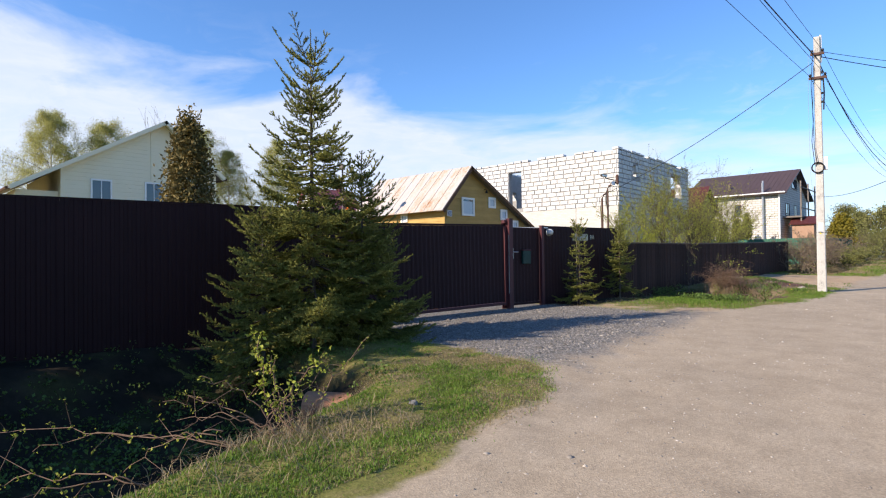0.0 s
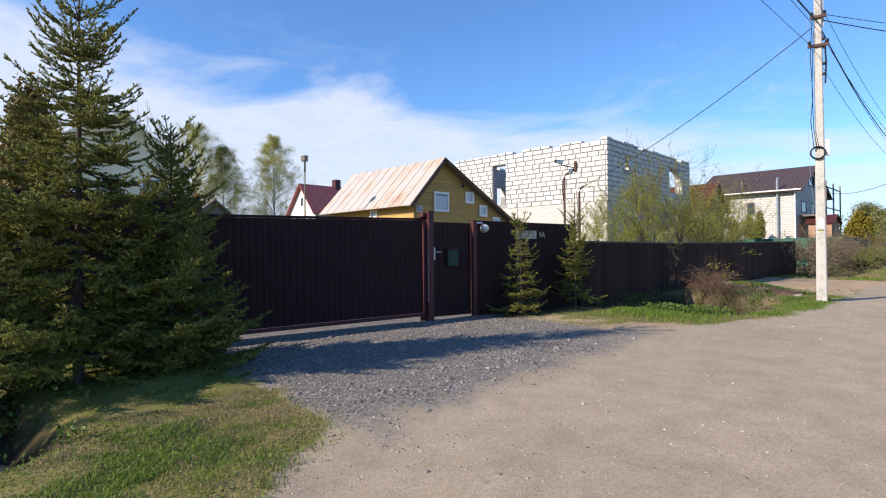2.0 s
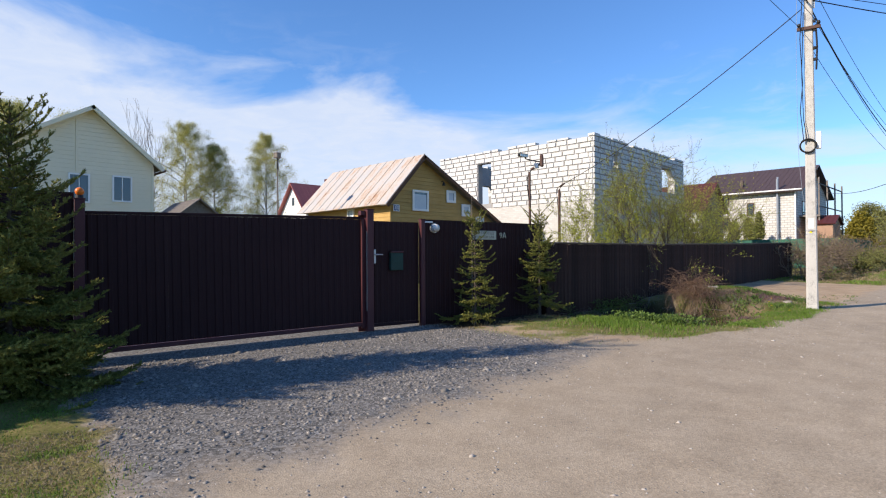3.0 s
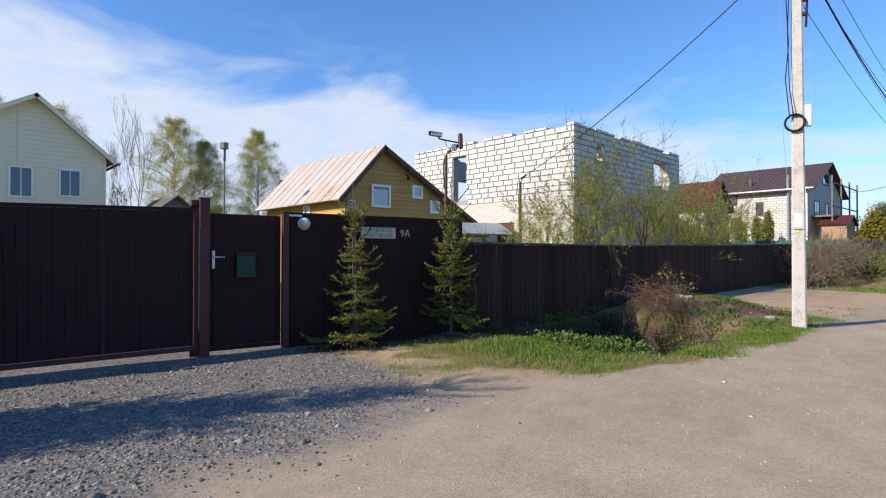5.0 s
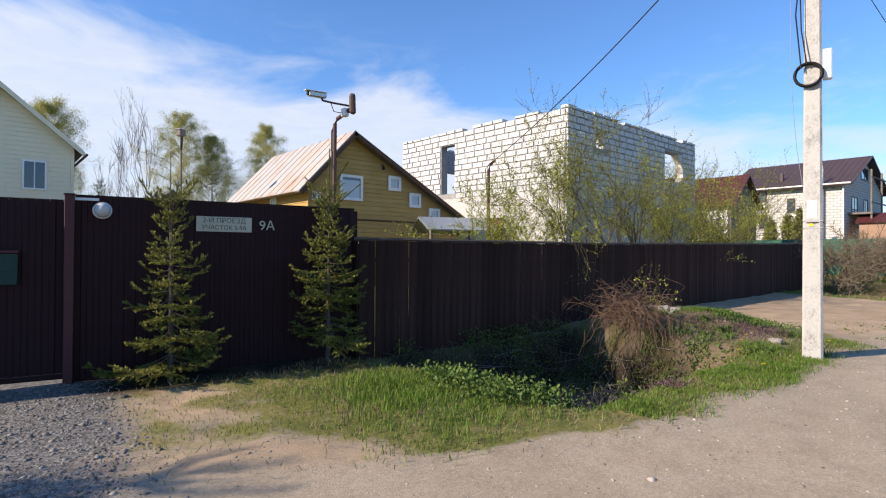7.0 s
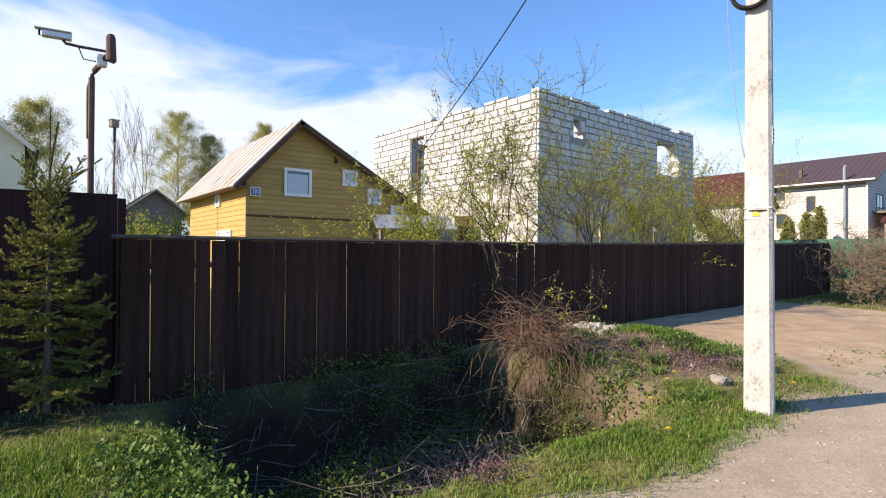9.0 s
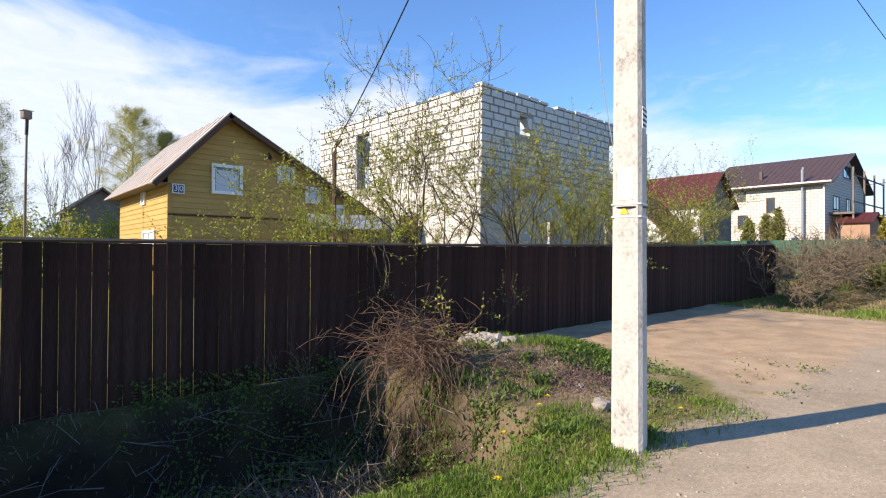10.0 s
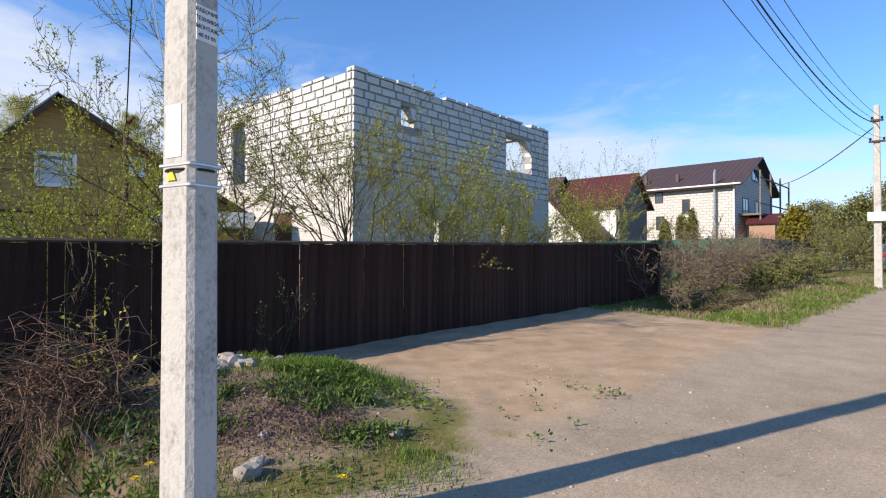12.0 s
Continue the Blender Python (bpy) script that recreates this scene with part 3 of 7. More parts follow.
gate = thing("sliding_gate", "wide dark maroon profiled sheet sliding gate, closed", "gate", on_fence(6.262))
GL = fence_len(6.262, 10.30)
tilt = math.degrees(math.atan2(0.07, GL))
for i in range(4):
    part("panel", sheet_panel(bmesh.new(), GL / 4 - 0.0006, 0.23, 2.04, m=pose(0, 0, 0, 0, -tilt, 0) @ pose(i * GL / 4, 0, 0) @ Matrix.Diagonal((1, -1, 1, 1))), M_SHEET, gate)
part("bottom_beam", boxed(-0.02, GL, -0.02, 0.05, 0.16, 0.225, 0.004, pose(0, 0, 0, 0, -tilt, 0)), M_MAROON, gate, "reddish maroon steel bottom beam")
part("top_beam", boxed(-0.02, GL, -0.012, 0.05, 2.044, 2.085, 0.004, pose(0, 0, 0, 0, -tilt, 0)), M_SHEET, gate)
part("end_beam", boxed(GL + 0.002, GL + 0.058, -0.02, 0.05, 0.19, 2.12, 0.004), M_MAROON, gate, "maroon end beam with peeling white edge")


def gate_post(y, w, z1, label):
    ob = thing("gate_post", label, "gate post", on_fence(y))
    part("shaft", boxed(-w / 2, w / 2, -0.10, w - 0.10, gz(fence_x(y), y) - 0.1, z1, 0.006), M_MAROON, ob)
    part("cap", boxed(-w / 2 - 0.008, w / 2 + 0.008, -0.108, w - 0.092, z1 + 0.001, z1 + 0.014, 0.003), M_MAROON, ob)
    return ob


gate_post(6.2, 0.12, 2.23, "maroon painted square steel gate post with an orange lamp")
gp = gate_post(10.42, 0.13, 2.28, "maroon painted square steel post between gate and wicket")
part("roller_bracket", boxed(-0.16, -0.067, -0.04, 0.06, 2.18, 2.26, 0.004), M_MAROON, gp)
part("back_plate", boxed(-0.16, 0.0, 0.062, 0.075, 0.1, 2.24), M_MAROON, gp)
part("catch_strip", boxed(-0.074, -0.067, -0.095, -0.08, 0.5, 1.9), M_RUBBLE, gp, "scuffed pale catch strip")

wk = thing("wicket_gate", "dark maroon sheet metal wicket gate, closed, with a lever handle", "gate", on_fence(10.488))
WL = fence_len(10.488, 11.462)
part("leaf", sheet_panel(bmesh.new(), WL, 0.26, 2.09, m=Matrix.Diagonal((1, -1, 1, 1))), M_SHEET, wk)
part("bottom_beam", boxed(0, WL, -0.016, 0.04, 0.20, 0.258, 0.003), M_SHEET, wk)
part("handle_plate", boxed(0.035, 0.075, -0.026, -0.012, 1.33, 1.58, 0.004), M_ALU, wk, "brushed metal handle plate")
bm = tube(bmesh.new(), [(0.055, -0.02, 1.49), (0.055, -0.065, 1.49), (0.075, -0.07, 1.49), (0.19, -0.07, 1.488)], [0.011, 0.011, 0.011, 0.009], 8)
part("handle", bm, M_ALU, wk, "brushed metal lever handle")
gate_post(11.51, 0.09, 2.14, "slim maroon square steel wicket post")

# ---- plank fence ----
cpost = thing("corner_post", "dark square post where the two fences meet", "post", pose(-7.12, 14.74, 0))
part("shaft", boxed(-0.045, 0.03, -0.055, 0.02, -0.3, 2.12, 0.004), M_SHEET, cpost)

wf = thing("plank_fence", "low dark brown plank fence with gaps, on a concrete footing", "fence", pose(WOOD_X, 0, 0))
rng = random.Random(3)
plank_meshes = []
for k in range(5):
    w = (0.128, 0.142, 0.135, 0.15, 0.122)[k]
    plank_meshes.append((w, mesh_of("plank", boxed(0.0, 0.013, 0.0, w, 0.0, 1.0, 0.002), M_PLANK)))


def wood_top(y):
    return np.interp(y, [14.6, 20, 27, 34.5], [1.735, 1.76, 1.86, 2.0])


y = WOOD_Y0
while y < WOOD_Y1:
    w, me = plank_meshes[rng.randrange(5)]
    ob = new("plank", me)
    ob.parent = wf
    zb = 0.08 + 0.009 * (y - 14.6)
    ob.matrix_local = pose(rng.uniform(-0.004, 0.004), y, zb, rng.uniform(-0.3, 0.3), 0, 0) @ Matrix.Diagonal((1, 1, wood_top(y) - zb - 0.02 + rng.uniform(-0.008, 0.006), 1))
    y += w + (rng.uniform(0.0025, 0.0055) if rng.random() < (0.5 if y < 18.6 else 0.1) else rng.uniform(0.0, 0.003))
part("end_board", boxed(-0.17, 0.012, WOOD_Y0 - 0.03, WOOD_Y0 - 0.004, 0.05, 1.72, 0.003), M_PLANK, wf)
for z in (0.35, 1.45):
    part("rail", tube(bmesh.new(), [(-0.035, WOOD_Y0, z), (-0.035, WOOD_Y1, z + 0.2)], 0.03, 4), M_RAIL, wf)
part("cap_board", tube(bmesh.new(), [(0.008, yy, float(wood_top(yy))) for yy in (14.62, 20, 27, 34.3)], 0.022, 4), M_RAIL, wf, "pale weathered top cap strip")
for i in range(8):
    y = WOOD_Y0 + 0.1 + i * 2.45
    part("post", boxed(-0.13, -0.07, y - 0.03, y + 0.03, -0.3, 1.7), M_GREYWOOD, wf)
    part("footing", boxed(-0.10, 0.035, y - 0.05, y + 2.395, -0.55, 0.04 + 0.009 * (y - 14.6), 0.012), M_KERB, wf, "grey concrete strip footing")

# ---- houses ----
def window_unit(parent, cx, z0, w, h, frame=0.07, bars=(1, 1), mat=None, curtain=True, facing="x", plane=0.0):
    """A window set on a wall that faces +x or -y: frame, pane, bars."""
    def P(a0, a1, z_0, z_1, d0, d1):
        if facing == "x":
            return boxed(plane + d0, plane + d1, a0, a1, z_0, z_1)
        return boxed(a0, a1, plane - d1, plane - d0, z_0, z_1)
    win = new("window")
    win.parent = parent
    mat = mat or M_WHITE
    for nm, a0, a1, b0, b1 in (("frame_side", cx - w / 2, cx - w / 2 + frame, z0, z0 + h), ("frame_side", cx + w / 2 - frame, cx + w / 2, z0, z0 + h),
                               ("frame_rail", cx - w / 2 + frame, cx + w / 2 - frame, z0, z0 + frame), ("frame_rail", cx - w / 2 + frame, cx + w / 2 - frame, z0 + h - frame, z0 + h)):
        part(nm, P(a0, a1, b0, b1, 0.0, 0.06), mat, win)
    part("pane", P(cx - w / 2 + frame, cx + w / 2 - frame, z0 + frame, z0 + h - frame, 0.012, 0.02), M_GLASS, win, "dark reflecting glass")
    if curtain:
        part("curtain", P(cx - w / 2 + frame + 0.03, cx + w / 2 - frame - 0.03, z0 + frame, z0 + h * 0.8, 0.021, 0.024), M_CURTAIN, win, "pale net curtain")
    for k in range(1, bars[0]):
        a = cx - w / 2 + w * k / bars[0]
        part("bar", P(a - 0.02, a + 0.02, z0 + frame, z0 + h - frame, 0.026, 0.05), mat, win)
    for k in range(1, bars[1]):
        b = z0 + h * k / bars[1]
        part("bar", P(cx - w / 2 + frame, cx + w / 2 - frame, b - 0.02, b + 0.02, 0.026, 0.05), mat, win)
    return win


# yellow board house: the gable faces the road
yh = thing("wooden_house", "ochre yellow board house with a rusty metal roof", "house", pose(-18.95, 0, 0))
YA, YZ = 21.65, 6.18                                     # ridge
YL, YR, BODY = 19.92, 27.1, 7.0


def y_roof(y):
    return YZ - (YA - y) * 1.07 if y < YA else YZ - (y - YA) * 0.535


bm = bmesh.new()
prism(bm, [(YL, 0), (YR, 0), (YR, y_roof(YR) - 0.12), (YA, YZ - 0.12), (YL, y_roof(YL) - 0.12)], 0.12, Matrix(((0, -1, 0, -0.02), (1, 0, 0, 0), (0, 0, 1, 0), (0, 0, 0, 1))))
part("gable_wall", bm, M_YELLOW, yh)
part("side_wall", boxed(-BODY, -0.145, YL, YL + 0.12, 0, y_roof(YL) - 0.14), M_YELLOW, yh)
part("back_wall", boxed(-BODY - 0.14, -BODY - 0.004, YL, YR, 0, 3.1), M_YELLOW, yh)
z = 2.0
while z < YZ - 0.35:                                     # lapped boards of the gable
    ya = max(YL, YA - (YZ - 0.15 - (z + 0.165)) / 1.07)
    yb = min(YR, YA + (YZ - 0.15 - (z + 0.165)) / 0.535)
    bm = bmesh.new()
    prism(bm, [(0.002, z), (0.03, z), (0.010, z + 0.17), (0.002, z + 0.17)], yb - ya, pose(-0.02, ya, 0))
    part("board", bm, M_YELLOW, yh)
    if z + 0.17 < y_roof(YL) - 0.2:
        bm = bmesh.new()
        prism(bm, [(YL - 0.002, z), (YL - 0.03, z), (YL - 0.010, z + 0.17), (YL - 0.002, z + 0.17)], BODY - 0.01, Matrix(((0, 1, 0, -BODY), (1, 0, 0, 0), (0, 0, 1, 0), (0, 0, 0, 1))))
        part("board", bm, M_YELLOW, yh)
    z += 0.175
part("corner_board", boxed(-0.02, 0.035, YL - 0.035, YL + 0.09, 0, y_roof(YL) - 0.16), M_YELLOW, yh)
part("belt_board", boxed(0.005, 0.045, YL - 0.03, YR, 2.80, 2.86), M_BROWNTRIM, yh, "dark brown belt board")
roof = new("roof")
roof.parent = yh
n = 11
for i in range(n):                                       # metal sheets with standing seams, steep side
    x0, x1 = 0.38 - (BODY + 0.7) * i / n, 0.38 - (BODY + 0.7) * (i + 1) / n
    part("roof_sheet", slab(bmesh.new(), (x0, YA, YZ), (x1 + 0.006, YA, YZ), (x1 + 0.006, YL - 0.55, y_roof(YL - 0.55)), (x0, YL - 0.55, y_roof(YL - 0.55)), 0.03), M_RUST, roof)
    part("seam", slab(bmesh.new(), (x0 + 0.012, YA, YZ + 0.03), (x0 - 0.012, YA, YZ + 0.03), (x0 - 0.012, YL - 0.55, y_roof(YL - 0.55) + 0.03), (x0 + 0.012, YL - 0.55, y_roof(YL - 0.55) + 0.03), 0.025), M_RUST, roof)
    part("roof_sheet", slab(bmesh.new(), (x0, YA + 0.01, YZ), (x1 + 0.006, YA + 0.01, YZ), (x1 + 0.006, YR + 0.45, y_roof(YR + 0.45)), (x0, YR + 0.45, y_roof(YR + 0.45)), 0.03), M_RUST, roof)
for ya, s in ((YL - 0.55, 1), (YR + 0.45, -1)):
    part("barge_board", slab(bmesh.new(), (0.39, YA, YZ - 0.035), (0.42, YA, YZ - 0.035), (0.42, ya, y_roof(ya) - 0.035), (0.39, ya, y_roof(ya) - 0.035), 0.15), M_BROWNTRIM, roof, "dark brown barge board")
    part("soffit", slab(bmesh.new(), (0.38, YA, YZ - 0.04), (-0.02, YA, YZ - 0.04), (-0.02, ya, y_roof(ya) - 0.04), (0.38, ya, y_roof(ya) - 0.04), 0.03), M_GREYWOOD, roof)
part("soffit", slab(bmesh.new(), (0.3, YL - 0.5, y_roof(YL - 0.5) - 0.04), (-BODY, YL - 0.5, y_roof(YL - 0.5) - 0.04), (-BODY, YL, y_roof(YL - 0.5) - 0.02), (0.3, YL, y_roof(YL - 0.5) - 0.02), 0.03), M_GREYWOOD, roof)
for cy, z0, w, h in ((21.68, 3.56, 1.0, 0.97), (23.7, 4.08, 0.62, 0.6), (24.75, 3.46, 0.6, 0.6), (25.8, 2.98, 0.6, 0.5)):
    window_unit(yh, cy, z0, w, h, 0.1 if w > 0.8 else 0.12, facing="x", plane=0.02)
window_unit(yh, -3.0, 3.3, 0.55, 0.45, 0.08, facing="-y", plane=YL - 0.02)
window_unit(yh, -2.2, 1.9, 1.6, 0.5, 0.08, (2, 1), facing="-y", plane=YL - 0.02)
lamp = new("wall_lamp")
lamp.parent = yh
part("arm", tube(bmesh.new(), [(0.02, 23.05, 5.05), (0.16, 23.05, 5.08), (0.2, 23.05, 5.0)], 0.02, 6), M_BLACK, lamp)
bm = bmesh.new()
bmesh.ops.create_cone(bm, cap_ends=True, segments=10, radius1=0.08, radius2=0.04, depth=0.15, matrix=pose(0.2, 23.05, 4.93))
part("shade", bm, M_BLACK, lamp)


def text(name, body, size, mat, m, depth=0.003, parent=None):
    cu = bpy.data.curves.new(name, "FONT")
    cu.body, cu.size, cu.extrude, cu.align_x, cu.align_y = body, size, depth, "CENTER", "CENTER"
    tmp = bpy.data.objects.new(name, cu)
    me = bpy.data.meshes.new_from_object(tmp)
    bpy.data.objects.remove(tmp)
    me.materials.clear()
    me.materials.append(mat)
    ob = new(name, me)
    if parent is not None:
        ob.parent = parent
    ob.matrix_local = m
    return ob


FACE_ROAD = Matrix(((0, 0, 1, 0), (1, 0, 0, 0), (0, 1, 0, 0), (0, 0, 0, 1)))     # text that faces +x
num = thing("house_number_plate", "white plate with dark blue house number 30", "sign", pose(-18.88, 20.16, 3.62))
part("plate", boxed(0.03, 0.042, -0.16, 0.19, -0.15, 0.15), M_WHITE, num)
part("digit_field", boxed(0.043, 0.046, -0.13, 0.01, -0.12, 0.12), M_BLUE, num)
part("digit_field", boxed(0.043, 0.046, 0.03, 0.16, -0.12, 0.12), M_BLUE, num)
text("digits", "3", 0.24, M_WHITE, pose(0.047, -0.06, 0) @ FACE_ROAD, parent=num)
text("digits", "0", 0.24, M_WHITE, pose(0.047, 0.095, 0) @ FACE_ROAD, parent=num)


# unfinished block house, open to the sky
bh = thing("unfinished_block_house", "unfinished white aerated block house shell without a roof", "house", pose(-13.553, 27.995, 0, 0, 0, 1.89))
BX, BY, BT, SPLIT = 10.2, 11.3, 7.21, 4.13               # depth, length, height, where the blocks begin
ROW_H, BLK = 0.256, 0.62


def in_hole(a0, a1, z0, z1, holes):
    return any(a1 > h[0] + 0.02 and a0 < h[1] - 0.02 and z1 > h[2] + 0.02 and z0 < h[3] - 0.02 for h in holes)


def wall_with_holes(name, length, thick, z0, z1, holes, mat, m):
    """A wall along local x, outer face at y = 0, with openings cut through."""
    xs = sorted({0.0, length, *[v for h in holes for v in h[:2]]})
    zs = sorted({z0, z1, *[min(max(v, z0), z1) for h in holes for v in h[2:4]]})
    bm = bmesh.new()
    grid = {}
    V = lambda i, j, k: grid.setdefault((i, j, k), bm.verts.new((xs[i], thick * k, zs[j]))) if (i, j, k) not in grid else grid[(i, j, k)]
    solid = {(i, j): not in_hole(xs[i], xs[i + 1], zs[j], zs[j + 1], holes) for i in range(len(xs) - 1) for j in range(len(zs) - 1)}
    for (i, j), s in solid.items():
        if not s:
            continue
        bm.faces.new((V(i, j, 0), V(i + 1, j, 0), V(i + 1, j + 1, 0), V(i, j + 1, 0)))
        bm.faces.new((V(i, j + 1, 1), V(i + 1, j + 1, 1), V(i + 1, j, 1), V(i, j, 1)))
        for di, dj, a, b in ((-1, 0, (i, j), (i, j + 1)), (1, 0, (i + 1, j + 1), (i + 1, j)), (0, -1, (i + 1, j), (i, j)), (0, 1, (i, j + 1), (i + 1, j + 1))):
            if not solid.get((i + di, j + dj), False):
                bm.faces.new((V(*a, 0), V(*b, 0), V(*b, 1), V(*a, 1)))
    bmesh.ops.transform(bm, matrix=m, verts=bm.verts)
    return bm


rng = random.Random(11)
block_mesh = {}


def block_wall(name, length, holes, m, lower_mat, singly, trim=0.0):
    """A wall of blocks on a lower wall of bricks: courses as pieces, mortar recessed."""
    low = [h for h in holes if h[2] < SPLIT]
    cut = lambda hs: [(h[0] - trim, h[1] - trim, h[2], h[3]) for h in hs]
    wall = part(name, wall_with_holes(name, length - 2 * trim, 0.38, SPLIT, BT - 0.03, cut(holes), M_MORTAR, m @ pose(trim, 0, 0)), M_MORTAR, bh, "grey mortar showing between white blocks")
    part(name + "_lower", wall_with_holes(name, length - 2 * trim, 0.40, 0.0, SPLIT - 0.004, cut(low), lower_mat, m @ pose(trim, 0, 0)), lower_mat, bh, "white silicate brick lower storey")
    z, row = SPLIT, 0
    joined = bmesh.new()
    while z < BT + 0.01:
        x = -rng.uniform(0.0, 0.35) if row % 2 else 0.0
        top = z + ROW_H > BT
        while x < length - 0.05:
            L = BLK * rng.choice((1, 1, 1, 0.95, 0.86, 0.7, 1.1))
            a, b = max(x, 0.0), min(x + L, length)
            gap = rng.uniform(0.04, 0.09)
            for hx0, hx1, hz0, hz1 in holes:             # cut by the openings
                if z + ROW_H > hz0 + 0.05 and z < hz1 - 0.05:
                    if a < hx0 < b:
                        b = hx0 if hx0 - a > 0.1 else a
                    elif a < hx1 < b:
                        a = hx1
            if b - a > 0.1 and not in_hole(a, b - gap, z, z + ROW_H, holes) and not (top and rng.random() < 0.22):
                hh = ROW_H - rng.uniform(0.038, 0.068)
                if top:
                    hh *= rng.choice((0.45, 0.6, 0.4))
                q = m @ pose(a, -0.038 - rng.uniform(0, 0.012), z + 0.004, 0, rng.uniform(-0.3, 0.3), 0) @ Matrix.Diagonal((b - a - gap, 0.35 if not top else 0.36, hh, 1))
                if singly:
                    ob = new("block", block_mesh["unit"])
                    ob.parent = wall
                    ob.matrix_local = q
                else:
                    box(joined, 0, 1, 0, 1, 0, 1, 0, q)
            x += L
        z += ROW_H
        row += 1
    if not singly:
        part("blocks", joined, M_BLOCK, wall)
        tagged(wall.children[-1], kind="stuff")
    else:
        joined.free()


block_mesh["unit"] = mesh_of("block", boxed(0, 1, 0, 1, 0, 1, 0.02), M_BLOCK)
SOUTH = Matrix(((1, 0, 0, -BX), (0, 1, 0, 0), (0, 0, 1, 0), (0, 0, 0, 1)))                  # outer face towards -y
EAST = Matrix(((0, -1, 0, 0), (1, 0, 0, 0), (0, 0, 1, 0), (0, 0, 0, 1)))                    # outer face towards +x
WEST = Matrix(((0, 1, 0, -BX + 0.001), (1, 0, 0, 0), (0, 0, 1, 0), (0, 0, 0, 1)))
NORTH = Matrix(((1, 0, 0, -BX), (0, -1, 0, BY), (0, 0, 1, 0), (0, 0, 0, 1)))
block_wall("south_wall", BX, [(2.98, 3.95, 4.36, 6.66), (5.9, 7.0, 1.0, 3.1)], SOUTH, M_SILICATE_X, True)
block_wall("east_wall", BY, [(2.0, 2.7, 5.9, 6.55), (7.95, 9.8, 5.15, 6.55), (3.6, 4.3, 2.0, 2.9), (7.6, 8.4, 2.0, 2.9)], EAST, M_SILICATE_Y, True, 0.402)
block_wall("west_wall", BY, [(2.2, 4.6, 4.36, 6.0)], WEST, M_SILICATE_Y, False, 0.402)
block_wall("north_wall", BX, [(6.4, 9.75, 4.6, 7.05)], NORTH, M_SILICATE_X, False)
part("window_chamfer", prism(bmesh.new(), [(9.8, 6.55), (9.8, 6.1), (9.35, 6.55)], 0.36, EAST), M_BLOCK, bh)
part("lintel_piece", prism(bmesh.new(), [(2.7, 6.55), (2.7, 6.15), (2.5, 6.2), (2.42, 6.55)], 0.36, EAST), M_BLOCK, bh)
part("sheet_shutter", boxed(-BX + 5.92, -BX + 6.98, 0.05, 0.08, 1.0, 3.1), M_BROWNTRIM, bh, "brown boarded-up doorway")


# cream house behind the tall fence
ch = thing("cream_house", "cream siding house with a low gable roof", "house", pose(-33.0, -0.4, 0))
CL, CR, CA, CZ = 6.8, 14.72, 11.75, 9.35
KR = (CZ - 6.4) / (15.16 - CA)


def c_roof(y):
    return CZ - (CA - y) * 0.60 if y < CA else CZ - (y - CA) * KR


bm = bmesh.new()
prism(bm, [(CL, 0), (CR, 0), (CR, c_roof(CR) - 0.16), (CA, CZ - 0.16), (CL, c_roof(CL) - 0.16)], 9.0, Matrix(((0, -1, 0, -0.02), (1, 0, 0, 0), (0, 0, 1, 0), (0, 0, 0, 1))))
part("shell", bm, M_CREAM, ch)
z = 3.4
while z < CZ - 0.5:
    ya, yb = max(CL, CA - (CZ - 0.35 - z) / 0.6), min(CR, CA + (CZ - 0.35 - z) / KR)
    part("siding_board", prism(bmesh.new(), [(-0.018, z), (-0.004, z), (-0.012, z + 0.2), (-0.018, z + 0.2)], yb - ya, pose(0, ya, 0)), M_CREAM, ch)
    z += 0.22
part("cover_strip", boxed(-0.01, 0.03, 11.05, 11.15, 5.9, 8.6), M_CREAM, ch)
part("corner_trim", boxed(-0.01, 0.03, CR - 0.12, CR + 0.02, 0, c_roof(CR) - 0.3), M_CREAM, ch)
part("corner_trim", boxed(-0.01, 0.03, CL - 0.02, CL + 0.12, 0, c_roof(CL) - 0.3), M_CREAM, ch)
croof = new("roof")
croof.parent = ch
for ya in (4.6, 15.16):
    part("roof_slope", slab(bmesh.new(), (0.45, CA, CZ), (-9.5, CA, CZ), (-9.5, ya, c_roof(ya)), (0.45, ya, c_roof(ya)), 0.08), M_GREYWOOD, croof)
    part("barge_board", slab(bmesh.new(), (0.46, CA, CZ), (0.49, CA, CZ), (0.49, ya, c_roof(ya)), (0.46, ya, c_roof(ya)), 0.2), M_CREAM, croof)
    part("soffit", slab(bmesh.new(), (0.45, CA, CZ - 0.1), (-0.01, CA, CZ - 0.1), (-0.01, ya, c_roof(ya) - 0.1), (0.45, ya, c_roof(ya) - 0.1), 0.03), M_WHITE, croof)
part("gutter", tube(bmesh.new(), [(0.4, 15.22, 6.3), (-9.4, 15.22, 6.3)], 0.07, 6), M_BROWNTRIM, croof, "brown gutter")
part("gutter", tube(bmesh.new(), [(0.4, 4.55, c_roof(4.6) - 0.1), (-9.4, 4.55, c_roof(4.6) - 0.1)], 0.07, 6), M_BROWNTRIM, croof, "brown gutter")
for cy, z0, w, h in ((8.6, 4.3, 1.0, 1.45), (11.2, 4.3, 0.95, 1.5), (13.17, 4.45, 0.95, 1.4)):
    window_unit(ch, cy, z0, w, h, 0.08, (2, 1), curtain=False, facing="x", plane=0.0)
part("porch_wall", boxed(-3.2, -0.4, 5.0, CL - 0.02, 0, 5.0), M_CREAM, ch)
window_unit(ch, 5.9, 3.2, 1.1, 1.4, 0.08, (2, 1), facing="x", plane=-0.4)


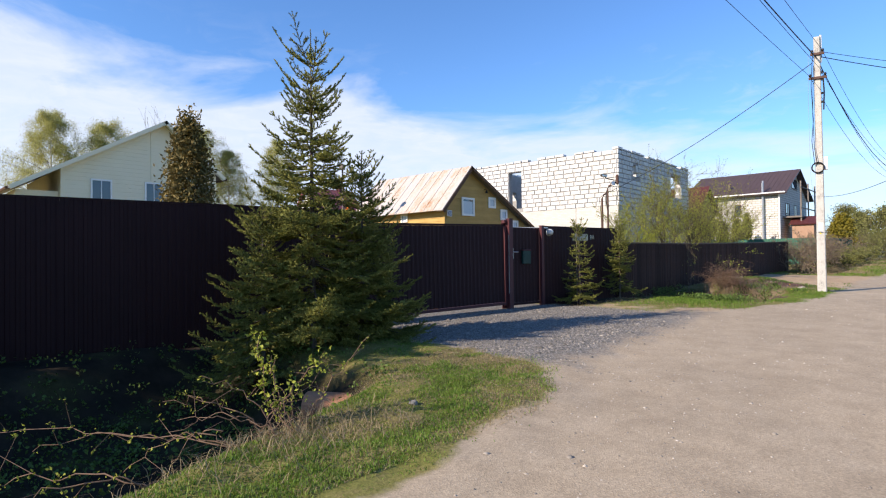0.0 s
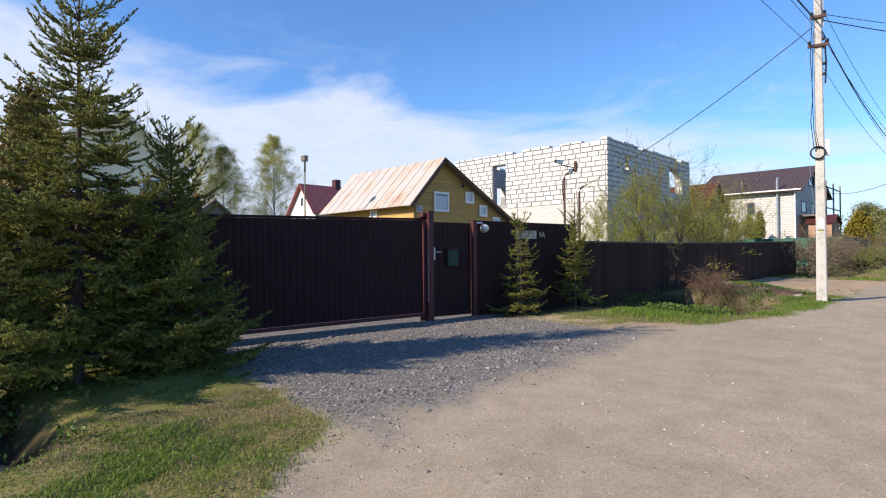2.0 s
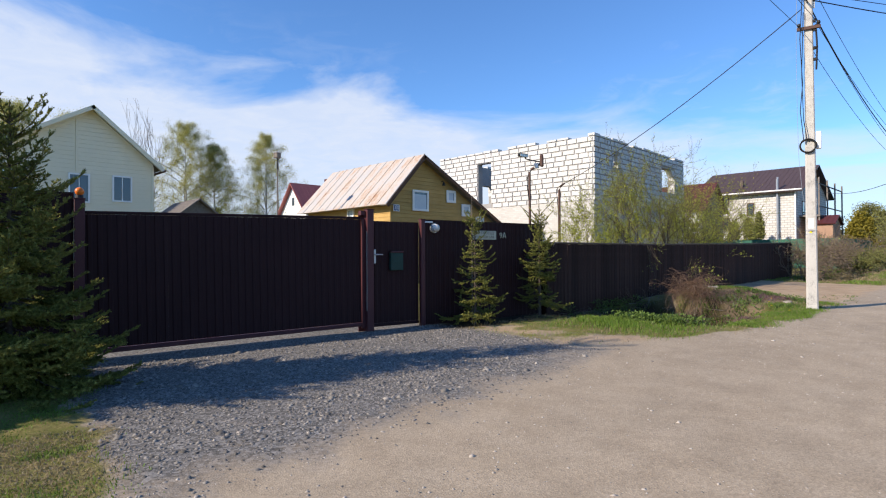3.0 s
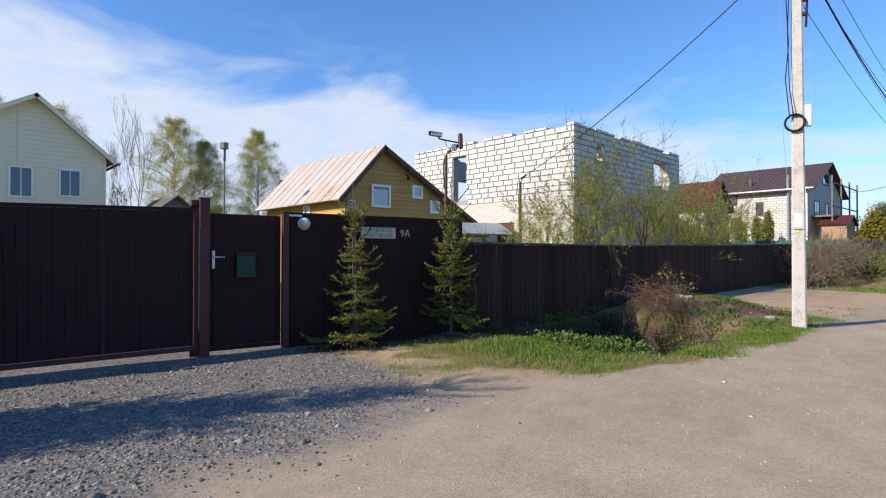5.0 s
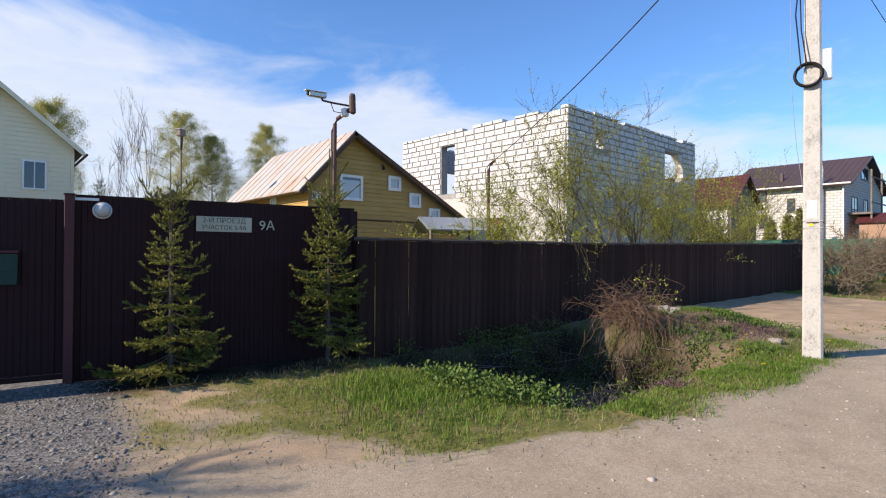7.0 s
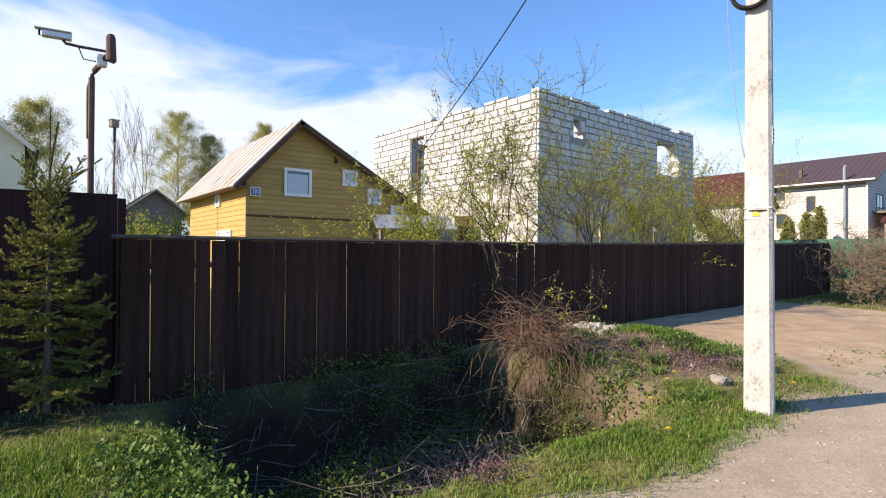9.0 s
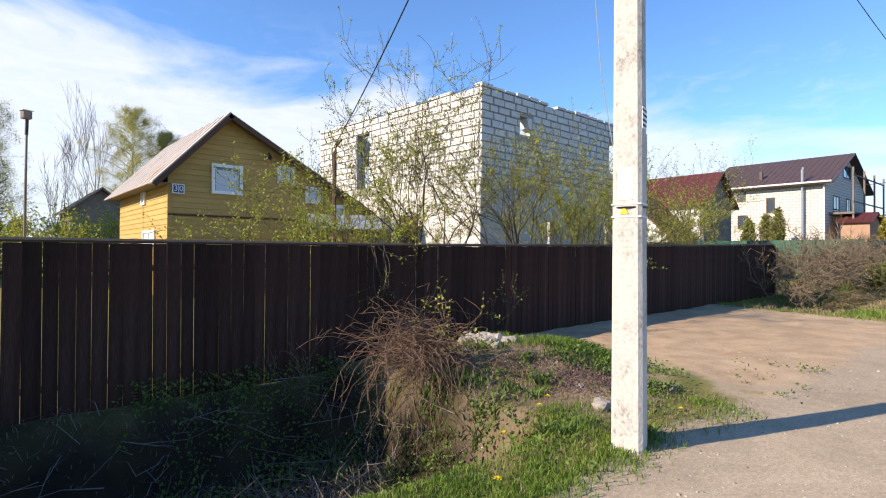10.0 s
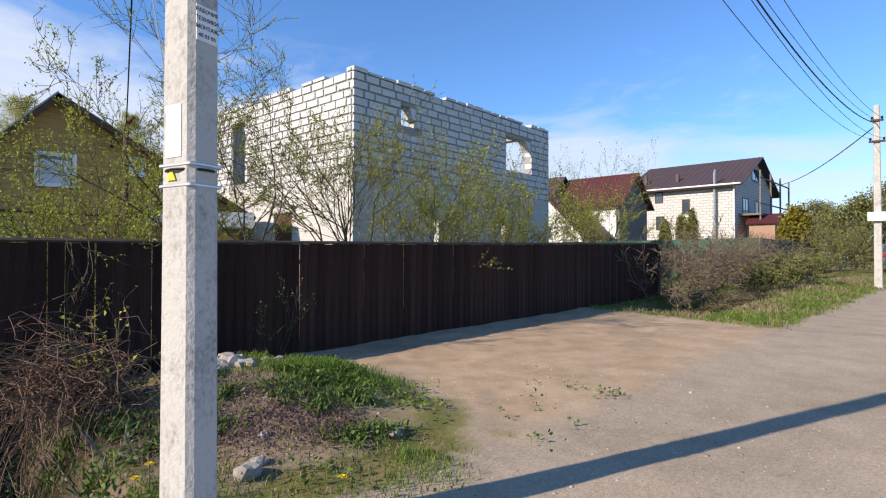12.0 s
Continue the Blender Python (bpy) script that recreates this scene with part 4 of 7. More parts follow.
def gable_house(name, label, x0, x1, y0, y1, eave, ridge, wall_y, wall_x, roof_mat, along="x", over=0.5, gable_mat=None, base=0.0):
    """A plain house: ridge along x or y, walls and a roof of two slopes with thickness."""
    ob = thing(name, label, "house")
    if along == "x":
        c = (y0 + y1) / 2
        bm = prism(bmesh.new(), [(y0, base), (y1, base), (y1, eave), (c, ridge - 0.15), (y0, eave)], 0.3, Matrix(((0, -1, 0, x1), (1, 0, 0, 0), (0, 0, 1, 0), (0, 0, 0, 1))))
        part("gable_wall", bm, gable_mat or wall_x, ob)
        bm = prism(bmesh.new(), [(y0, base), (y1, base), (y1, eave), (c, ridge - 0.15), (y0, eave)], 0.3, Matrix(((0, -1, 0, x0 + 0.3), (1, 0, 0, 0), (0, 0, 1, 0), (0, 0, 0, 1))))
        part("gable_wall", bm, gable_mat or wall_x, ob)
        part("wall", boxed(x0 + 0.302, x1 - 0.302, y0, y0 + 0.3, base, eave), wall_y, ob)
        part("wall", boxed(x0 + 0.302, x1 - 0.302, y1 - 0.3, y1, base, eave), wall_y, ob)
        k = (ridge - eave) / (c - y0)
        for ya, s in ((y0 - over, -1), (y1 + over, 1)):
            r = part("roof", slab(bmesh.new(), (x0 - over, c, ridge + 0.1), (x1 + over, c, ridge + 0.1), (x1 + over, ya, eave - k * over + 0.1), (x0 - over, ya, eave - k * over + 0.1), 0.12), roof_mat, ob)
            for i in range(int((x1 - x0 + 2 * over) / 0.55)):      # ribs of the sheets
                xx = x0 - over + 0.3 + i * 0.55
                part("roof_rib", slab(bmesh.new(), (xx, c, ridge + 0.125), (xx + 0.06, c, ridge + 0.125), (xx + 0.06, ya, eave - k * over + 0.125), (xx, ya, eave - k * over + 0.125), 0.024), roof_mat, r)
    else:
        c = (x0 + x1) / 2
        for yy in (y0, y1 - 0.3):
            part("gable_wall", prism(bmesh.new(), [(x0, base), (x1, base), (x1, eave), (c, ridge - 0.15), (x0, eave)], 0.3, pose(0, yy, 0)), gable_mat or wall_y, ob)
        part("wall", boxed(x0, x0 + 0.3, y0 + 0.302, y1 - 0.302, base, eave), wall_x, ob)
        part("wall", boxed(x1 - 0.3, x1, y0 + 0.302, y1 - 0.302, base, eave), wall_x, ob)
        k = (ridge - eave) / (c - x0)
        for xa in (x0 - over, x1 + over):
            r = part("roof", slab(bmesh.new(), (c, y0 - over, ridge + 0.1), (c, y1 + over, ridge + 0.1), (xa, y1 + over, eave - k * over + 0.1), (xa, y0 - over, eave - k * over + 0.1), 0.12), roof_mat, ob)
            for i in range(int((y1 - y0 + 2 * over) / 0.55)):
                yy = y0 - over + 0.3 + i * 0.55
                part("roof_rib", slab(bmesh.new(), (c, yy, ridge + 0.125), (c, yy + 0.06, ridge + 0.125), (xa, yy + 0.06, eave - k * over + 0.125), (xa, yy, eave - k * over + 0.125), 0.024), roof_mat, r)
    return ob


# large white block house with a brown roof, far along the road
fh = gable_house("brown_roofed_house", "white block house with a brown metal roof and scaffolding", -28.2, -17.0, 79.0, 94.0, 9.15, 12.6, M_FARBLOCK_X, M_FARBLOCK_Y, M_BROWNROOF, over=0.8)
for cx, z0, w, h in ((-24.8, 7.6, 0.9, 1.75), (-21.9, 6.2, 0.8, 1.6), (-24.7, 4.6, 0.9, 1.5)):
    window_unit(fh, cx, z0, w, h, 0.1, (1, 1), M_BROWNTRIM, False, "-y", 79.0)
for cy, z0, w, h in ((82.5, 6.2, 2.2, 1.7), (87.0, 6.2, 1.6, 1.7), (86.5, 10.0, 3.0, 1.4)):
    window_unit(fh, cy, z0, w, h, 0.12, (2, 1), M_GREYWOOD, False, "x", -17.0)
part("flue_pipe", tube(bmesh.new(), [(-18.9, 78.7, 3), (-18.9, 78.7, 10.4), (-18.9, 78.9, 10.6)], 0.13, 8), M_GALV, fh)
part("drain_pipe", tube(bmesh.new(), [(-17.1, 78.85, 2), (-17.1, 78.85, 9.2)], 0.09, 8), M_WHITE, fh)
part("gutter", tube(bmesh.new(), [(-29, 78.15, 9.0), (-16.3, 78.15, 9.0)], 0.09, 6), M_WHITE, fh)
for x in (-27.0, -23.4):
    part("roof_vent", boxed(x - 0.15, x + 0.15, 80.6, 80.9, 10.0, 10.9), M_BROWNROOF, fh)
bal = new("balcony")
bal.parent = fh
part("deck", boxed(-17.0, -14.9, 80, 93, 5.85, 6.05), M_GREYWOOD, bal)
for yy in (80.2, 84.4, 88.6, 92.8):
    part("post", boxed(-15.1, -14.95, yy - 0.08, yy + 0.08, 1, 10.4), M_GREYWOOD, bal)
for zz in (7.0, 9.6):
    part("rail", boxed(-15.08, -14.97, 80, 93, zz, zz + 0.12), M_GREYWOOD, bal)
annex = gable_house("red_roofed_annex", "low brick annex with a red roof", -15.9, -13.6, 79.5, 83.5, 5.0, 5.9, M_TANBRICK, M_TANBRICK, M_REDROOF, over=0.3)

# red-roofed houses
rh = gable_house("red_roofed_house", "grey gabled house with a dark red metal roof", -27.0, -20.9, 61.0, 66.5, 6.2, 8.75, M_WHITE, M_KERB, M_REDROOF, over=0.5, gable_mat=M_KERB)
rb = gable_house("white_gabled_house", "white gabled cottage with a steep dark red roof", -28.6, -21.4, 56.0, 60.2, 3.3, 6.7, M_WHITE, M_WHITE, M_REDROOF, along="y", over=0.35)
window_unit(rb, -24.6, 3.0, 0.9, 1.1, 0.09, (2, 1), M_WHITE, False, "-y", 56.0)
gable_house("dark_roofed_house", "low house with a dark brown roof", -33, -27.6, 60, 66, 6.4, 9.0, M_GREYWOOD, M_GREYWOOD, M_BROWNROOF)
rl = gable_house("red_roofed_cottage", "white cottage with a red mansard roof, beyond the yard", -63.6, -57.6, 38.2, 44.6, 7.0, 10.4, M_WHITE, M_WHITE, M_REDSHEET, along="y", gable_mat=M_WHITE)
window_unit(rl, -60.6, 7.6, 0.8, 1.2, 0.1, (1, 1), M_WHITE, False, "-y", 38.2)
part("chimney", boxed(-61.0, -60.2, 42.8, 43.6, 9, 11.4), M_MAROON, rl)
gable_house("grey_shed_house", "old grey wooden house between birches", -56, -50, 21.0, 25.0, 5.0, 6.6, M_GREYWOOD, M_GREYWOOD, M_GREYWOOD)
can = thing("metal_canopy", "pale galvanised sheet canopy beside the yellow house", "canopy", pose(0, 0, 0))
part("roof_sheet", slab(bmesh.new(), (-17.2, 23.6, 2.95), (-16.2, 26.2, 2.95), (-14.9, 25.6, 2.42), (-15.8, 23.0, 2.42), 0.05), M_GALV, can)
part("roof_sheet", slab(bmesh.new(), (-17.2, 23.62, 2.95), (-16.2, 26.22, 2.95), (-17.6, 26.9, 2.42), (-18.5, 24.2, 2.42), 0.05), M_GALV, can)
for x, y in ((-15.9, 23.2), (-15.1, 25.4), (-18.3, 24.4), (-17.5, 26.6)):
    part("post", boxed(x - 0.05, x + 0.05, y - 0.05, y + 0.05, gz(x, y), 2.45), M_GREYWOOD, can)
gf = thing("green_sheet_fence", "green coated sheet fence far along the road", "fence", pose(-7.0, 46.0, 0))
for i in range(12):
    part("panel", sheet_panel(bmesh.new(), 1.14, 0.3, 2.45, m=pose(0, i * 1.15, 0, 0, 0, 90) @ Matrix.Diagonal((1, -1, 1, 1))), M_GREENFENCE, gf)
for i in range(11):
    part("panel", sheet_panel(bmesh.new(), 1.14, 0.3, 2.45, m=pose(-0.04 - (i + 1) * 1.15, 0, 0) @ Matrix.Diagonal((1, -1, 1, 1))), M_GREENFENCE, gf)

# ---- poles and wires ----
def concrete_pole(x, y, height, label, turn=0.0):
    z0 = gz(x, y)
    ob = thing("utility_pole", label, "utility pole", pose(x, y, z0, 0, 0, turn), group="street poles")
    bm = bmesh.new()
    rings = []
    for z, a, b in ((-0.6, 0.115, 0.083), (0.0, 0.113, 0.081), (3.0, 0.099, 0.075), (height, 0.077, 0.065)):
        c = 0.32 * b                                        # chamfered corners
        ring = [(a - c, -b), (a, -b + c), (a, b - c), (a - c, b), (-a + c, b), (-a, b - c), (-a, -b + c), (-a + c, -b)]
        rings.append([bm.verts.new((u, v, z)) for u, v in ring])
    for p, q in zip(rings, rings[1:]):
        for k in range(8):
            bm.faces.new((p[k], p[(k + 1) % 8], q[(k + 1) % 8], q[k]))
    bm.faces.new(rings[0][::-1]), bm.faces.new(rings[-1])
    part("shaft", bm, M_CONCRETE, ob, "whitewashed concrete shaft")
    for z, w in ((height - 0.55, 0.17), (height - 1.25, 0.22)):
        part("crossarm", boxed(-w, w, -0.12, -0.064, z, z + 0.07, 0.005), M_DARKSTEEL, ob, "short steel bracket")
        for s in (-1, 1):
            bm = tube(bmesh.new(), [(s * (w - 0.04), -0.092, z + 0.071), (s * (w - 0.04), -0.092, z + 0.11), (s * (w - 0.04), -0.092, z + 0.16)], [0.014, 0.04, 0.03], 8)
            part("insulator", bm, M_BLACK, ob)
    return ob


PX, PY, PH = -2.86, 18.94, 7.45
PZ = gz(PX, PY)
pole = concrete_pole(PX, PY, PH, "whitewashed concrete utility pole with cables and a meter box", 14)
for k in range(5):                                          # a coil of spare cable
    bm = bmesh.new()
    r = 0.138 + 0.009 * (k % 3)
    pts = [(-0.045 + r * math.cos(a), -0.088 - 0.012 * k, 3.62 + r * math.sin(a)) for a in [2 * math.pi * i / 28 for i in range(29)]]
    part("cable_coil", tube(bm, pts, 0.011, 6), M_BLACK, pole, "coil of spare black cable")
part("meter_box", boxed(0.105, 0.205, -0.07, 0.04, 3.55, 3.93, 0.012), M_WHITE, pole, "white plastic meter box")
part("box_bracket", boxed(0.08, 0.104, -0.05, 0.02, 3.6, 3.66), M_DARKSTEEL, pole)
for z in (1.66, 1.75):
    bm = bmesh.new()
    box(bm, -0.109, 0.109, -0.081, 0.081, z, z + 0.016, 0.004)
    part("steel_band", bm, M_ALU, pole, "dull steel strap")
part("label_plate", boxed(-0.06, 0.045, -0.081, -0.074, 1.79, 2.02, 0.001), M_WHITE, pole, "white painted number field")
part("warning_sticker", prism(bmesh.new(), [(-0.045, 1.69), (0.015, 1.69), (-0.015, 1.745)], -0.004, pose(0, -0.0815, 0)), M_YELLOWSTICKER, pole, "yellow triangular warning sticker")
notice = new("paper_notice")
notice.parent = pole
part("sheet", boxed(0.1025, 0.1055, -0.052, 0.052, 2.295, 2.45, 0.0), M_WHITE, notice, "white paper notice with black print")
for i, (word, s) in enumerate((("РАБОЧИЕ", 0.024), ("ТЕХНИКИ", 0.024), ("МОНТАЖ", 0.024), ("40 03 03", 0.025))):
    text("print", word, s, M_INK, pose(0.1065, 0.0, 2.427 - 0.036 * i) @ FACE_ROAD, 0.001, notice)
pts = [(-0.12, -0.13, 6.9), (-0.17, -0.15, 6.0), (-0.13, -0.13, 5.0), (-0.18, -0.15, 4.4), (-0.12, -0.15, 3.7)]
part("down_cable", tube(bmesh.new(), pts, 0.009, 5), M_BLACK, pole)
part("down_cable", tube(bmesh.new(), [(-0.10, -0.12, 6.6), (-0.145, -0.14, 5.2), (-0.12, -0.13, 4.2), (-0.06, -0.15, 3.75)], 0.008, 5), M_BLACK, pole)
part("down_cable", tube(bmesh.new(), [(0.13, -0.05, 6.3), (0.15, -0.06, 5.8), (0.13, -0.05, 5.3)], 0.02, 5), M_BLACK, pole)

part("loose_cable", tube(bmesh.new(), [(-0.22, -0.10, 6.9), (-0.24, -0.12, 5.6), (-0.235, -0.13, 4.3), (-0.22, -0.13, 3.4), (-0.17, -0.11, 2.7), (-0.105, -0.06, 2.2)], 0.0035, 5), M_GALV, pole, "pale loose cable hanging beside the shaft")
part("top_sleeve", tube(bmesh.new(), [(0.098, 0.02, PH - 0.75), (0.098, 0.02, PH + 0.05)], 0.026, 8), M_WHITE, pole, "white insulating sleeve")
for i, z in enumerate((6.35, 6.15, 5.75, 5.5)):
    part("clamp", boxed(0.075, 0.13 + 0.02 * (i % 2), -0.09, -0.03, z, z + 0.06, 0.006), M_BLACK, pole, "black cable clamp")
part("tie_wire", tube(bmesh.new(), [(0.116 * math.cos(a), 0.092 * math.sin(a), 1.735) for a in [2 * math.pi * i / 24 for i in range(25)]], 0.006, 5), M_BLACK, pole, "black tie wire round the shaft")
pole2 = concrete_pole(-2.35, 41.0, 6.05, "distant whitewashed concrete utility pole on the verge", 10)
part("meter_box", boxed(-0.28, 0.28, -0.2, -0.12, 2.2, 2.5, 0.01), M_WHITE, pole2, "white meter boxes")
pole0 = concrete_pole(-2.25, -14.0, PH, "whitewashed concrete utility pole behind the start", 0)
pole4 = concrete_pole(5.2, 30.0, PH, "whitewashed concrete utility pole across the road", 0)


def wire(a, b, sag, r=0.008, label="thin black overhead cable"):
    a, b = Vector(a), Vector(b)
    pts = []
    for i in range(25):
        t = i / 24
        pts.append(a.lerp(b, t) - Vector((0, 0, 4 * sag * t * (1 - t))))
    whole("overhead_wire", tube(bmesh.new(), pts, r, 5), M_BLACK, label, "cable", group="overhead wires")


TOP = PZ + PH
for dx, dz, s, r in ((-0.14, -0.42, 0.35, 0.006), (0.14, -0.42, 0.4, 0.006), (0.0, -0.62, 0.6, 0.014), (-0.18, -1.12, 0.5, 0.006), (0.18, -1.12, 0.55, 0.006)):
    wire((PX + dx, PY - 0.1, TOP + dz), (-2.25 + dx * 2.2, -14.0, gz(-2.25, -14.0) + PH + dz), s * 0.5, r)
    wire((PX + dx, PY - 0.1, TOP + dz), (-2.35 + dx * 0.8, 40.9, gz(-2.35, 41) + 6.05 + dz), s + 0.45, r)
wire((PX + 0.1, PY, TOP - 0.45), (5.2, 30.0, gz(5.2, 30) + PH - 0.4), 0.3)
wire((PX + 0.1, PY, TOP - 0.6), (5.2, 30.0, gz(5.2, 30) + PH - 0.6), 0.4, 0.012)
wire((PX - 0.1, PY - 0.1, TOP - 0.75), (-10.87, 21.07, 3.9), 0.25, 0.011, "black service cable to a yard post")
wire((-2.35, 41.0, gz(-2.35, 41) + 5.4), (-16.2, 82, 9.6), 1.2, 0.02)

yp = thing("yard_post", "thin steel yard post holding the service cable", "post", pose(-10.87, 21.07, -0.1))
part("shaft", tube(bmesh.new(), [(0, 0, gz(-10.87, 21.07) - 0.1), (0, 0, 3.85), (0.06, 0.02, 4.02), (0.2, 0.05, 4.1)], [0.045, 0.045, 0.04, 0.03], 7), M_DARKSTEEL, yp)
part("cable_end", tube(bmesh.new(), [(0.0, 0.0, 4.0), (-0.12, 0.0, 3.9), (-0.05, 0.0, 3.2), (-0.05, 0, 1.0)], 0.012, 5), M_BLACK, yp)

# ---- things on and behind the gate fence ----
cm = thing("camera_mast", "rusty steel mast with a security camera on an arm", "camera mast", pose(-7.22, 14.47, 0))
part("mast", tube(bmesh.new(), [(0, 0, gz(-7.2, 14.5)), (0, 0, 3.30), (0.03, 0.02, 3.37), (0.20, 0.10, 3.47), (0.22, 0.12, 3.50)], 0.028, 8), M_DARKSTEEL, cm)
part("sensor", tube(bmesh.new(), [(0.23, 0.13, 3.42), (0.235, 0.135, 3.44), (0.235, 0.13, 3.66), (0.235, 0.13, 3.69)], [0.03, 0.046, 0.042, 0.03], 10), M_DARKSTEEL, cm, "upright reddish brown sensor housing")
part("arm", tube(bmesh.new(), [(0.20, 0.10, 3.53), (0.12, -0.10, 3.55), (0.07, -0.22, 3.57), (0.06, -0.24, 3.60)], 0.014, 6), M_DARKSTEEL, cm, "thin dark camera arm")
q = pose(0.045, -0.30, 3.64, 4, 0, 82)
head = part("camera_body", boxed(-0.11, 0.13, -0.04, 0.04, -0.035, 0.03, 0.01, q), M_ALU, cm, "pale grey security camera")
part("sunshade", boxed(-0.16, 0.13, -0.05, 0.05, 0.033, 0.042, 0.002, q), M_WHITE, head)
part("lens_ring", tube(bmesh.new(), [q @ Vector((-0.13, 0, 0)), q @ Vector((-0.108, 0, 0))], 0.028, 10), M_BLACK, head)
part("junction_box", boxed(0.10, 0.19, 0.03, 0.11, 3.39, 3.50, 0.008), M_WHITE, cm, "white plastic junction box")
part("loose_cable", tube(bmesh.new(), [(0.03, 0.0, 3.34), (-0.03, -0.03, 3.20), (-0.03, -0.03, 2.95), (0.0, -0.03, 2.7)], 0.012, 5), M_BLACK, cm)
part("loose_cable", tube(bmesh.new(), [(0.10, -0.12, 3.55), (0.11, -0.08, 3.44), (0.14, 0.02, 3.43)], 0.006, 5), M_BLACK, cm)

bl = thing("bulkhead_lamp", "round white glass lamp on the sheet fence", "lamp", on_fence(11.80, 1.99))
bm = bmesh.new()
bmesh.ops.create_uvsphere(bm, u_segments=20, v_segments=12, radius=0.078, matrix=pose(0, -0.085, 0))
lamp_glass = part("globe", bm, M_LAMPGLASS, bl, "white frosted glass globe")
lamp_glass.data.shade_smooth()
bm = bmesh.new()
bmesh.ops.create_cone(bm, cap_ends=True, segments=20, radius1=0.095, radius2=0.09, depth=0.04, matrix=pose(0, -0.032, 0, 90, 0, 0))
part("base", bm, M_ALU, bl)
part("bracket", boxed(-0.26, -0.03, -0.03, -0.012, 0.10, 0.13, 0.003), M_ALU, bl)

sg = thing("address_sign", "pale address plate with dark lettering on the fence", "sign", on_fence(13.05, 1.885))
part("plate", boxed(-0.33, 0.30, -0.024, -0.016, -0.095, 0.085, 0.003), M_SIGN, sg)
FACE_FENCE = pose(0, 0, 0, 90, 0, 0)
text("lettering", "2-Й ПРОЕЗД", 0.082, M_INK, pose(-0.015, -0.026, 0.037) @ FACE_FENCE, 0.001, sg)
text("lettering", "УЧАСТОК 5-9А", 0.072, M_INK, pose(-0.015, -0.026, -0.047) @ FACE_FENCE, 0.001, sg)
n9 = text("house_number", "9А", 0.165, M_SIGN, on_fence(13.53, 1.875) @ pose(0.0, -0.018, 0) @ FACE_FENCE, 0.003)
tagged(n9, "pale house number 9A on the dark fence", "sign")

mb = thing("mailbox", "dark green metal mailbox with a reddish lid on the wicket", "mailbox", on_fence(10.96, 1.38))
part("body", boxed(-0.13, 0.13, -0.085, -0.014, -0.18, 0.14, 0.008), M_GREENBOX, mb)
part("lid", boxed(-0.137, 0.137, -0.095, -0.014, 0.142, 0.172, 0.006), M_MAROON, mb, "reddish maroon lid")
part("front_flap", boxed(-0.10, 0.10, -0.091, -0.086, -0.04, 0.09, 0.002), M_GREENBOX, mb)

ol = thing("warning_lamp", "orange flashing gate lamp on the gate post", "lamp", on_fence(6.2, 2.244))
bm = bmesh.new()
bmesh.ops.create_cone(bm, cap_ends=True, segments=16, radius1=0.05, radius2=0.045, depth=0.04, matrix=pose(0, -0.04, 0.02))
part("base", bm, M_BLACK, ol)
bm = bmesh.new()
bmesh.ops.create_uvsphere(bm, u_segments=14, v_segments=10, radius=0.055, matrix=pose(0, -0.04, 0.09) @ Matrix.Diagonal((1, 1, 1.0, 1)))
part("dome", bm, M_ORANGE, ol, "orange plastic dome").data.shade_smooth()

fl = thing("floodlight_mast", "thin mast with a box floodlight in the yard", "floodlight", pose(-23.19, 16.68, -0.03))
part("mast", tube(bmesh.new(), [(0, 0, 0), (0.05, 0, 3.5), (0.02, 0.02, 6.1)], [0.05, 0.04, 0.03], 6), M_GREYWOOD, fl)
part("sleeve", tube(bmesh.new(), [(0.03, 0.01, 5.5), (0.02, 0.02, 6.0)], 0.05, 6), M_BLACK, fl)
part("housing", boxed(-0.11, 0.14, -0.13, 0.12, 6.02, 6.27, 0.02, pose(0, 0, 0, 0, 0, 20)), M_GREYWOOD, fl, "grey box housing")
part("hood", boxed(-0.14, 0.17, -0.16, 0.15, 6.272, 6.30, 0.01, pose(0, 0, 0, 0, 0, 20)), M_ALU, fl)
an = thing("tree_stake", "thin upright stake beside the young spruce", "stake", pose(-7.02, 12.36, 0))
part("rod", tube(bmesh.new(), [(0, 0, 0.1), (0, 0, 2.0), (0, 0, 2.62)], [0.012, 0.008, 0.004], 5), M_GREYWOOD, an)

cp = thing("culvert_pipe", "clay brown culvert pipe end in the ditch", "pipe", pose(-5.15, 3.55, -0.36, 90, 0, -60))
bm = bmesh.new()
for ra, za in ((0.17, 1),):
    outer = [[bm.verts.new((r * math.cos(a), r * math.sin(a), z)) for a in [2 * math.pi * k / 20 for k in range(20)]] for r, z in ((0.17, -1.2), (0.17, 0.3), (0.145, 0.3), (0.145, -1.2))]
    for p, q in zip(outer, outer[1:]):
        for k in range(20):
            bm.faces.new((p[k], p[(k + 1) % 20], q[(k + 1) % 20], q[k]))
part("pipe_shell", bm, M_PIPE, cp)


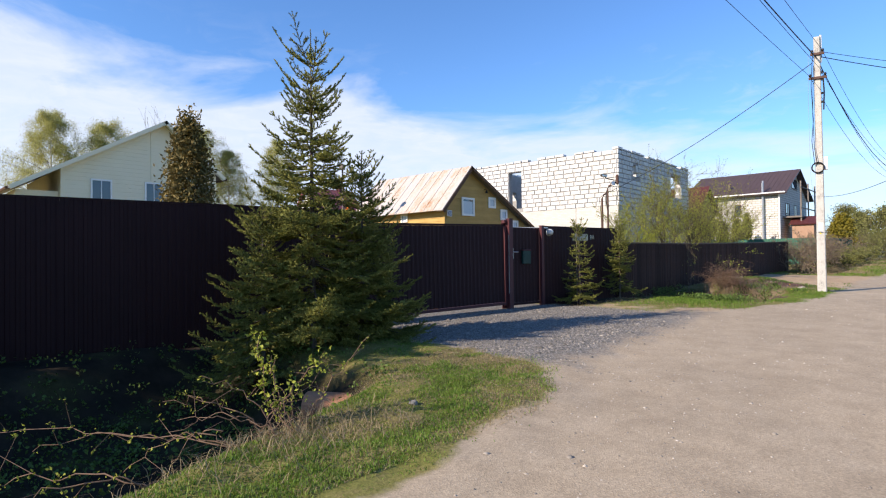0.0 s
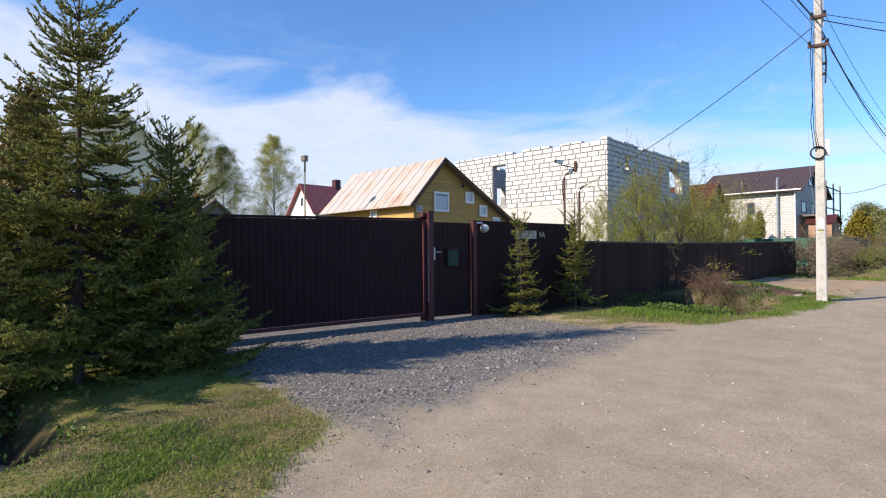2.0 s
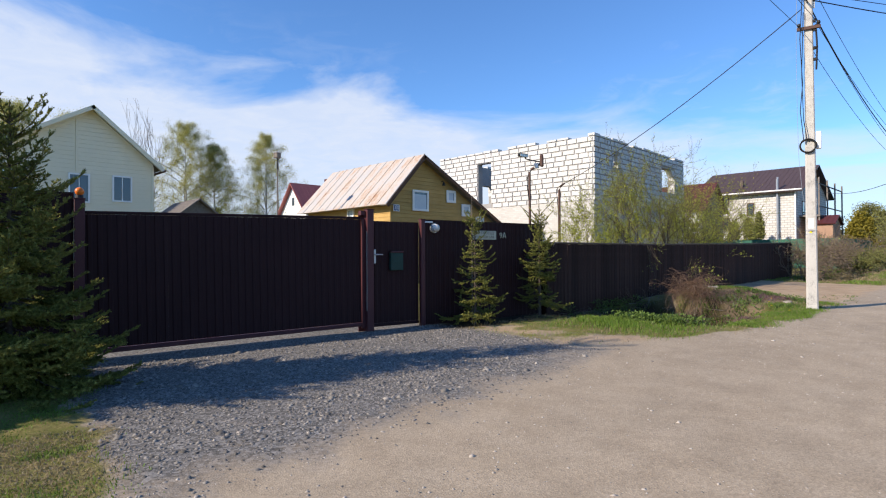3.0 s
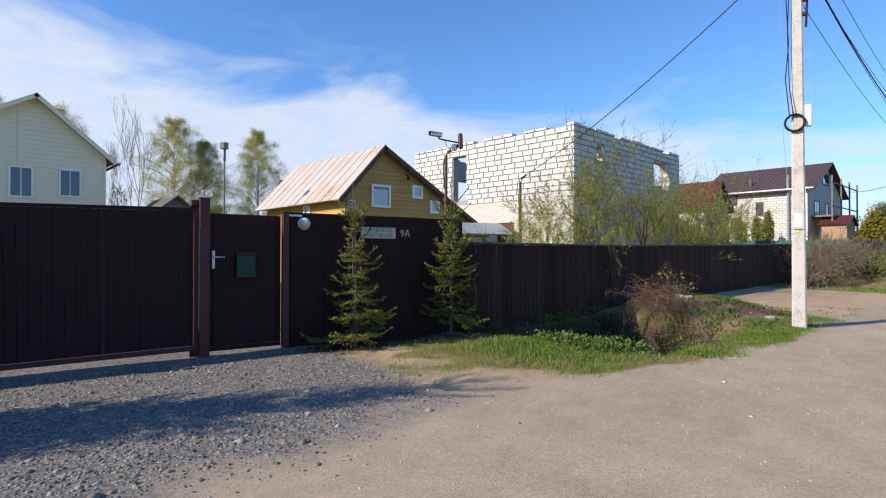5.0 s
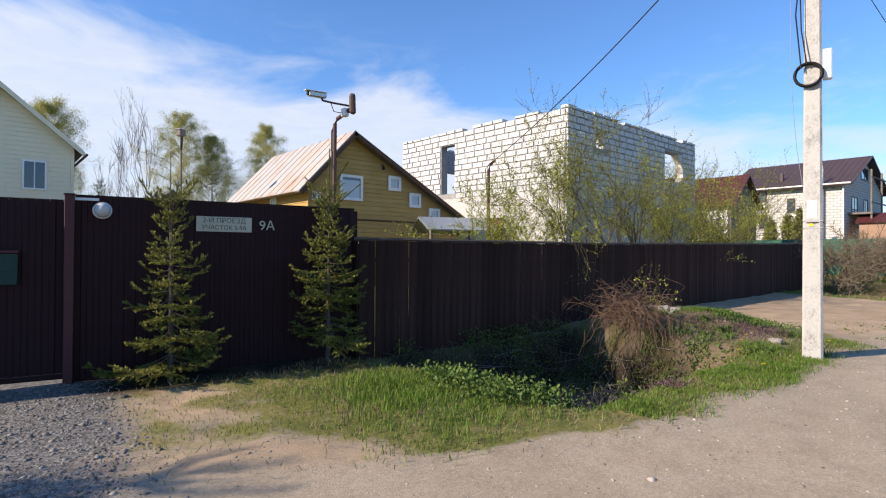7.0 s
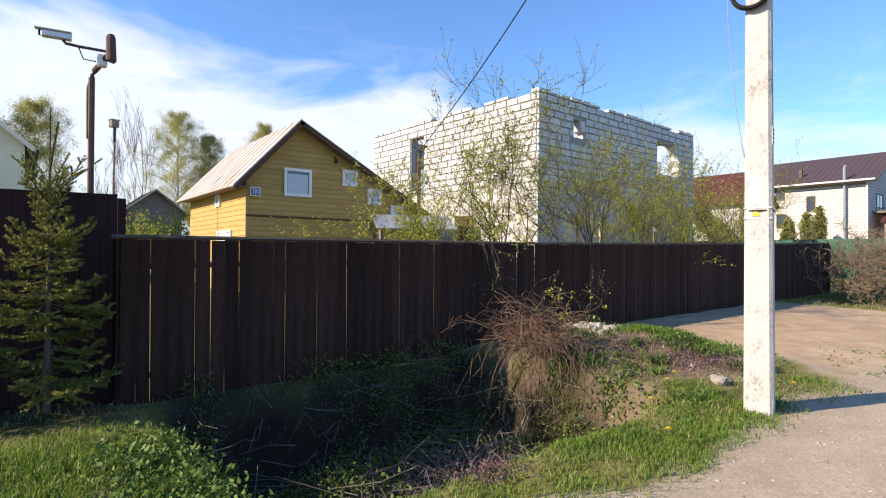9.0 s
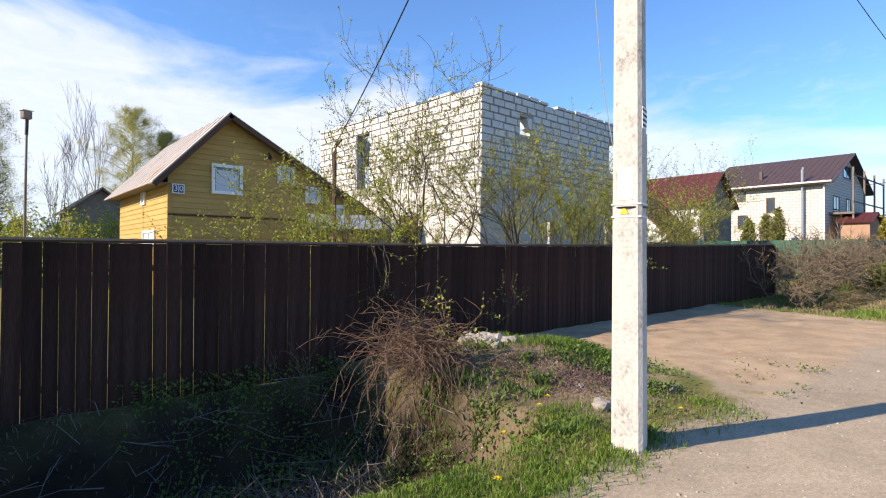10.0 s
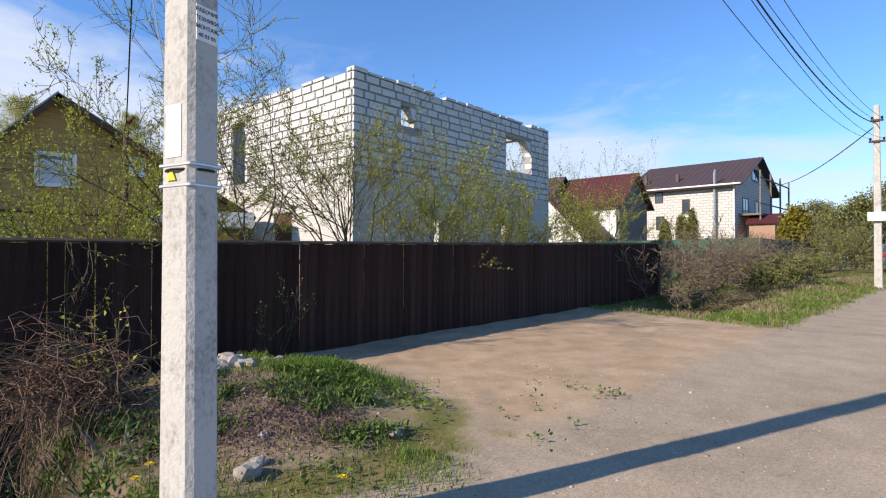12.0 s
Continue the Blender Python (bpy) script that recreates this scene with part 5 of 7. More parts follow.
def car(x, y, turn, label):
    ob = thing("parked_car", label, "car", pose(x, y, gz(x, y), 0, 0, turn))
    bm = prism(bmesh.new(), [(-2.1, 0.35), (2.1, 0.35), (2.15, 0.75), (2.0, 0.92), (1.1, 1.0), (0.5, 1.42), (-1.2, 1.45), (-1.9, 1.05), (-2.12, 0.95)], 1.7, pose(0, -0.85, 0))
    bmesh.ops.bevel(bm, geom=list(bm.edges), offset=0.06, segments=2, affect="EDGES")
    part("body", bm, M_CARPAINT, ob)
    part("rear_window", slab(bmesh.new(), (-1.30, -0.6, 1.42), (-1.30, 0.6, 1.42), (-1.92, 0.68, 1.07), (-1.92, -0.68, 1.07), 0.02), M_GLASS, ob)
    for s in (-1, 1):
        part("side_window", prism(bmesh.new(), [(0.9, 1.04), (0.45, 1.36), (-1.1, 1.38), (-1.6, 1.06)], 0.012, pose(0, s * 0.855 - 0.006, 0)), M_GLASS, ob)
        part("tail_light", boxed(-2.16, -2.02, s * 0.6 - 0.2, s * 0.6 + 0.2, 0.78, 0.94, 0.02), M_REDLIGHT, ob)
        for wx in (-1.3, 1.3):
            w = new("wheel")
            w.parent = ob
            bm = bmesh.new()
            bmesh.ops.create_cone(bm, cap_ends=True, segments=18, radius1=0.31, radius2=0.31, depth=0.2, matrix=pose(wx, s * 0.78, 0.31, 90, 0, 0))
            part("tyre", bm, M_BLACK, w)
            bm = bmesh.new()
            bmesh.ops.create_cone(bm, cap_ends=True, segments=14, radius1=0.19, radius2=0.19, depth=0.22, matrix=pose(wx, s * 0.785, 0.31, 90, 0, 0))
            part("rim", bm, M_ALU, w)
    return ob


car(-2.7, 55.0, 95, "grey parked car far along the road")

# ---- plants ----
def tubes(paths, sides=4):
    """Verts and faces of many tapered tubes: (points, first radius, last radius)."""
    verts, faces = [], []
    for pts, r0, r1 in paths:
        n = len(pts)
        base = len(verts)
        for i, p in enumerate(pts):
            a, b = pts[max(i - 1, 0)], pts[min(i + 1, n - 1)]
            d = (b - a).normalized() if (b - a).length > 1e-9 else Vector((0, 0, 1))
            u = d.cross(Vector((0, 0, 1)) if abs(d.z) < 0.9 else Vector((1, 0, 0))).normalized()
            v = d.cross(u)
            r = r0 + (r1 - r0) * i / max(1, n - 1)
            for k in range(sides):
                q = p + (u * math.cos(2 * math.pi * k / sides) + v * math.sin(2 * math.pi * k / sides)) * r
                verts.append(tuple(q))
        for i in range(n - 1):
            for k in range(sides):
                k2 = (k + 1) % sides
                faces.append((base + i * sides + k, base + i * sides + k2, base + (i + 1) * sides + k2, base + (i + 1) * sides + k))
    return verts, faces


def leaf_cloud(points, size, rg, fold=0.25, long=1.7):
    """A folded four-cornered leaf at each point, turned at random."""
    n = len(points)
    P = np.array(points, float).reshape(-1, 3)
    a = rg.normal(size=(n, 3))
    a /= np.linalg.norm(a, axis=1, keepdims=True)
    b = np.cross(a, rg.normal(size=(n, 3)))
    b /= np.linalg.norm(b, axis=1, keepdims=True)
    c = np.cross(a, b)
    s = size * rg.uniform(0.6, 1.3, (n, 1))
    V = np.stack([P, P + a * s * long * 0.5 + b * s * 0.5 + c * s * fold, P + a * s * long, P + a * s * long * 0.5 - b * s * 0.5 + c * s * fold], 1).reshape(-1, 3)
    i = np.arange(n) * 4
    F = np.concatenate([np.stack([i, i + 1, i + 2], -1), np.stack([i, i + 2, i + 3], -1)])
    return V, F


def fast_mesh(name, V, F, mat):
    me = bpy.data.meshes.new(name)
    V, F = np.asarray(V, np.float32), np.asarray(F, np.int32)
    k = F.shape[1]
    me.vertices.add(len(V))
    me.vertices.foreach_set("co", V.ravel())
    me.loops.add(F.size)
    me.loops.foreach_set("vertex_index", F.ravel())
    me.polygons.add(len(F))
    me.polygons.foreach_set("loop_start", np.arange(len(F), dtype=np.int32) * k)
    me.update(calc_edges=True)
    me.materials.append(mat)
    return me


def sub(name, me, parent, label="", kind=""):
    ob = new(name, me)
    ob.parent = parent
    return tagged(ob, label, kind=kind)


def spruce(x, y, height, radius, seed, label, density=1.0, lean=0.0, bare=0.12, sink=0.0, gap=0.038, twig=0.28, taper=0.95, wild=0.4, pitch=0.085, leader=0.0):
    """Whorls of drooping boughs with side twigs set all round with needles; a bare leader with upright shoots on top."""
    rg = np.random.default_rng(seed)
    ob = thing("spruce_tree", label, "tree", pose(x, y, gz(x, y) - sink), group="spruces by the fence")
    top = Vector((lean, 0, height))
    trunk = [Vector((lean * t * t, 0, height * t)) for t in np.linspace(-0.03, 1, 12)]
    v, f = tubes([(trunk, 0.012 + height * 0.011, 0.006)], 8)
    sub("trunk", fast_mesh("trunk", v, f, M_BARK), ob)
    wood, twigs = [], []
    z = bare * height
    while z < height * 0.985:
        t = z / height
        reach = radius * (1 - t) ** taper * (0.92 + 0.1 * rg.random()) + 0.05
        if t > 0.86:
            reach = 0.10 + radius * 0.22 * rg.uniform(0.6, 1.1)
        nb = int(rg.integers(5, 8)) if t < 0.9 else int(rg.integers(4, 6))
        a0 = rg.uniform(0, 6.28)
        for k in range(nb):
            a = a0 + 2 * math.pi * k / nb + rg.uniform(-0.3, 0.3)
            L = reach * rg.uniform(1 - wild, 1 + 0.6 * wild)
            if rg.random() < 0.25 * wild:
                continue
            rise = 0.9 * smooth(0.55, 1.0, t) - 0.22 + rg.uniform(-0.12, 0.12)
            o = Vector((lean * t * t, 0, z + rg.uniform(-0.04, 0.04)))
            out = Vector((math.cos(a), math.sin(a), 0))
            pts = []
            for s in np.linspace(0, 1, 6):
                pts.append(o + out * L * s + Vector((0, 0, L * (rise * s - 0.30 * s * (1 - t) + 0.42 * s * s * s))))
            wood.append((pts, 0.004 + 0.008 * L, 0.002))
            side = Vector((-out.y, out.x, 0))
            m = max(2, int(L / pitch))
            for i in range(m):
                s = (i + 0.7) / m
                if s < 0.14 and t < 0.7:
                    continue
                q = min(4, int(s * 5))
                p = pts[q].lerp(pts[q + 1], s * 5 - q)
                d = (pts[q + 1] - pts[q]).normalized()
                ln = (twig * L * (1.12 - s) + 0.05) * rg.uniform(0.6, 1.25)
                for sg in (-1, 1):
                    w = (d * 0.75 + side * sg * rg.uniform(0.55, 1.0) + Vector((0, 0, rg.uniform(-0.25, 0.2)))).normalized()
                    e = p + w * ln + Vector((0, 0, 0.25 * ln * (t - 0.1)))
                    twigs.append((p, e))
                    if ln > 0.16:
                        for u in (0.35, 0.65):
                            q0 = p.lerp(e, u)
                            for s2 in (-1, 1):
                                w2 = (w + d.cross(Vector((0, 0, 1))) * s2 * 0.7 + Vector((0, 0, rg.uniform(-0.2, 0.3)))).normalized()
                                twigs.append((q0, q0 + w2 * ln * 0.42))
            twigs.append((pts[-2], pts[-1] + (pts[-1] - pts[-2]) * 0.3))
            twigs.append((pts[-3], pts[-2]))
        z += height * (gap * (1.0 if t < 0.4 else 0.8) if t < 0.86 else 0.05) * rg.uniform(0.8, 1.25)
    for k in range(6):                                      # upright shoots round the leader
        a = k * 1.05 + rg.uniform(-0.2, 0.2)
        o = top - Vector((0, 0, height * 0.085))
        e = o + Vector((math.cos(a) * 0.9, math.sin(a) * 0.9, 1.05)) * height * 0.045
        wood.append(([o, e], 0.006, 0.003))
        twigs.append((o, e))
    twigs.append((top - Vector((0, 0, height * 0.18)), top))
    if leader:                                              # last year's long bare shoot with a few side shoots
        tip = top + Vector((0, 0, leader))
        wood.append(([top, tip], 0.009, 0.004))
        twigs.append((top, tip))
        for k in range(5):
            a = k * 1.26 + rg.uniform(-0.3, 0.3)
            o = top + Vector((0, 0, leader * rg.uniform(-0.2, 0.25)))
            e = o + Vector((math.cos(a), math.sin(a), 0.9)) * leader * rg.uniform(0.35, 0.6)
            wood.append(([o, e], 0.006, 0.003))
            twigs.append((o, e))
    v, f = tubes(wood, 4)
    sub("branchwork", fast_mesh("branchwork", v, f, M_BARK), ob, kind="stuff")
    A, B = np.array([p for p, _ in twigs]), np.array([e for _, e in twigs])
    ln = np.linalg.norm(B - A, axis=1)
    cnt = np.maximum(3, (ln * 230 * density).astype(int))
    idx = np.repeat(np.arange(len(A)), cnt)
    n = len(idx)
    s = rg.random((n, 1))
    P = A[idx] + (B - A)[idx] * s
    D = ((B - A) / np.maximum(ln, 1e-6)[:, None])[idx]
    R = rg.normal(size=(n, 3))
    R -= (R * D).sum(1, keepdims=True) * D
    R /= np.linalg.norm(R, axis=1, keepdims=True)
    R[:, 2] += 0.25
    L = rg.uniform(0.015, 0.027, (n, 1))
    tip = P + (D * 0.75 + R * 0.85) * L
    W = np.cross(D, R) * 0.0074 / density ** 0.5
    V = np.stack([P + W, P - W, tip], 1).reshape(-1, 3)
    sub("foliage", fast_mesh("foliage", V, np.arange(3 * n).reshape(-1, 3), M_NEEDLE), ob, kind="stuff")
    return ob


def branching(rg, base, heading, length, r, levels, spread=0.6, lift=0.25, kids=4, jitter=0.11, steps=7, thin=0.0022):
    """Limbs that fork again and again; returns tubes and the points along the finest twigs."""
    paths, tips = [], []

    def go(p, d, L, r0, lev):
        pts, q = [p], d
        for i in range(steps):
            q = (q + Vector(rg.normal(size=3)) * jitter + Vector((0, 0, lift / steps))).normalized()
            pts.append(pts[-1] + q * L / steps)
        r1 = r0 * (0.45 if lev else 0.3)
        paths.append((pts, r0, max(r1, thin * 0.55)))
        if lev == 0:
            tips.extend(pts[2:])
            return
        if lev == 1:
            tips.extend(pts[3:])
        for k in range(kids):
            s = rg.uniform(0.3, 1.0) if k else 1.0
            i = min(steps - 1, int(s * steps))
            c = pts[i].lerp(pts[i + 1], s * steps - i) if s < 1 else pts[-1]
            axis_ = Vector(rg.normal(size=3))
            nd = (q + axis_.normalized() * spread).normalized()
            go(c, nd, L * rg.uniform(0.42, 0.72), max(thin, (r0 + (r1 - r0) * s) * 0.72), lev - 1)

    go(Vector(base), Vector(heading).normalized(), length, r, levels)
    return paths, tips


def shrub(name, x, y, height, seed, label, stems=5, splay=0.5, leaves=1.0, leaf=0.028, levels=3, r=0.025, bark=None, foliage=None, kids=4, spread=0.6, category="shrub", group="", sink=0.05, base_spread=0.25, thin=0.0024, lift=0.25, z=None):
    rg = np.random.default_rng(seed)
    ob = thing(name, label, category, pose(x, y, (gz(x, y) if z is None else z) - sink), group)
    paths, tips = [], []
    for k in range(stems):
        a = 2 * math.pi * k / stems + rg.uniform(-0.5, 0.5)
        s = splay * rg.uniform(0.4, 1.2)
        b = (math.cos(a) * base_spread * rg.random(), math.sin(a) * base_spread * rg.random(), 0)
        p, t = branching(rg, b, (math.cos(a) * s, math.sin(a) * s, 1), height * rg.uniform(0.42, 0.62), r * rg.uniform(0.7, 1.1), levels, spread, lift, kids, thin=thin)
        paths += p
        tips += t
    v, f = tubes(paths, 4)
    sub("branchwork", fast_mesh("branchwork", v, f, bark or M_TWIG), ob, kind="stuff")
    if leaves > 0 and tips:
        T = np.array(tips)
        n = int(len(T) * leaves)
        pts = T[rg.integers(0, len(T), n)] + rg.normal(size=(n, 3)) * leaf * 0.8
        V, F = leaf_cloud(pts, leaf, rg)
        sub("foliage", fast_mesh("foliage", V, F, foliage or M_LEAF), ob, kind="stuff")
    return ob


def birch(name, x, y, height, width, seed, label, n_leaf=9000, leaf=0.10, foliage=None, bark=None, low=0.22, bare=False, category="tree"):
    """A tall tree: tapered trunk, rising limbs with hanging twigs, small leaves thin enough to let the sky through."""
    rg = np.random.default_rng(seed)
    ob = thing(name, label, category, pose(x, y, gz(x, y) - 0.1), group="background trees")
    trunk = [Vector((0.12 * math.sin(3 * t), 0.1 * math.sin(2 * t + 1), height * t)) for t in np.linspace(0, 0.97, 10)]
    v, f = tubes([(trunk, 0.012 * height, 0.015)], 7)
    sub("trunk", fast_mesh("trunk", v, f, bark or M_BIRCHBARK), ob)
    paths, pts = [], []
    nb = 46
    for k in range(nb):
        t = low + (0.97 - low) * (k + rg.random()) / nb
        a = k * 2.4 + rg.uniform(-0.5, 0.5)
        shape = ((1 - t) / (1 - low)) ** 0.8 * min(1.0, 0.45 + 2.6 * (t - low)) * 1.25 + 0.08
        L = width * 0.5 * shape * rg.uniform(0.6, 1.2)
        o = Vector((0, 0, height * t))
        d = Vector((math.cos(a), math.sin(a), 0))
        line = [o + d * L * s + Vector((0, 0, L * (1.0 * s - 0.55 * s * s))) for s in np.linspace(0, 1, 6)]
        paths.append((line, 0.004 * height * (1 - t) + 0.012, 0.006))
        for i in range(12):
            s = rg.uniform(0.25, 1)
            q = min(4, int(s * 5))
            p = line[q].lerp(line[q + 1], s * 5 - q)
            w = d * rg.uniform(0, 0.5) + Vector(rg.normal(size=3)) * 0.45
            e = p + w * L * 0.4 + Vector((0, 0, L * rg.uniform(-0.3, 0.25)))
            g = e + Vector((0, 0, -L * rg.uniform(0.05, 0.35)))
            paths.append(([p, e, g], 0.010, 0.004))
            pts += [(p, e), (e, g)]
    v, f = tubes(paths, 3)
    sub("branchwork", fast_mesh("branchwork", v, f, bark or M_BIRCHBARK if bare else M_BARK), ob, kind="stuff")
    if not bare:
        A, B = np.array([a for a, _ in pts]), np.array([b for _, b in pts])
        i = rg.integers(0, len(A), n_leaf)
        P = A[i] + (B - A)[i] * rg.random((n_leaf, 1)) + rg.normal(size=(n_leaf, 3)) * min(0.26, leaf * 4.0)
        V, F = leaf_cloud(P, leaf, rg, long=1.3)
        sub("crown", fast_mesh("crown", V, F, foliage or M_BIRCHLEAF), ob, kind="stuff")
    return ob


def dense_cone(name, x, y, height, radius, seed, label, mat, n=9000, leaf=0.07, power=0.7, group=""):
    """A close-leaved column: many upright sprays on a hidden trunk, with a ragged outline."""
    rg = np.random.default_rng(seed)
    ob = thing(name, label, "tree", pose(x, y, gz(x, y) - 0.05), group)
    v, f = tubes([([Vector((0, 0, 0)), Vector((0, 0, height * 0.9))], 0.07, 0.02)], 6)
    sub("trunk", fast_mesh("trunk", v, f, M_BARK), ob)
    m = n // 24
    t = rg.random(m) ** 0.9
    a = rg.uniform(0, 6.283, m)
    rr = radius * np.minimum(1, 0.55 + 2.2 * t) * (1 - t) ** power * rg.uniform(0.55, 1.12, m)
    C = np.stack([np.cos(a) * rr, np.sin(a) * rr, height * (0.03 + 0.95 * t)], -1)
    P = np.repeat(C, 24, 0) + rg.normal(size=(m * 24, 3)) * np.array([0.075, 0.075, 0.16]) * radius * 1.5
    V, F = leaf_cloud(P, leaf, rg, long=2.2)
    sub("foliage", fast_mesh("foliage", V, F, mat), ob, kind="stuff")
    return ob


# spruces by the gate fence
spruce(-6.77, 4.35, 4.30, 1.66, 1, "tall green spruce standing before the sheet fence", 1.0, bare=0.15, gap=0.030, twig=0.30, taper=0.92, wild=0.42, pitch=0.07, leader=0.46)
spruce(-6.95, 3.65, 2.35, 1.08, 2, "smaller spruce growing into the tall spruce", 1.0, bare=0.10, taper=0.8, gap=0.042, wild=0.5, pitch=0.07, leader=0.15)
spruce(-6.8, 5.3, 2.75, 1.15, 3, "smaller spruce between the tall spruce and the gate", 1.1, bare=0.03, gap=0.034, twig=0.33, taper=0.7, wild=0.4, pitch=0.065, leader=0.2)
spruce(-6.95, 12.36, 1.92, 0.62, 4, "young spruce before the sheet fence", 1.5, bare=0.14, gap=0.060, twig=0.40, taper=0.9, wild=0.6, pitch=0.07, leader=0.14)
spruce(-6.72, 14.12, 1.92, 0.60, 5, "young slender spruce at the fence's corner", 1.5, bare=0.14, gap=0.052, twig=0.42, taper=0.75, wild=0.6, pitch=0.065, leader=0.72)
# unseen spruces behind the start, added to throw shade on the ditch
spruce(-8.0, -1.0, 4.4, 1.5, 9, "unseen spruce by the tall fence, added to shade the ditch", 0.9, bare=0.03, gap=0.028, twig=0.36)
spruce(-7.0, -1.3, 3.4, 1.3, 10, "unseen spruce beside the ditch, added to shade it", 0.9, bare=0.03, gap=0.028, twig=0.36)
spruce(-8.85, -1.9, 4.6, 1.5, 13, "unseen spruce close to the tall fence, added for its shade", 0.9, bare=0.03, gap=0.028, twig=0.36)
spruce(-8.9, -4.8, 5.8, 1.8, 11, "tall unseen spruce by the fence, added for its shade", 0.7, bare=0.03, gap=0.030, twig=0.36)
spruce(-7.7, -3.4, 4.4, 1.6, 12, "tall unseen spruce by the fence, added for its shade", 0.7, bare=0.03, gap=0.030, twig=0.36)
dense_cone("thuja", -12.1, 4.63, 4.5, 0.72, 6, "bronzed brown thuja behind the tall fence", M_THUJA, 16000, 0.045, 0.5)

# shrubs behind the plank fence
shrub("bush", -8.6, 19.7, 2.9, 21, "leafy yellow-green spring bush behind the plank fence", 9, 0.75, 1.9, 0.023, 3, 0.016, thin=0.003, group="bushes behind the fence")
shrub("bush", -9.6, 21.0, 3.6, 22, "leafy yellow-green spring bush behind the plank fence", 9, 0.7, 1.9, 0.023, 3, 0.018, thin=0.003, group="bushes behind the fence")
shrub("willow_tree", -8.5, 21.6, 4.5, 23, "tall open willow with first leaves behind the fence", 5, 0.30, 0.9, 0.021, 4, 0.032, category="tree", thin=0.0034, kids=4, spread=0.75, lift=0.2, group="bushes behind the fence")
shrub("willow_tree", -8.6, 24.1, 4.7, 24, "tall open willow with first leaves behind the fence", 5, 0.34, 0.9, 0.021, 4, 0.034, category="tree", thin=0.0034, kids=4, spread=0.75, lift=0.2, group="bushes behind the fence")
for i, (x, y, h) in enumerate(((-9.2, 26.2, 4.0), (-10.0, 28.2, 4.1), (-9.8, 30.2, 3.8), (-10.5, 32.4, 3.9), (-10.2, 34.8, 3.6))):
    shrub("bush", x, y, h, 30 + i, "budding olive willow bush before the block wall", 9, 0.7, 1.5, 0.027, 3, 0.018, thin=0.0042, group="bushes behind the fence")
shrub("willow_tree", -14.6, 45.0, 7.0, 40, "bare budding tree beside the red roofs", 5, 0.4, 0.5, 0.05, 3, 0.05, category="tree", kids=5)
shrub("bush", -17.5, 52.0, 4.4, 41, "budding olive bush before the cottage", 7, 0.6, 1.2, 0.05, 3, 0.03)

# creeper and twigs on the road side of the plank fence
rg = np.random.default_rng(50)
cr = thing("hanging_branch", "leafy branch hanging over the plank fence", "branch", pose(-6.86, 19.46, 0))
paths, tips = [], []
for k in range(7):
    p, t = branching(rg, (0.02, rg.uniform(-0.12, 0.12), rg.uniform(1.55, 1.8)), (0.18, rg.uniform(-0.25, 0.25), -1), rg.uniform(0.35, 0.85), 0.006, 1, 0.7, -0.5, 4, 0.2)
    paths += p
    tips += t
v, f = tubes(paths, 3)
sub("twig_tangle", fast_mesh("twig_tangle", v, f, M_TWIG), cr, kind="stuff")
T = np.array(tips)
V, F = leaf_cloud(T[rg.integers(0, len(T), 60)], 0.017, rg)
sub("foliage", fast_mesh("foliage", V, F, M_LEAF), cr, kind="stuff")
shrub("sapling", -6.5, 21.4, 1.1, 51, "thin leafy sapling against the plank fence", 3, 0.3, 0.25, 0.016, 2, 0.006)
shrub("sapling", -6.6, 18.2, 1.0, 52, "dead grey sapling against the plank fence", 3, 0.5, 0.0, 0.02, 2, 0.006, bark=M_DRYSTEM)

shrub("tall_weed", -3.78, 14.98, 0.42, 53, "single tall pale green weed at the ditch's rim", 2, 0.15, 4.0, 0.026, 1, 0.006, bark=M_BLADE, foliage=M_WEED, category="weed", base_spread=0.05)

# collapsed dry bush on the heap
rg = np.random.default_rng(60)
db = thing("dry_bush", "collapsed dry brown bush hanging over the ditch", "shrub", pose(-5.5, 19.15, gz(-5.5, 19.15) - 0.02))
paths = []
for k in range(420):                                        # stems arch out of the crown and hang down
    a = rg.uniform(0, 6.283)
    reach, drop = rg.uniform(0.15, 0.72), rg.uniform(-0.1, 0.95) if k % 3 else rg.uniform(-0.4, 0.2)
    o = Vector((rg.normal() * 0.22, rg.normal() * 0.20, 0.0))
    o.z = 0.08 + 0.62 * rg.random() * math.exp(-5.0 * (o.x ** 2 + o.y ** 2))
    d = Vector((math.cos(a) + 0.15, math.sin(a) - 0.5, 0))
    bend = Vector((rg.normal(), rg.normal(), 0.6 * rg.normal())) * 0.62
    pts = [o + d * reach * s ** 0.75 + bend * s * (1 - s) + Vector((rg.normal() * 0.032, rg.normal() * 0.032, (0.30 + 0.25 * rg.random()) * s * (1 - s) - drop * s * s)) for s in np.linspace(0, 1, 7)]
    paths.append((pts, rg.uniform(0.003, 0.006), 0.0018))
v, f = tubes(paths, 3)
sub("hanging_thatch", fast_mesh("hanging_thatch", v, f, M_BRAMBLE), db, "matted hanging dry stems", "stuff")
paths, tips = [], []
for k in range(6):
    p, t = branching(rg, (rg.normal() * 0.12, rg.normal() * 0.12, 0.3), (rg.normal() * 0.4 + 0.3, rg.normal() * 0.4 + 0.2, 1), rg.uniform(0.5, 0.75), 0.011, 1, 0.8, 0.1, 3, 0.22)
    paths += p
    tips += t
v, f = tubes(paths, 4)
sub("branchwork", fast_mesh("branchwork", v, f, M_TWIG), db, "gnarled upright grey stems", "stuff")
T = np.array(tips)
V, F = leaf_cloud(T[rg.integers(0, len(T), 120)], 0.024, rg)
sub("foliage", fast_mesh("foliage", V, F, M_LEAF), db, kind="stuff")

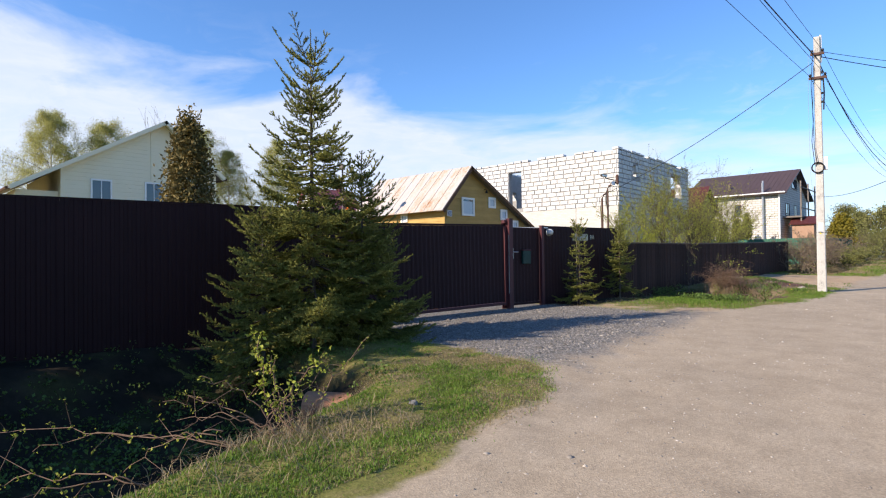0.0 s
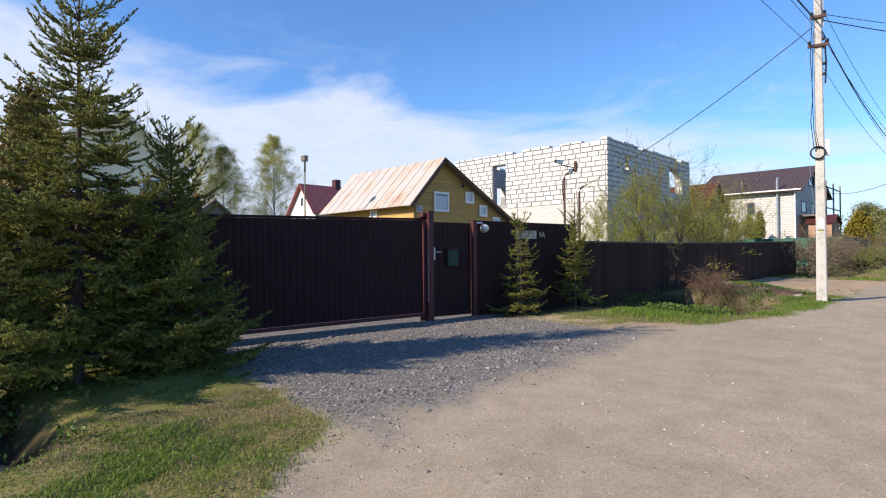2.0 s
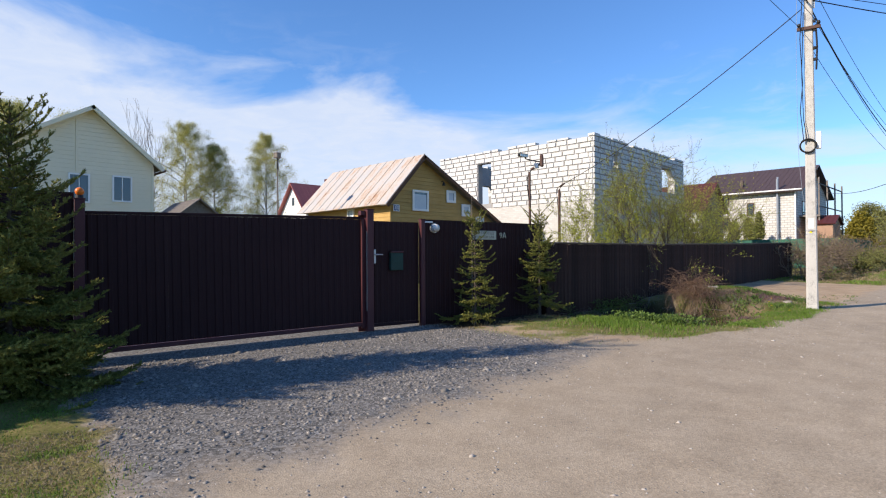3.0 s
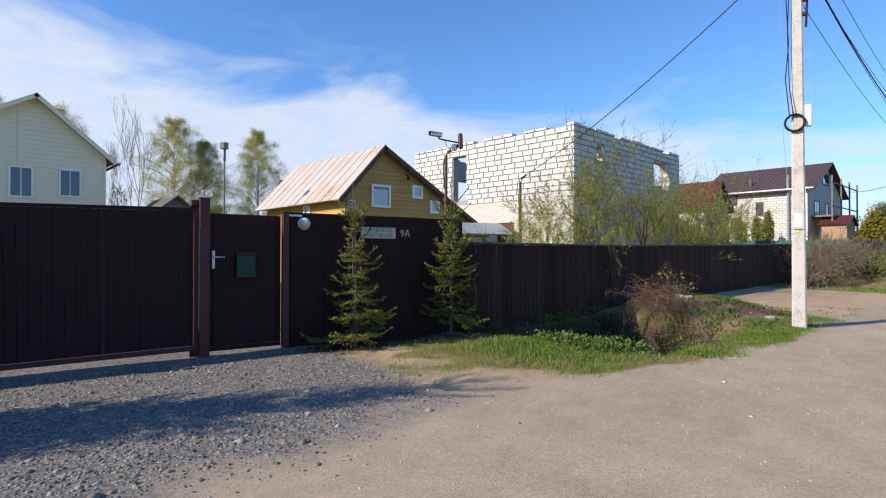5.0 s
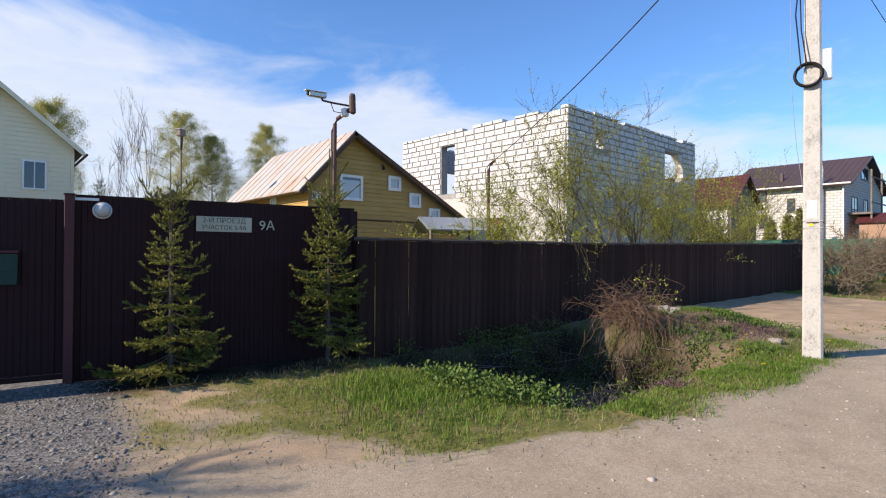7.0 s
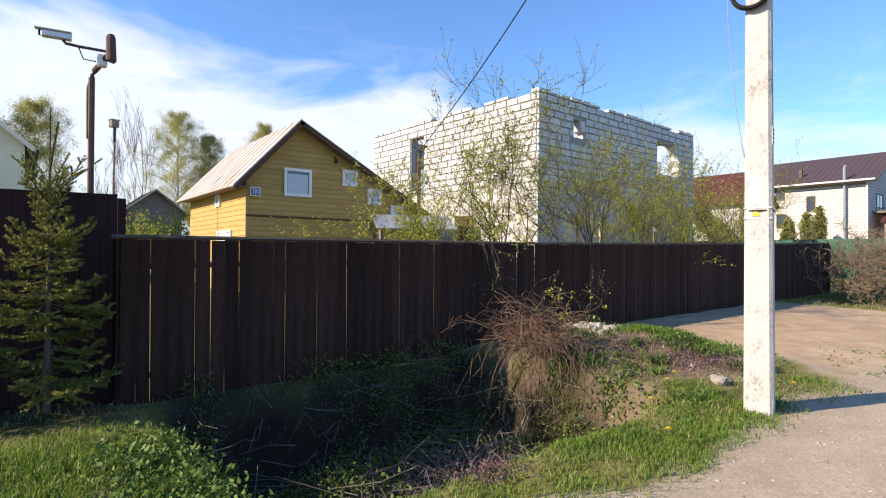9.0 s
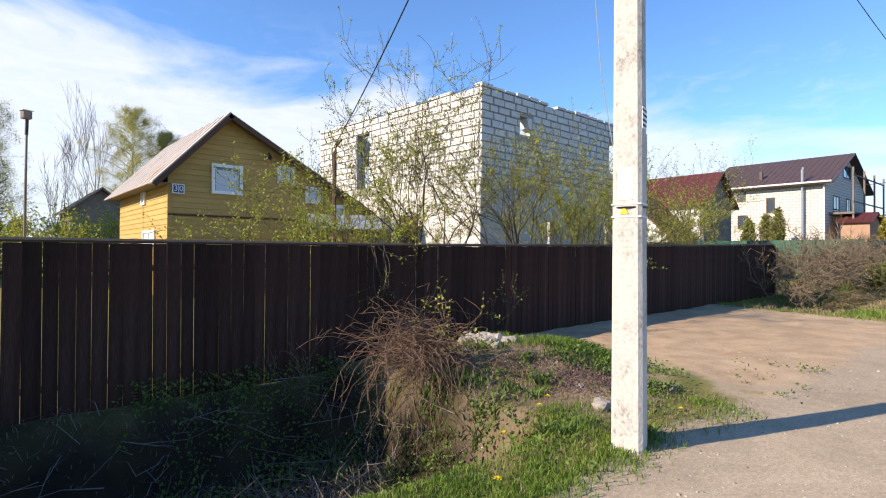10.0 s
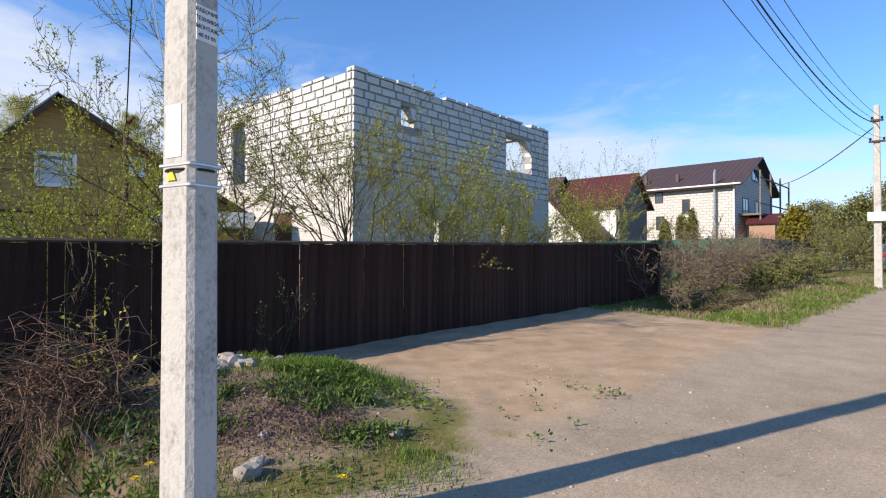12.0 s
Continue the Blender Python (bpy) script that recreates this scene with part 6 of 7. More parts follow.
# bramble over the first ditch
rg = np.random.default_rng(70)
brm = thing("bramble", "arching bramble stems with small new leaves", "shrub", pose(-3.72, 2.05, gz(-3.72, 2.05) - 0.05, 0, 0, 43.9))
paths, buds, sprays = [], [], []
# root, tip, rise at the tip, height of the arch, leaves
arches = [((0.0, 0.0), (-0.18, 0.05), 0.86, 0.05, 6), ((-0.05, 0.0), (0.40, 0.05), 0.70, 0.12, 4), ((0.05, 0.0), (0.72, 0.1), 0.85, -0.05, 1), ((0.0, 0.0), (-0.85, -0.1), 0.33, 0.14, 1),
          ((-0.2, -0.2), (-2.4, -0.1), 0.10, 0.10, 2), ((-0.5, -0.9), (-1.7, -1.0), 0.0, 0.12, 2), ((0.1, -0.1), (-0.5, -0.2), 0.55, 0.15, 1), ((0.15, 0.0), (-0.1, 0.1), 0.62, 0.02, 2), ((0.2, -0.2), (0.1, -0.2), 0.42, 0.0, 0), ((-0.1, -0.3), (-1.0, -0.4), -0.1, 0.22, 1)]
for (bx, by), (tx, ty), rise, arch, leafy in arches + [((a[0][0] + rg.normal() * 0.1, a[0][1] + rg.normal() * 0.1), (a[1][0] * 0.8 + rg.normal() * 0.16, a[1][1] + rg.normal() * 0.2), a[2] * rg.uniform(0.4, 0.9), a[3], a[4] // 2) for a in arches]:
    o = Vector((bx, by, 0.0))
    pts = [o.lerp(Vector((tx, ty, 0)), t) + Vector((0, 0, rise * t + 4 * arch * t * (1 - t))) + Vector(rg.normal(size=3)) * 0.018 for t in np.linspace(0, 1, 14)]
    paths.append((pts, 0.0065, 0.0022))
    for p in pts[4:]:
        for k in range(leafy):
            (sprays if leafy > 3 else buds).append(p + Vector(rg.normal(size=3)) * (0.03 if leafy > 3 else 0.012))
    for i in (6, 8, 11):
        w = Vector(rg.normal(size=3)) * 0.06
        paths.append(([pts[i], pts[i] + w, pts[i] + w * 1.8], 0.003, 0.0015))
        if leafy:
            buds += [pts[i] + w * 1.8] * 2
v, f = tubes(paths, 4)
sub("stem_tangle", fast_mesh("stem_tangle", v, f, M_BRAMBLE), brm, "reddish brown thorny stems", "stuff")
for P, size in ((buds, 0.016), (sprays, 0.026)):
    pts = np.repeat(np.array(P), 2, 0) + rg.normal(size=(len(P) * 2, 3)) * 0.012
    V, F = leaf_cloud(pts, size, rg)
    sub("foliage", fast_mesh("foliage", V, F, M_LEAF), brm, "tiny bright green leaves", "stuff")

# hedge and growth beyond the parking place
for i, (x, y, h) in enumerate(((-6.35, 33.2, 2.2), (-6.45, 35.0, 2.1), (-6.4, 36.8, 2.2), (-6.45, 38.8, 2.2), (-6.4, 41.0, 2.3), (-6.4, 43.4, 2.2), (-6.5, 45.6, 2.2))):
    shrub("hedge_bush", x, y, h, 80 + i, "tangled brown twiggy hedge bush with few leaves", 13, 0.85, 0.05, 0.03, 3, 0.020, bark=M_DARKTWIG, thin=0.0085, kids=4, spread=0.8, lift=-0.15, group="hedge along the road", base_spread=0.6)
rg = np.random.default_rng(95)
sp = thing("straw_heap", "heap of dry cut stalks on the verge", "heap", pose(-4.9, 34.8, gz(-4.9, 34.8)))
paths = []
for k in range(420):
    a, rr = rg.uniform(0, 6.283), rg.uniform(0, 1) ** 0.6
    o = Vector((math.cos(a) * rr * 0.75, math.sin(a) * rr * 1.9, 0.5 * (1 - rr * rr) * rg.uniform(0.2, 1.0) + 0.02))
    d = Vector((rg.normal() * 0.4, rg.normal(), rg.normal() * 0.18)).normalized() * rg.uniform(0.3, 0.7)
    paths.append(([o - d * 0.5, o + Vector((0, 0, 0.05)), o + d * 0.5], 0.006, 0.004))
v, f = tubes(paths, 3)
sub("stalk_pile", fast_mesh("stalk_pile", v, f, M_STRAW), sp, kind="stuff")
for i, (x, y, h) in enumerate(((-4.9, 36.9, 0.9), (-4.5, 38.8, 1.2), (-5.0, 40.8, 1.4), (-5.2, 43.0, 1.5), (-5.0, 46.0, 1.5), (-4.5, 50.0, 2.4), (-5.0, 53.5, 3.0))):
    shrub("bush", x, y, h, 90 + i, "green spring bush on the verge", 9, 0.8, 1.3, 0.04, 2, 0.016, kids=6, foliage=M_FOREST, group="verge bushes", base_spread=0.5)
dense_cone("golden_thuja", -7.75, 57.5, 3.7, 1.15, 7, "rounded golden yellow conifer beyond the green fence", M_GOLD, 9000, 0.12, 0.45)
for i, (x, y) in enumerate(((-19.6, 74), (-21.0, 75), (-22.4, 74.5))):
    dense_cone("thuja", x, y, 5.4 - 0.4 * i, 0.8, 100 + i, "green clipped thuja before the white block house", M_FOREST, 3000, 0.13, 0.5, group="thujas by the far house")

# background trees
birch("birch_tree", -60, 10.9, 15.2, 8.2, 11, "birch in first leaf behind the cream house", 80000, 0.058)
birch("birch_tree", -60, 15.4, 14.8, 9.0, 12, "birch in first leaf behind the yard", 80000, 0.058)
bA = birch("birch_tree", -72, 29.4, 18.3, 9.6, 13, "slender birch in first leaf beyond the yard", 80000, 0.058)
birch("birch_tree", -72, 33.0, 16.0, 8.0, 14, "slender birch in first leaf beyond the yard", 80000, 0.058)
birch("birch_tree", -70, 39.2, 17.9, 8.0, 15, "slender pointed birch in first leaf beyond the cottage", 80000, 0.058)
for i, (y, h) in enumerate(((22.6, 15.5), (24.2, 17), (26.0, 18))):
    shrub("bare_tree", -76, y, h, 16 + i, "thin bare young tree beyond the yard", 1, 0.06, 0.0, 0.05, 3, 0.09, bark=M_BARK, kids=5, spread=0.34, category="tree", thin=0.014, lift=0.9)
spruce(-40.0, 16.4, 5.6, 1.7, 8, "dark young spruce beyond the yard", 0.25, bare=0.05)
for i, (x, y, h) in enumerate(((-29, 18.2, 3.6), (-31, 20.4, 3.8), (-33, 22.4, 3.8), (-27.5, 17.2, 3.2), (-37, 19.5, 4.2))):
    shrub("bush", x, y, h, 110 + i, "olive green bush in the yard", 7, 0.7, 1.2, 0.07, 2, 0.03, kids=6, group="yard bushes")
for i, (x, y, h, w) in enumerate(((-5.0, 63, 4.6, 5), (-3.6, 70, 6.6, 6), (-9, 78, 5.2, 5), (-2.0, 80, 9.0, 7), (-12, 92, 7, 7), (4, 60, 9, 7))):
    birch("roadside_tree", x, y, h, w, 120 + i, "leafing roadside tree far along the road", 6500, 0.13, M_FOREST, M_BARK, 0.08)
far = birch("woodland_tree", -140, 60, 13, 10, 140, "distant tree of the woodland edge", 3500, 0.4, M_FOREST, M_BARK, 0.1)
rng = random.Random(5)
for k in range(46):
    a = math.radians(-10 + 200 * (k + rng.random() * 0.8) / 46)
    d = rng.uniform(135, 190)
    m = pose(d * math.cos(a), 40 + d * math.sin(a), 0.2, 0, 0, rng.uniform(0, 360)) @ Matrix.Scale(rng.uniform(0.55, 0.95), 4)
    c = copy_thing(far, m)
    c.matrix_world = m

# ---- grass, stones, litter ----
def blades(name, pts, hgt, mat, seed, label, lean=0.5, width=0.004, cat="grass"):
    """Bent blades, each two triangles wide at the root, at the given points."""
    rg = np.random.default_rng(seed)
    n = len(pts)
    P = np.asarray(pts, float)
    a = rg.uniform(0, 6.283, n)
    u = np.stack([np.cos(a), np.sin(a), np.zeros(n)], -1)
    b = rg.uniform(0, 6.283, n)
    d = np.stack([np.cos(b), np.sin(b), np.zeros(n)], -1)
    H = np.asarray(hgt).reshape(-1, 1) * rg.uniform(0.5, 1.25, (n, 1))
    ln = lean * rg.uniform(0.2, 1.2, (n, 1))
    mid = P + d * H * ln * 0.35
    mid[:, 2:] += H * 0.6
    tip = P + d * H * ln
    tip[:, 2:] += H * (1.0 - 0.35 * ln)
    w = u * width
    V = np.stack([P - w, P + w, mid + w * 0.7, mid - w * 0.7, tip], 1).reshape(-1, 3)
    i = np.arange(n)[:, None] * 5
    F = np.concatenate([i + np.array([[0, 1, 2]]), i + np.array([[0, 2, 3]]), i + np.array([[3, 2, 4]])])
    return tagged(new(name, fast_mesh(name, V, F, mat)), label, cat, kind="stuff")


def scatter(seed, n, x0, x1, y0, y1, weight):
    """Points on the ground, kept by weight(x, y) in 0..1."""
    rg = np.random.default_rng(seed)
    x, y = rg.uniform(x0, x1, n), rg.uniform(y0, y1, n)
    k = rg.random(n) < weight(x, y)
    x, y = x[k], y[k]
    return np.stack([x, y, ground_z(x, y) - 0.004], -1)


def patchy(x, y, s=1.0):
    return np.clip(0.55 + 0.6 * wobble(x + 7, y, 0.9 * s) + 0.3 * wobble(x, y + 3, 2.7 * s), 0.05, 1)


def front(x, y):
    """Keeps to the road side of the fences."""
    return x > np.where(y < 14.6, fence_x(np.clip(y, -60, 14.6)), WOOD_X) + 0.05


def in_ditch(x, y):
    return smooth(14.8, 15.1, y) * smooth(19.3, 18.7, y) * smooth(-3.75, -4.0, x)


def heap_w(x, y):
    return np.exp(-(((x + 4.7) / 1.3) ** 2 + ((y - 19.8) / 1.3) ** 2))


g1 = scatter(1, 130000, -8.6, -2.2, 0.3, 6.5, lambda x, y: cover(x, y)[0] * front(x, y) * np.clip(1.4 * patchy(x, y, 1.2) - 0.25, 0.1, 1) * np.maximum(smooth(-4.9, -4.2, x), smooth(3.4, 4.4, y)))
blades("short_grass", g1, 0.014 + 0.026 * np.clip(patchy(g1[:, 0], g1[:, 1], 2.0), 0, 1), M_BLADE, 2, "short sunlit spring grass on the verge", 0.9, 0.0036)
g11 = scatter(51, 60000, -4.6, -2.4, 0.6, 5.6, lambda x, y: cover(x, y)[0] * np.clip(3.0 * patchy(x + 2, y, 1.7) - 1.7, 0, 1))
blades("grass_tufts", g11, np.full(len(g11), 0.036), M_BLADE, 52, "brighter tufts of green grass on the verge", 0.8, 0.0036)
g12 = scatter(53, 62000, -5.0, -2.4, 0.6, 5.8, lambda x, y: cover(x, y)[0] * np.clip(1.45 - 1.4 * patchy(x, y, 1.2), 0.12, 1))
blades("withered_grass", g12, np.full(len(g12), 0.026), M_STRAW, 54, "withered yellow grass between the green", 1.5, 0.0032, "dry grass")
g2 = scatter(3, 120000, -7.2, -2.2, 11.4, 20.9, lambda x, y: cover(x, y)[0] * front(x, y) * (1 - mud_and_shade(x, y)) * np.clip(1.6 * patchy(x, y) - 0.45, 0.06, 1) * (1 - 0.95 * heap_w(x, y)) * (1 - in_ditch(x, y)) * (0.3 + 0.7 * smooth(12.3, 13.5, y)))
blades("verge_grass", g2, 0.018 + 0.04 * np.clip(patchy(g2[:, 0], g2[:, 1], 0.7), 0, 1), M_BLADE, 4, "tufty green grass along the verge", 0.8, 0.0035)
g10 = scatter(29, 60000, -4.1, -2.5, 15.0, 20.6, lambda x, y: cover(x, y)[0] * smooth(-4.1, -3.7, x) * np.clip(1.3 * patchy(x, y, 1.3) - 0.1, 0.1, 1))
blades("rim_grass", g10, np.full(len(g10), 0.058), M_BLADE, 30, "fresh green grass along the road's rim by the pole", 0.75, 0.0035)
g3 = scatter(5, 40000, -6.6, -3.3, 12.8, 16.0, lambda x, y: np.exp(-(((x + 4.75) / 0.75) ** 2 + ((y - 14.25) / 0.75) ** 2)) * (1 - in_ditch(x, y)))
blades("tall_grass", g3, 0.05 + 0.08 * patchy(g3[:, 0], g3[:, 1], 2.2), M_BLADE, 6, "lush tall green grass at the ditch's rim", 0.6, 0.0045)
g4 = scatter(7, 26000, -6.3, -4.0, 20.2, 22.2, lambda x, y: np.exp(-(((x + 5.2) / 0.8) ** 2 + ((y - 21.2) / 0.5) ** 2)) * np.clip(2.4 * patchy(x, y, 1.7) - 1.1, 0, 1))
blades("heap_grass", g4, np.full(len(g4), 0.10), M_BLADE, 8, "fresh green grass on top of the earth heap", 0.7, 0.004)
g5 = scatter(9, 60000, -8.0, -2.0, 28.5, 48.0, lambda x, y: cover(x, y)[0] * front(x, y) * np.clip(1.7 * patchy(x, y) - 0.35, 0.05, 1))
blades("far_verge_grass", g5, 0.03 + 0.08 * patchy(g5[:, 0], g5[:, 1], 1.5), M_BLADE, 10, "green grass on the verge beyond the parking place", 0.7, 0.008)
g6 = scatter(11, 4200, -4.6, -2.3, 0.6, 3.2, lambda x, y: np.exp(-(((x + 3.5) / 0.55) ** 2 + ((y - 2.0) / 0.8) ** 2)))
blades("dry_straw", g6, np.full(len(g6), 0.15), M_STRAW, 12, "dry straw and dead grass at the ditch's rim", 1.7, 0.003, "dry grass")
g7 = scatter(13, 34000, -6.9, -2.6, 11.6, 20.8, lambda x, y: (0.3 * cover(x, y)[0] + 0.7 * heap_w(x, y)) * front(x, y))
blades("dry_litter", g7, np.full(len(g7), 0.07), M_STRAW, 14, "dry stalks and litter among the grass", 1.5, 0.003, "dry grass")
g9 = scatter(27, 16000, -6.5, -2.4, 29.0, 46.0, lambda x, y: cover(x, y)[0] * front(x, y) * np.clip(1.2 - patchy(x, y), 0, 1))
blades("far_dry_grass", g9, np.full(len(g9), 0.12), M_STRAW, 28, "dry grass among the green on the far verge", 1.2, 0.008, "dry grass")
rg = np.random.default_rng(43)
twig_paths = []
for k in range(260):
    x, y = rg.uniform(-6.7, -4.3), rg.uniform(14.9, 18.9)
    a, L = rg.uniform(0, 6.283), rg.uniform(0.25, 0.9)
    o = Vector((x, y, gz(x, y) + rg.uniform(0.02, 0.22)))
    d = Vector((math.cos(a), math.sin(a), rg.uniform(-0.1, 0.35))) * L
    twig_paths.append(([o, o + d * 0.5 + Vector(rg.normal(size=3)) * 0.06, o + d + Vector(rg.normal(size=3)) * 0.05], rg.uniform(0.003, 0.007), 0.002))
v, f = tubes(twig_paths, 4)
tagged(new("fallen_twigs", fast_mesh("fallen_twigs", v, f, M_GREYWOOD)), "grey fallen twigs lying in the ditch", "twigs", kind="stuff")
g8 = scatter(15, 3000, -6.8, -4.3, 15.3, 19.2, lambda x, y: front(x, y) * np.clip(patchy(x, y), 0, 1) ** 2)
blades("dead_stalks", g8, np.full(len(g8), 0.34), M_GREYWOOD, 16, "grey dead stalks lying in the ditch", 1.7, 0.005, "dry stalks")


def weeds(name, pts, seed, size, label, per=9, hgt=0.16, mat=None):
    rg = np.random.default_rng(seed)
    P = np.repeat(np.asarray(pts), per, 0)
    P = P + np.stack([rg.normal(size=len(P)) * 0.06, rg.normal(size=len(P)) * 0.06, rg.uniform(0.01, hgt, len(P))], -1)
    V, F = leaf_cloud(P, size, rg, 0.2, 1.6)
    return tagged(new(name, fast_mesh(name, V, F, mat or M_WEED)), label, "weeds", kind="stuff")


weeds("ditch_weeds", scatter(17, 1700, -6.9, -4.4, 15.2, 18.8, lambda x, y: front(x, y) * np.clip(2.2 * patchy(x, y, 1.6) - 0.8, 0, 1)), 18, 0.024, "dark green leafy weeds in the shaded ditch", 12, 0.26)
weeds("ditch_weeds", scatter(19, 900, -9.0, -4.6, 0.4, 4.2, lambda x, y: front(x, y) * patchy(x, y)), 20, 0.032, "dark green leafy weeds below the tall fence")
weeds("rim_weeds", scatter(44, 900, -5.4, -3.6, 13.9, 15.1, lambda x, y: np.exp(-(((x + 4.5) / 0.5) ** 2 + ((y - 14.6) / 0.28) ** 2))), 45, 0.026, "leafy green nettles and weeds on the ditch's rim", 14, 0.17)
weeds("rim_weeds", scatter(21, 300, -4.3, -3.4, 14.6, 15.8, lambda x, y: np.exp(-(((x + 3.9) / 0.3) ** 2 + ((y - 15.0) / 0.5) ** 2))), 22, 0.026, "broad-leaved green weeds at the ditch's rim", 12, 0.2)
weeds("heap_weeds", scatter(23, 900, -5.6, -2.8, 18.2, 21.6, lambda x, y: np.clip(patchy(x, y, 1.6) - 0.35, 0, 1)), 24, 0.026, "small green weeds on the earth heap", 8, 0.09)
weeds("leafy_weeds", scatter(41, 700, -4.7, -3.6, 17.9, 19.2, lambda x, y: np.exp(-(((x + 4.15) / 0.28) ** 2 + ((y - 18.5) / 0.35) ** 2))), 42, 0.03, "fresh green leafy weeds beside the dry bush", 10, 0.2)
rg = np.random.default_rng(61)
ros = []
for k in range(210):                                        # rosettes of broad leaves
    x, y = rg.uniform(-5.8, -2.7), rg.uniform(18.6, 22.4)
    if rg.random() < float(np.clip(1.4 * patchy(x, y, 1.6) - 0.35, 0, 1)) and y < 21.3 + 0.9 * (x + 4.6) * -0.5 and x < float(road_edge(y)) - 0.1:
        m = int(rg.integers(14, 46))
        xx, yy = x + rg.normal(size=m) * 0.06, y + rg.normal(size=m) * 0.06
        ros.append(np.stack([xx, yy, ground_z(xx, yy)], -1))
ros = np.concatenate(ros)
for seed, cx, cy, rr, n in ((63, -3.38, 16.3, 0.16, 90), (64, -4.15, 20.0, 0.42, 260), (65, -3.75, 20.35, 0.25, 90)):
    P = scatter(seed, n * 3, cx - 2 * rr, cx + 2 * rr, cy - 2 * rr, cy + 2 * rr, lambda x, y: np.exp(-(((x - cx) / rr) ** 2 + ((y - cy) / rr) ** 2)))
    weeds("purple_weeds", P, seed + 10, 0.015, "low purple-brown dead-nettles among the grass", 14, 0.07, M_PURPLE)
blades("leafy_rosettes", ros, np.full(len(ros), 0.12), M_WEED, 62, "rosettes of broad green weeds round the heap", 1.5, 0.010, "weeds")
weeds("parking_weeds", scatter(25, 130, -4.0, -2.4, 20.2, 23.0, lambda x, y: np.clip(patchy(x, y, 1.8) - 0.4, 0, 1)), 26, 0.024, "small weeds at the parking place's rim", 9, 0.05)


def stones(name, pts, size, mat, seed, label, flat=0.6, cat="gravel"):
    """Uneven eight-sided stones half sunk in the ground."""
    rg = np.random.default_rng(seed)
    n = len(pts)
    base = np.array([(1, 0, 0), (0, 1, 0), (-1, 0, 0), (0, -1, 0), (0, 0, 1), (0, 0, -1)], float)
    S = (size * rg.lognormal(0, 0.42, (n, 1, 1))) * rg.uniform(0.55, 1.2, (n, 6, 1))
    a = rg.uniform(0, 6.283, n)
    c, s = np.cos(a), np.sin(a)
    B = base[None] * S * np.array([1, 1, flat])
    X = B[..., 0] * c[:, None] - B[..., 1] * s[:, None]
    Y = B[..., 0] * s[:, None] + B[..., 1] * c[:, None]
    V = np.stack([X, Y, B[..., 2]], -1) + np.asarray(pts)[:, None] + rg.normal(size=(n, 6, 3)) * size * 0.14
    f = np.array([(0, 1, 4), (1, 2, 4), (2, 3, 4), (3, 0, 4), (1, 0, 5), (2, 1, 5), (3, 2, 5), (0, 3, 5)])
    F = (np.arange(n)[:, None, None] * 6 + f[None]).reshape(-1, 3)
    return tagged(new(name, fast_mesh(name, V.reshape(-1, 3), F, mat)), label, cat, kind="stuff")


s1 = scatter(31, 150000, -8.2, -2.0, 4.6, 13.6, lambda x, y: cover(x, y)[1] ** 1.6 * front(x, y) * np.clip(0.35 + 0.65 * patchy(x, y), 0, 1))
stones("driveway_gravel", s1, 0.0145, M_PEBBLE, 32, "crushed grey stone of the driveway")
s2 = scatter(33, 220000, -4.6, 1.4, 0.6, 24.0, lambda x, y: np.clip(1 - cover(x, y)[0] - 0.3, 0, 1) * np.clip(0.12 + 0.5 * patchy(x, y, 0.6), 0, 1) * (0.25 + 0.75 * smooth(0.8, -2.8, x)))
stones("road_pebbles", s2, 0.0088, M_ROADSTONE, 34, "loose small stones on the road")
s3 = scatter(35, 900, -6.2, -3.0, 19.2, 21.4, lambda x, y: heap_w(x, y) ** 1.5)
stones("heap_stones", s3, 0.014, M_RUBBLE, 36, "small broken stones on the earth heap")


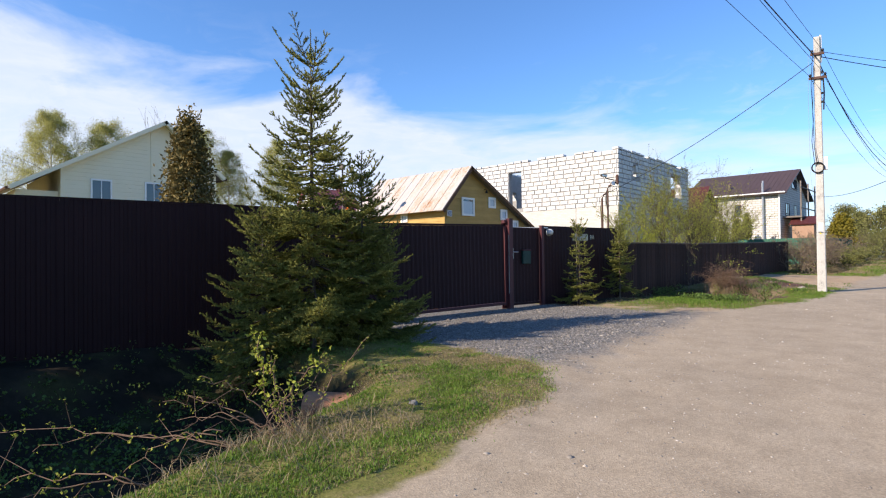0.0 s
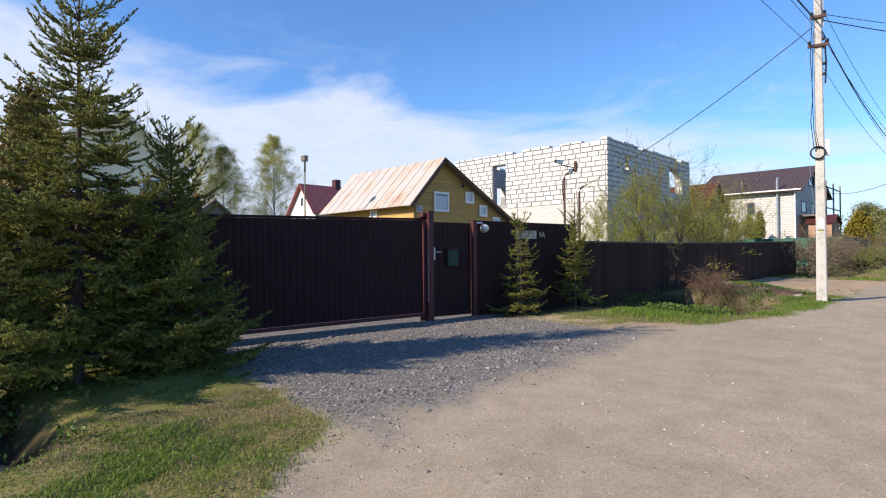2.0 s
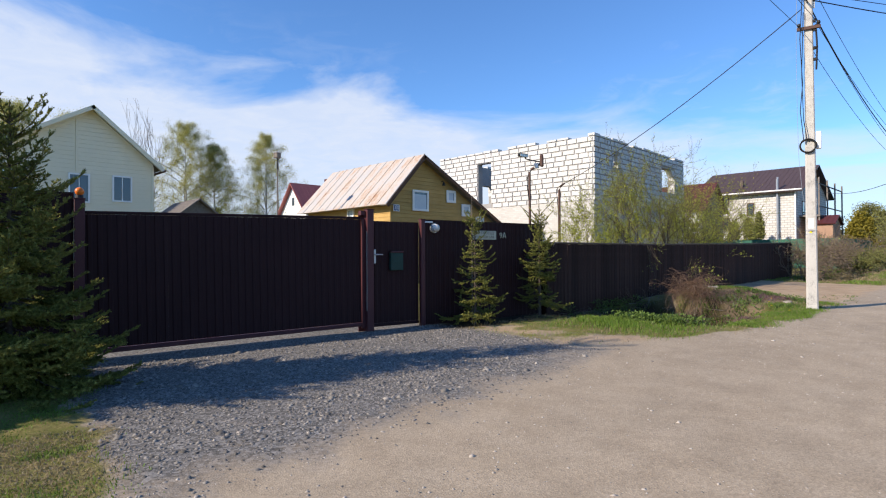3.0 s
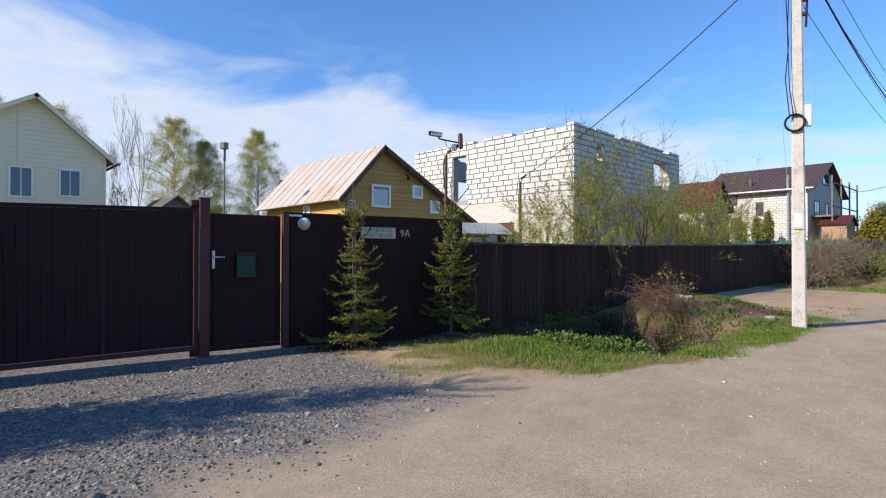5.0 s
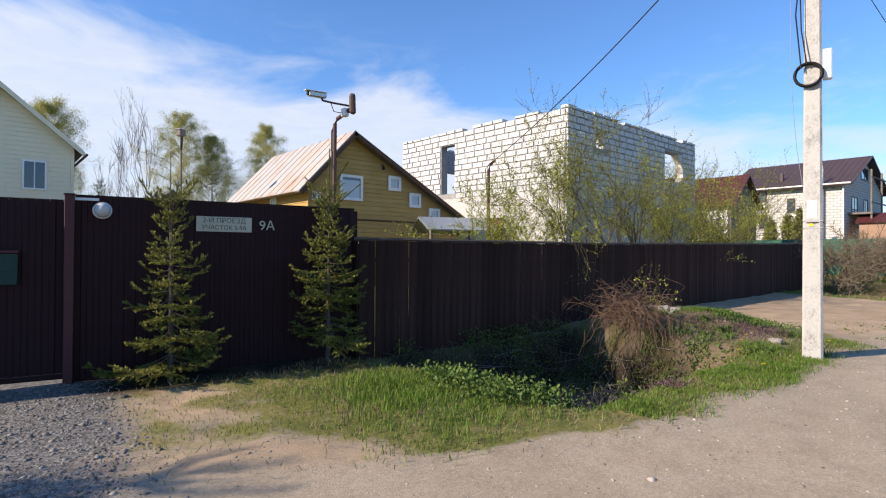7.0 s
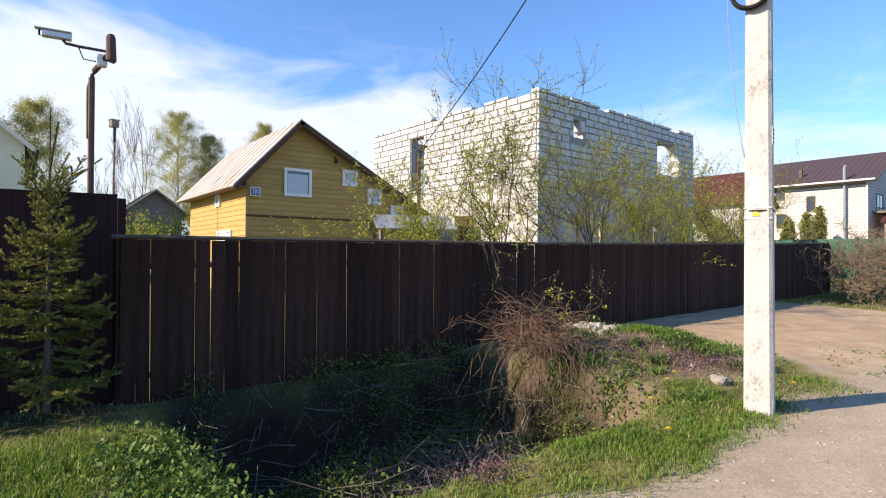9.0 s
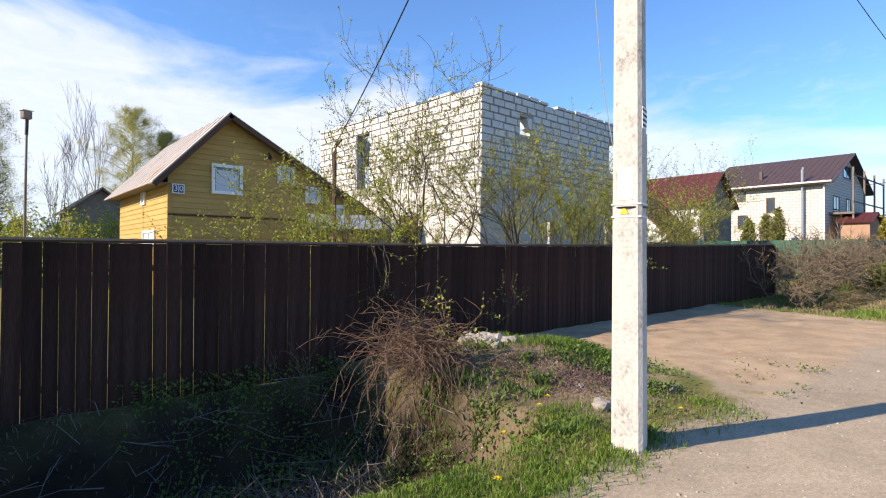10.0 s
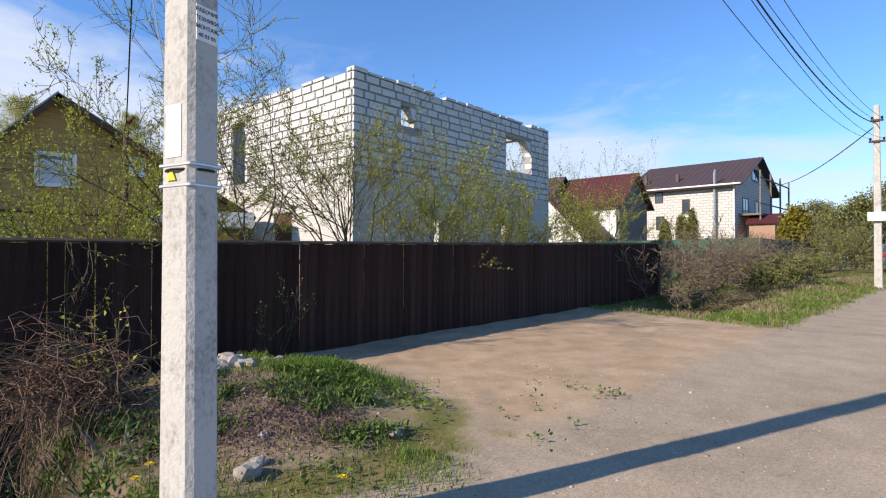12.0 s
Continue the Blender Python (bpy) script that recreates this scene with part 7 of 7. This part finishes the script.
def rock(x, y, size, seed, label, mat=None, flat=0.6):
    rg = random.Random(seed)
    bm = bmesh.new()
    bmesh.ops.create_icosphere(bm, subdivisions=2, radius=1.0)
    off = Vector((rg.uniform(-9, 9), rg.uniform(-9, 9), rg.uniform(-9, 9)))
    for v in bm.verts:
        k = 1 + 0.55 * noise.noise(v.co * 1.1 + off) + 0.22 * noise.noise(v.co * 3.1 + off)
        v.co = Vector((v.co.x * k * size, v.co.y * k * size * 0.8, v.co.z * k * size * flat))
    return whole("rubble_stone", bm, mat or M_RUBBLE, label, "stone", pose(x, y, gz(x, y) + size * flat * 0.25, rg.uniform(-15, 15), rg.uniform(-15, 15), rg.uniform(0, 360)), group="rubble on the heap")


rng = random.Random(8)
for k in range(36):                                         # pale broken mortar on the heap's crest
    rock(-5.75 + rng.gauss(0, 0.20), 20.35 + rng.gauss(0, 0.26), rng.uniform(0.045, 0.125), 200 + k, "pale broken mortar lump on the heap")
for k, (x, y, s) in enumerate(((-3.47, 19.53, 0.10), (-3.58, 19.66, 0.06), (-3.95, 19.9, 0.045), (-4.45, 20.3, 0.04), (-3.42, 20.68, 0.085))):
    rock(x, y, s, 300 + k, "pale rubble stone lying by the pole")
rock(-3.35, 3.2, 0.045, 400, "dark stone in the grass", M_KERB)

for k, (x, y) in enumerate(((-3.01, 17.72), (-3.74, 19.0), (-3.70, 19.06), (-3.72, 15.02), (-3.64, 15.1), (-3.5, 18.3), (-2.9, 19.8), (-3.1, 40.2), (-2.9, 41.5), (-3.0, 38.9))):
    h = 0.10 + 0.04 * (k % 3)
    ob = thing("dandelion", "yellow dandelion flower in the grass", "flower", pose(x, y, gz(x, y)), group="dandelions")
    part("stem", tube(bmesh.new(), [(0, 0, -0.02), (0.004, 0, h)], 0.0025, 5), M_BLADE, ob)
    bm = bmesh.new()
    for i in range(22):
        a, t = i * 2.4, 0.2 + 0.8 * (i / 22)
        r = 0.027 * t
        c = Vector((0.004 + r * math.cos(a), r * math.sin(a), h + 0.012 * (1 - t)))
        d = Vector((-math.sin(a), math.cos(a), 0)) * 0.006
        o = Vector((0.004, 0, h - 0.002))
        bm.faces.new([bm.verts.new(q) for q in (o, c - d, c + Vector((math.cos(a), math.sin(a), 0.2)) * 0.006, c + d)])
    part("blossom", bm, M_DANDELION, ob, "bright yellow blossom")
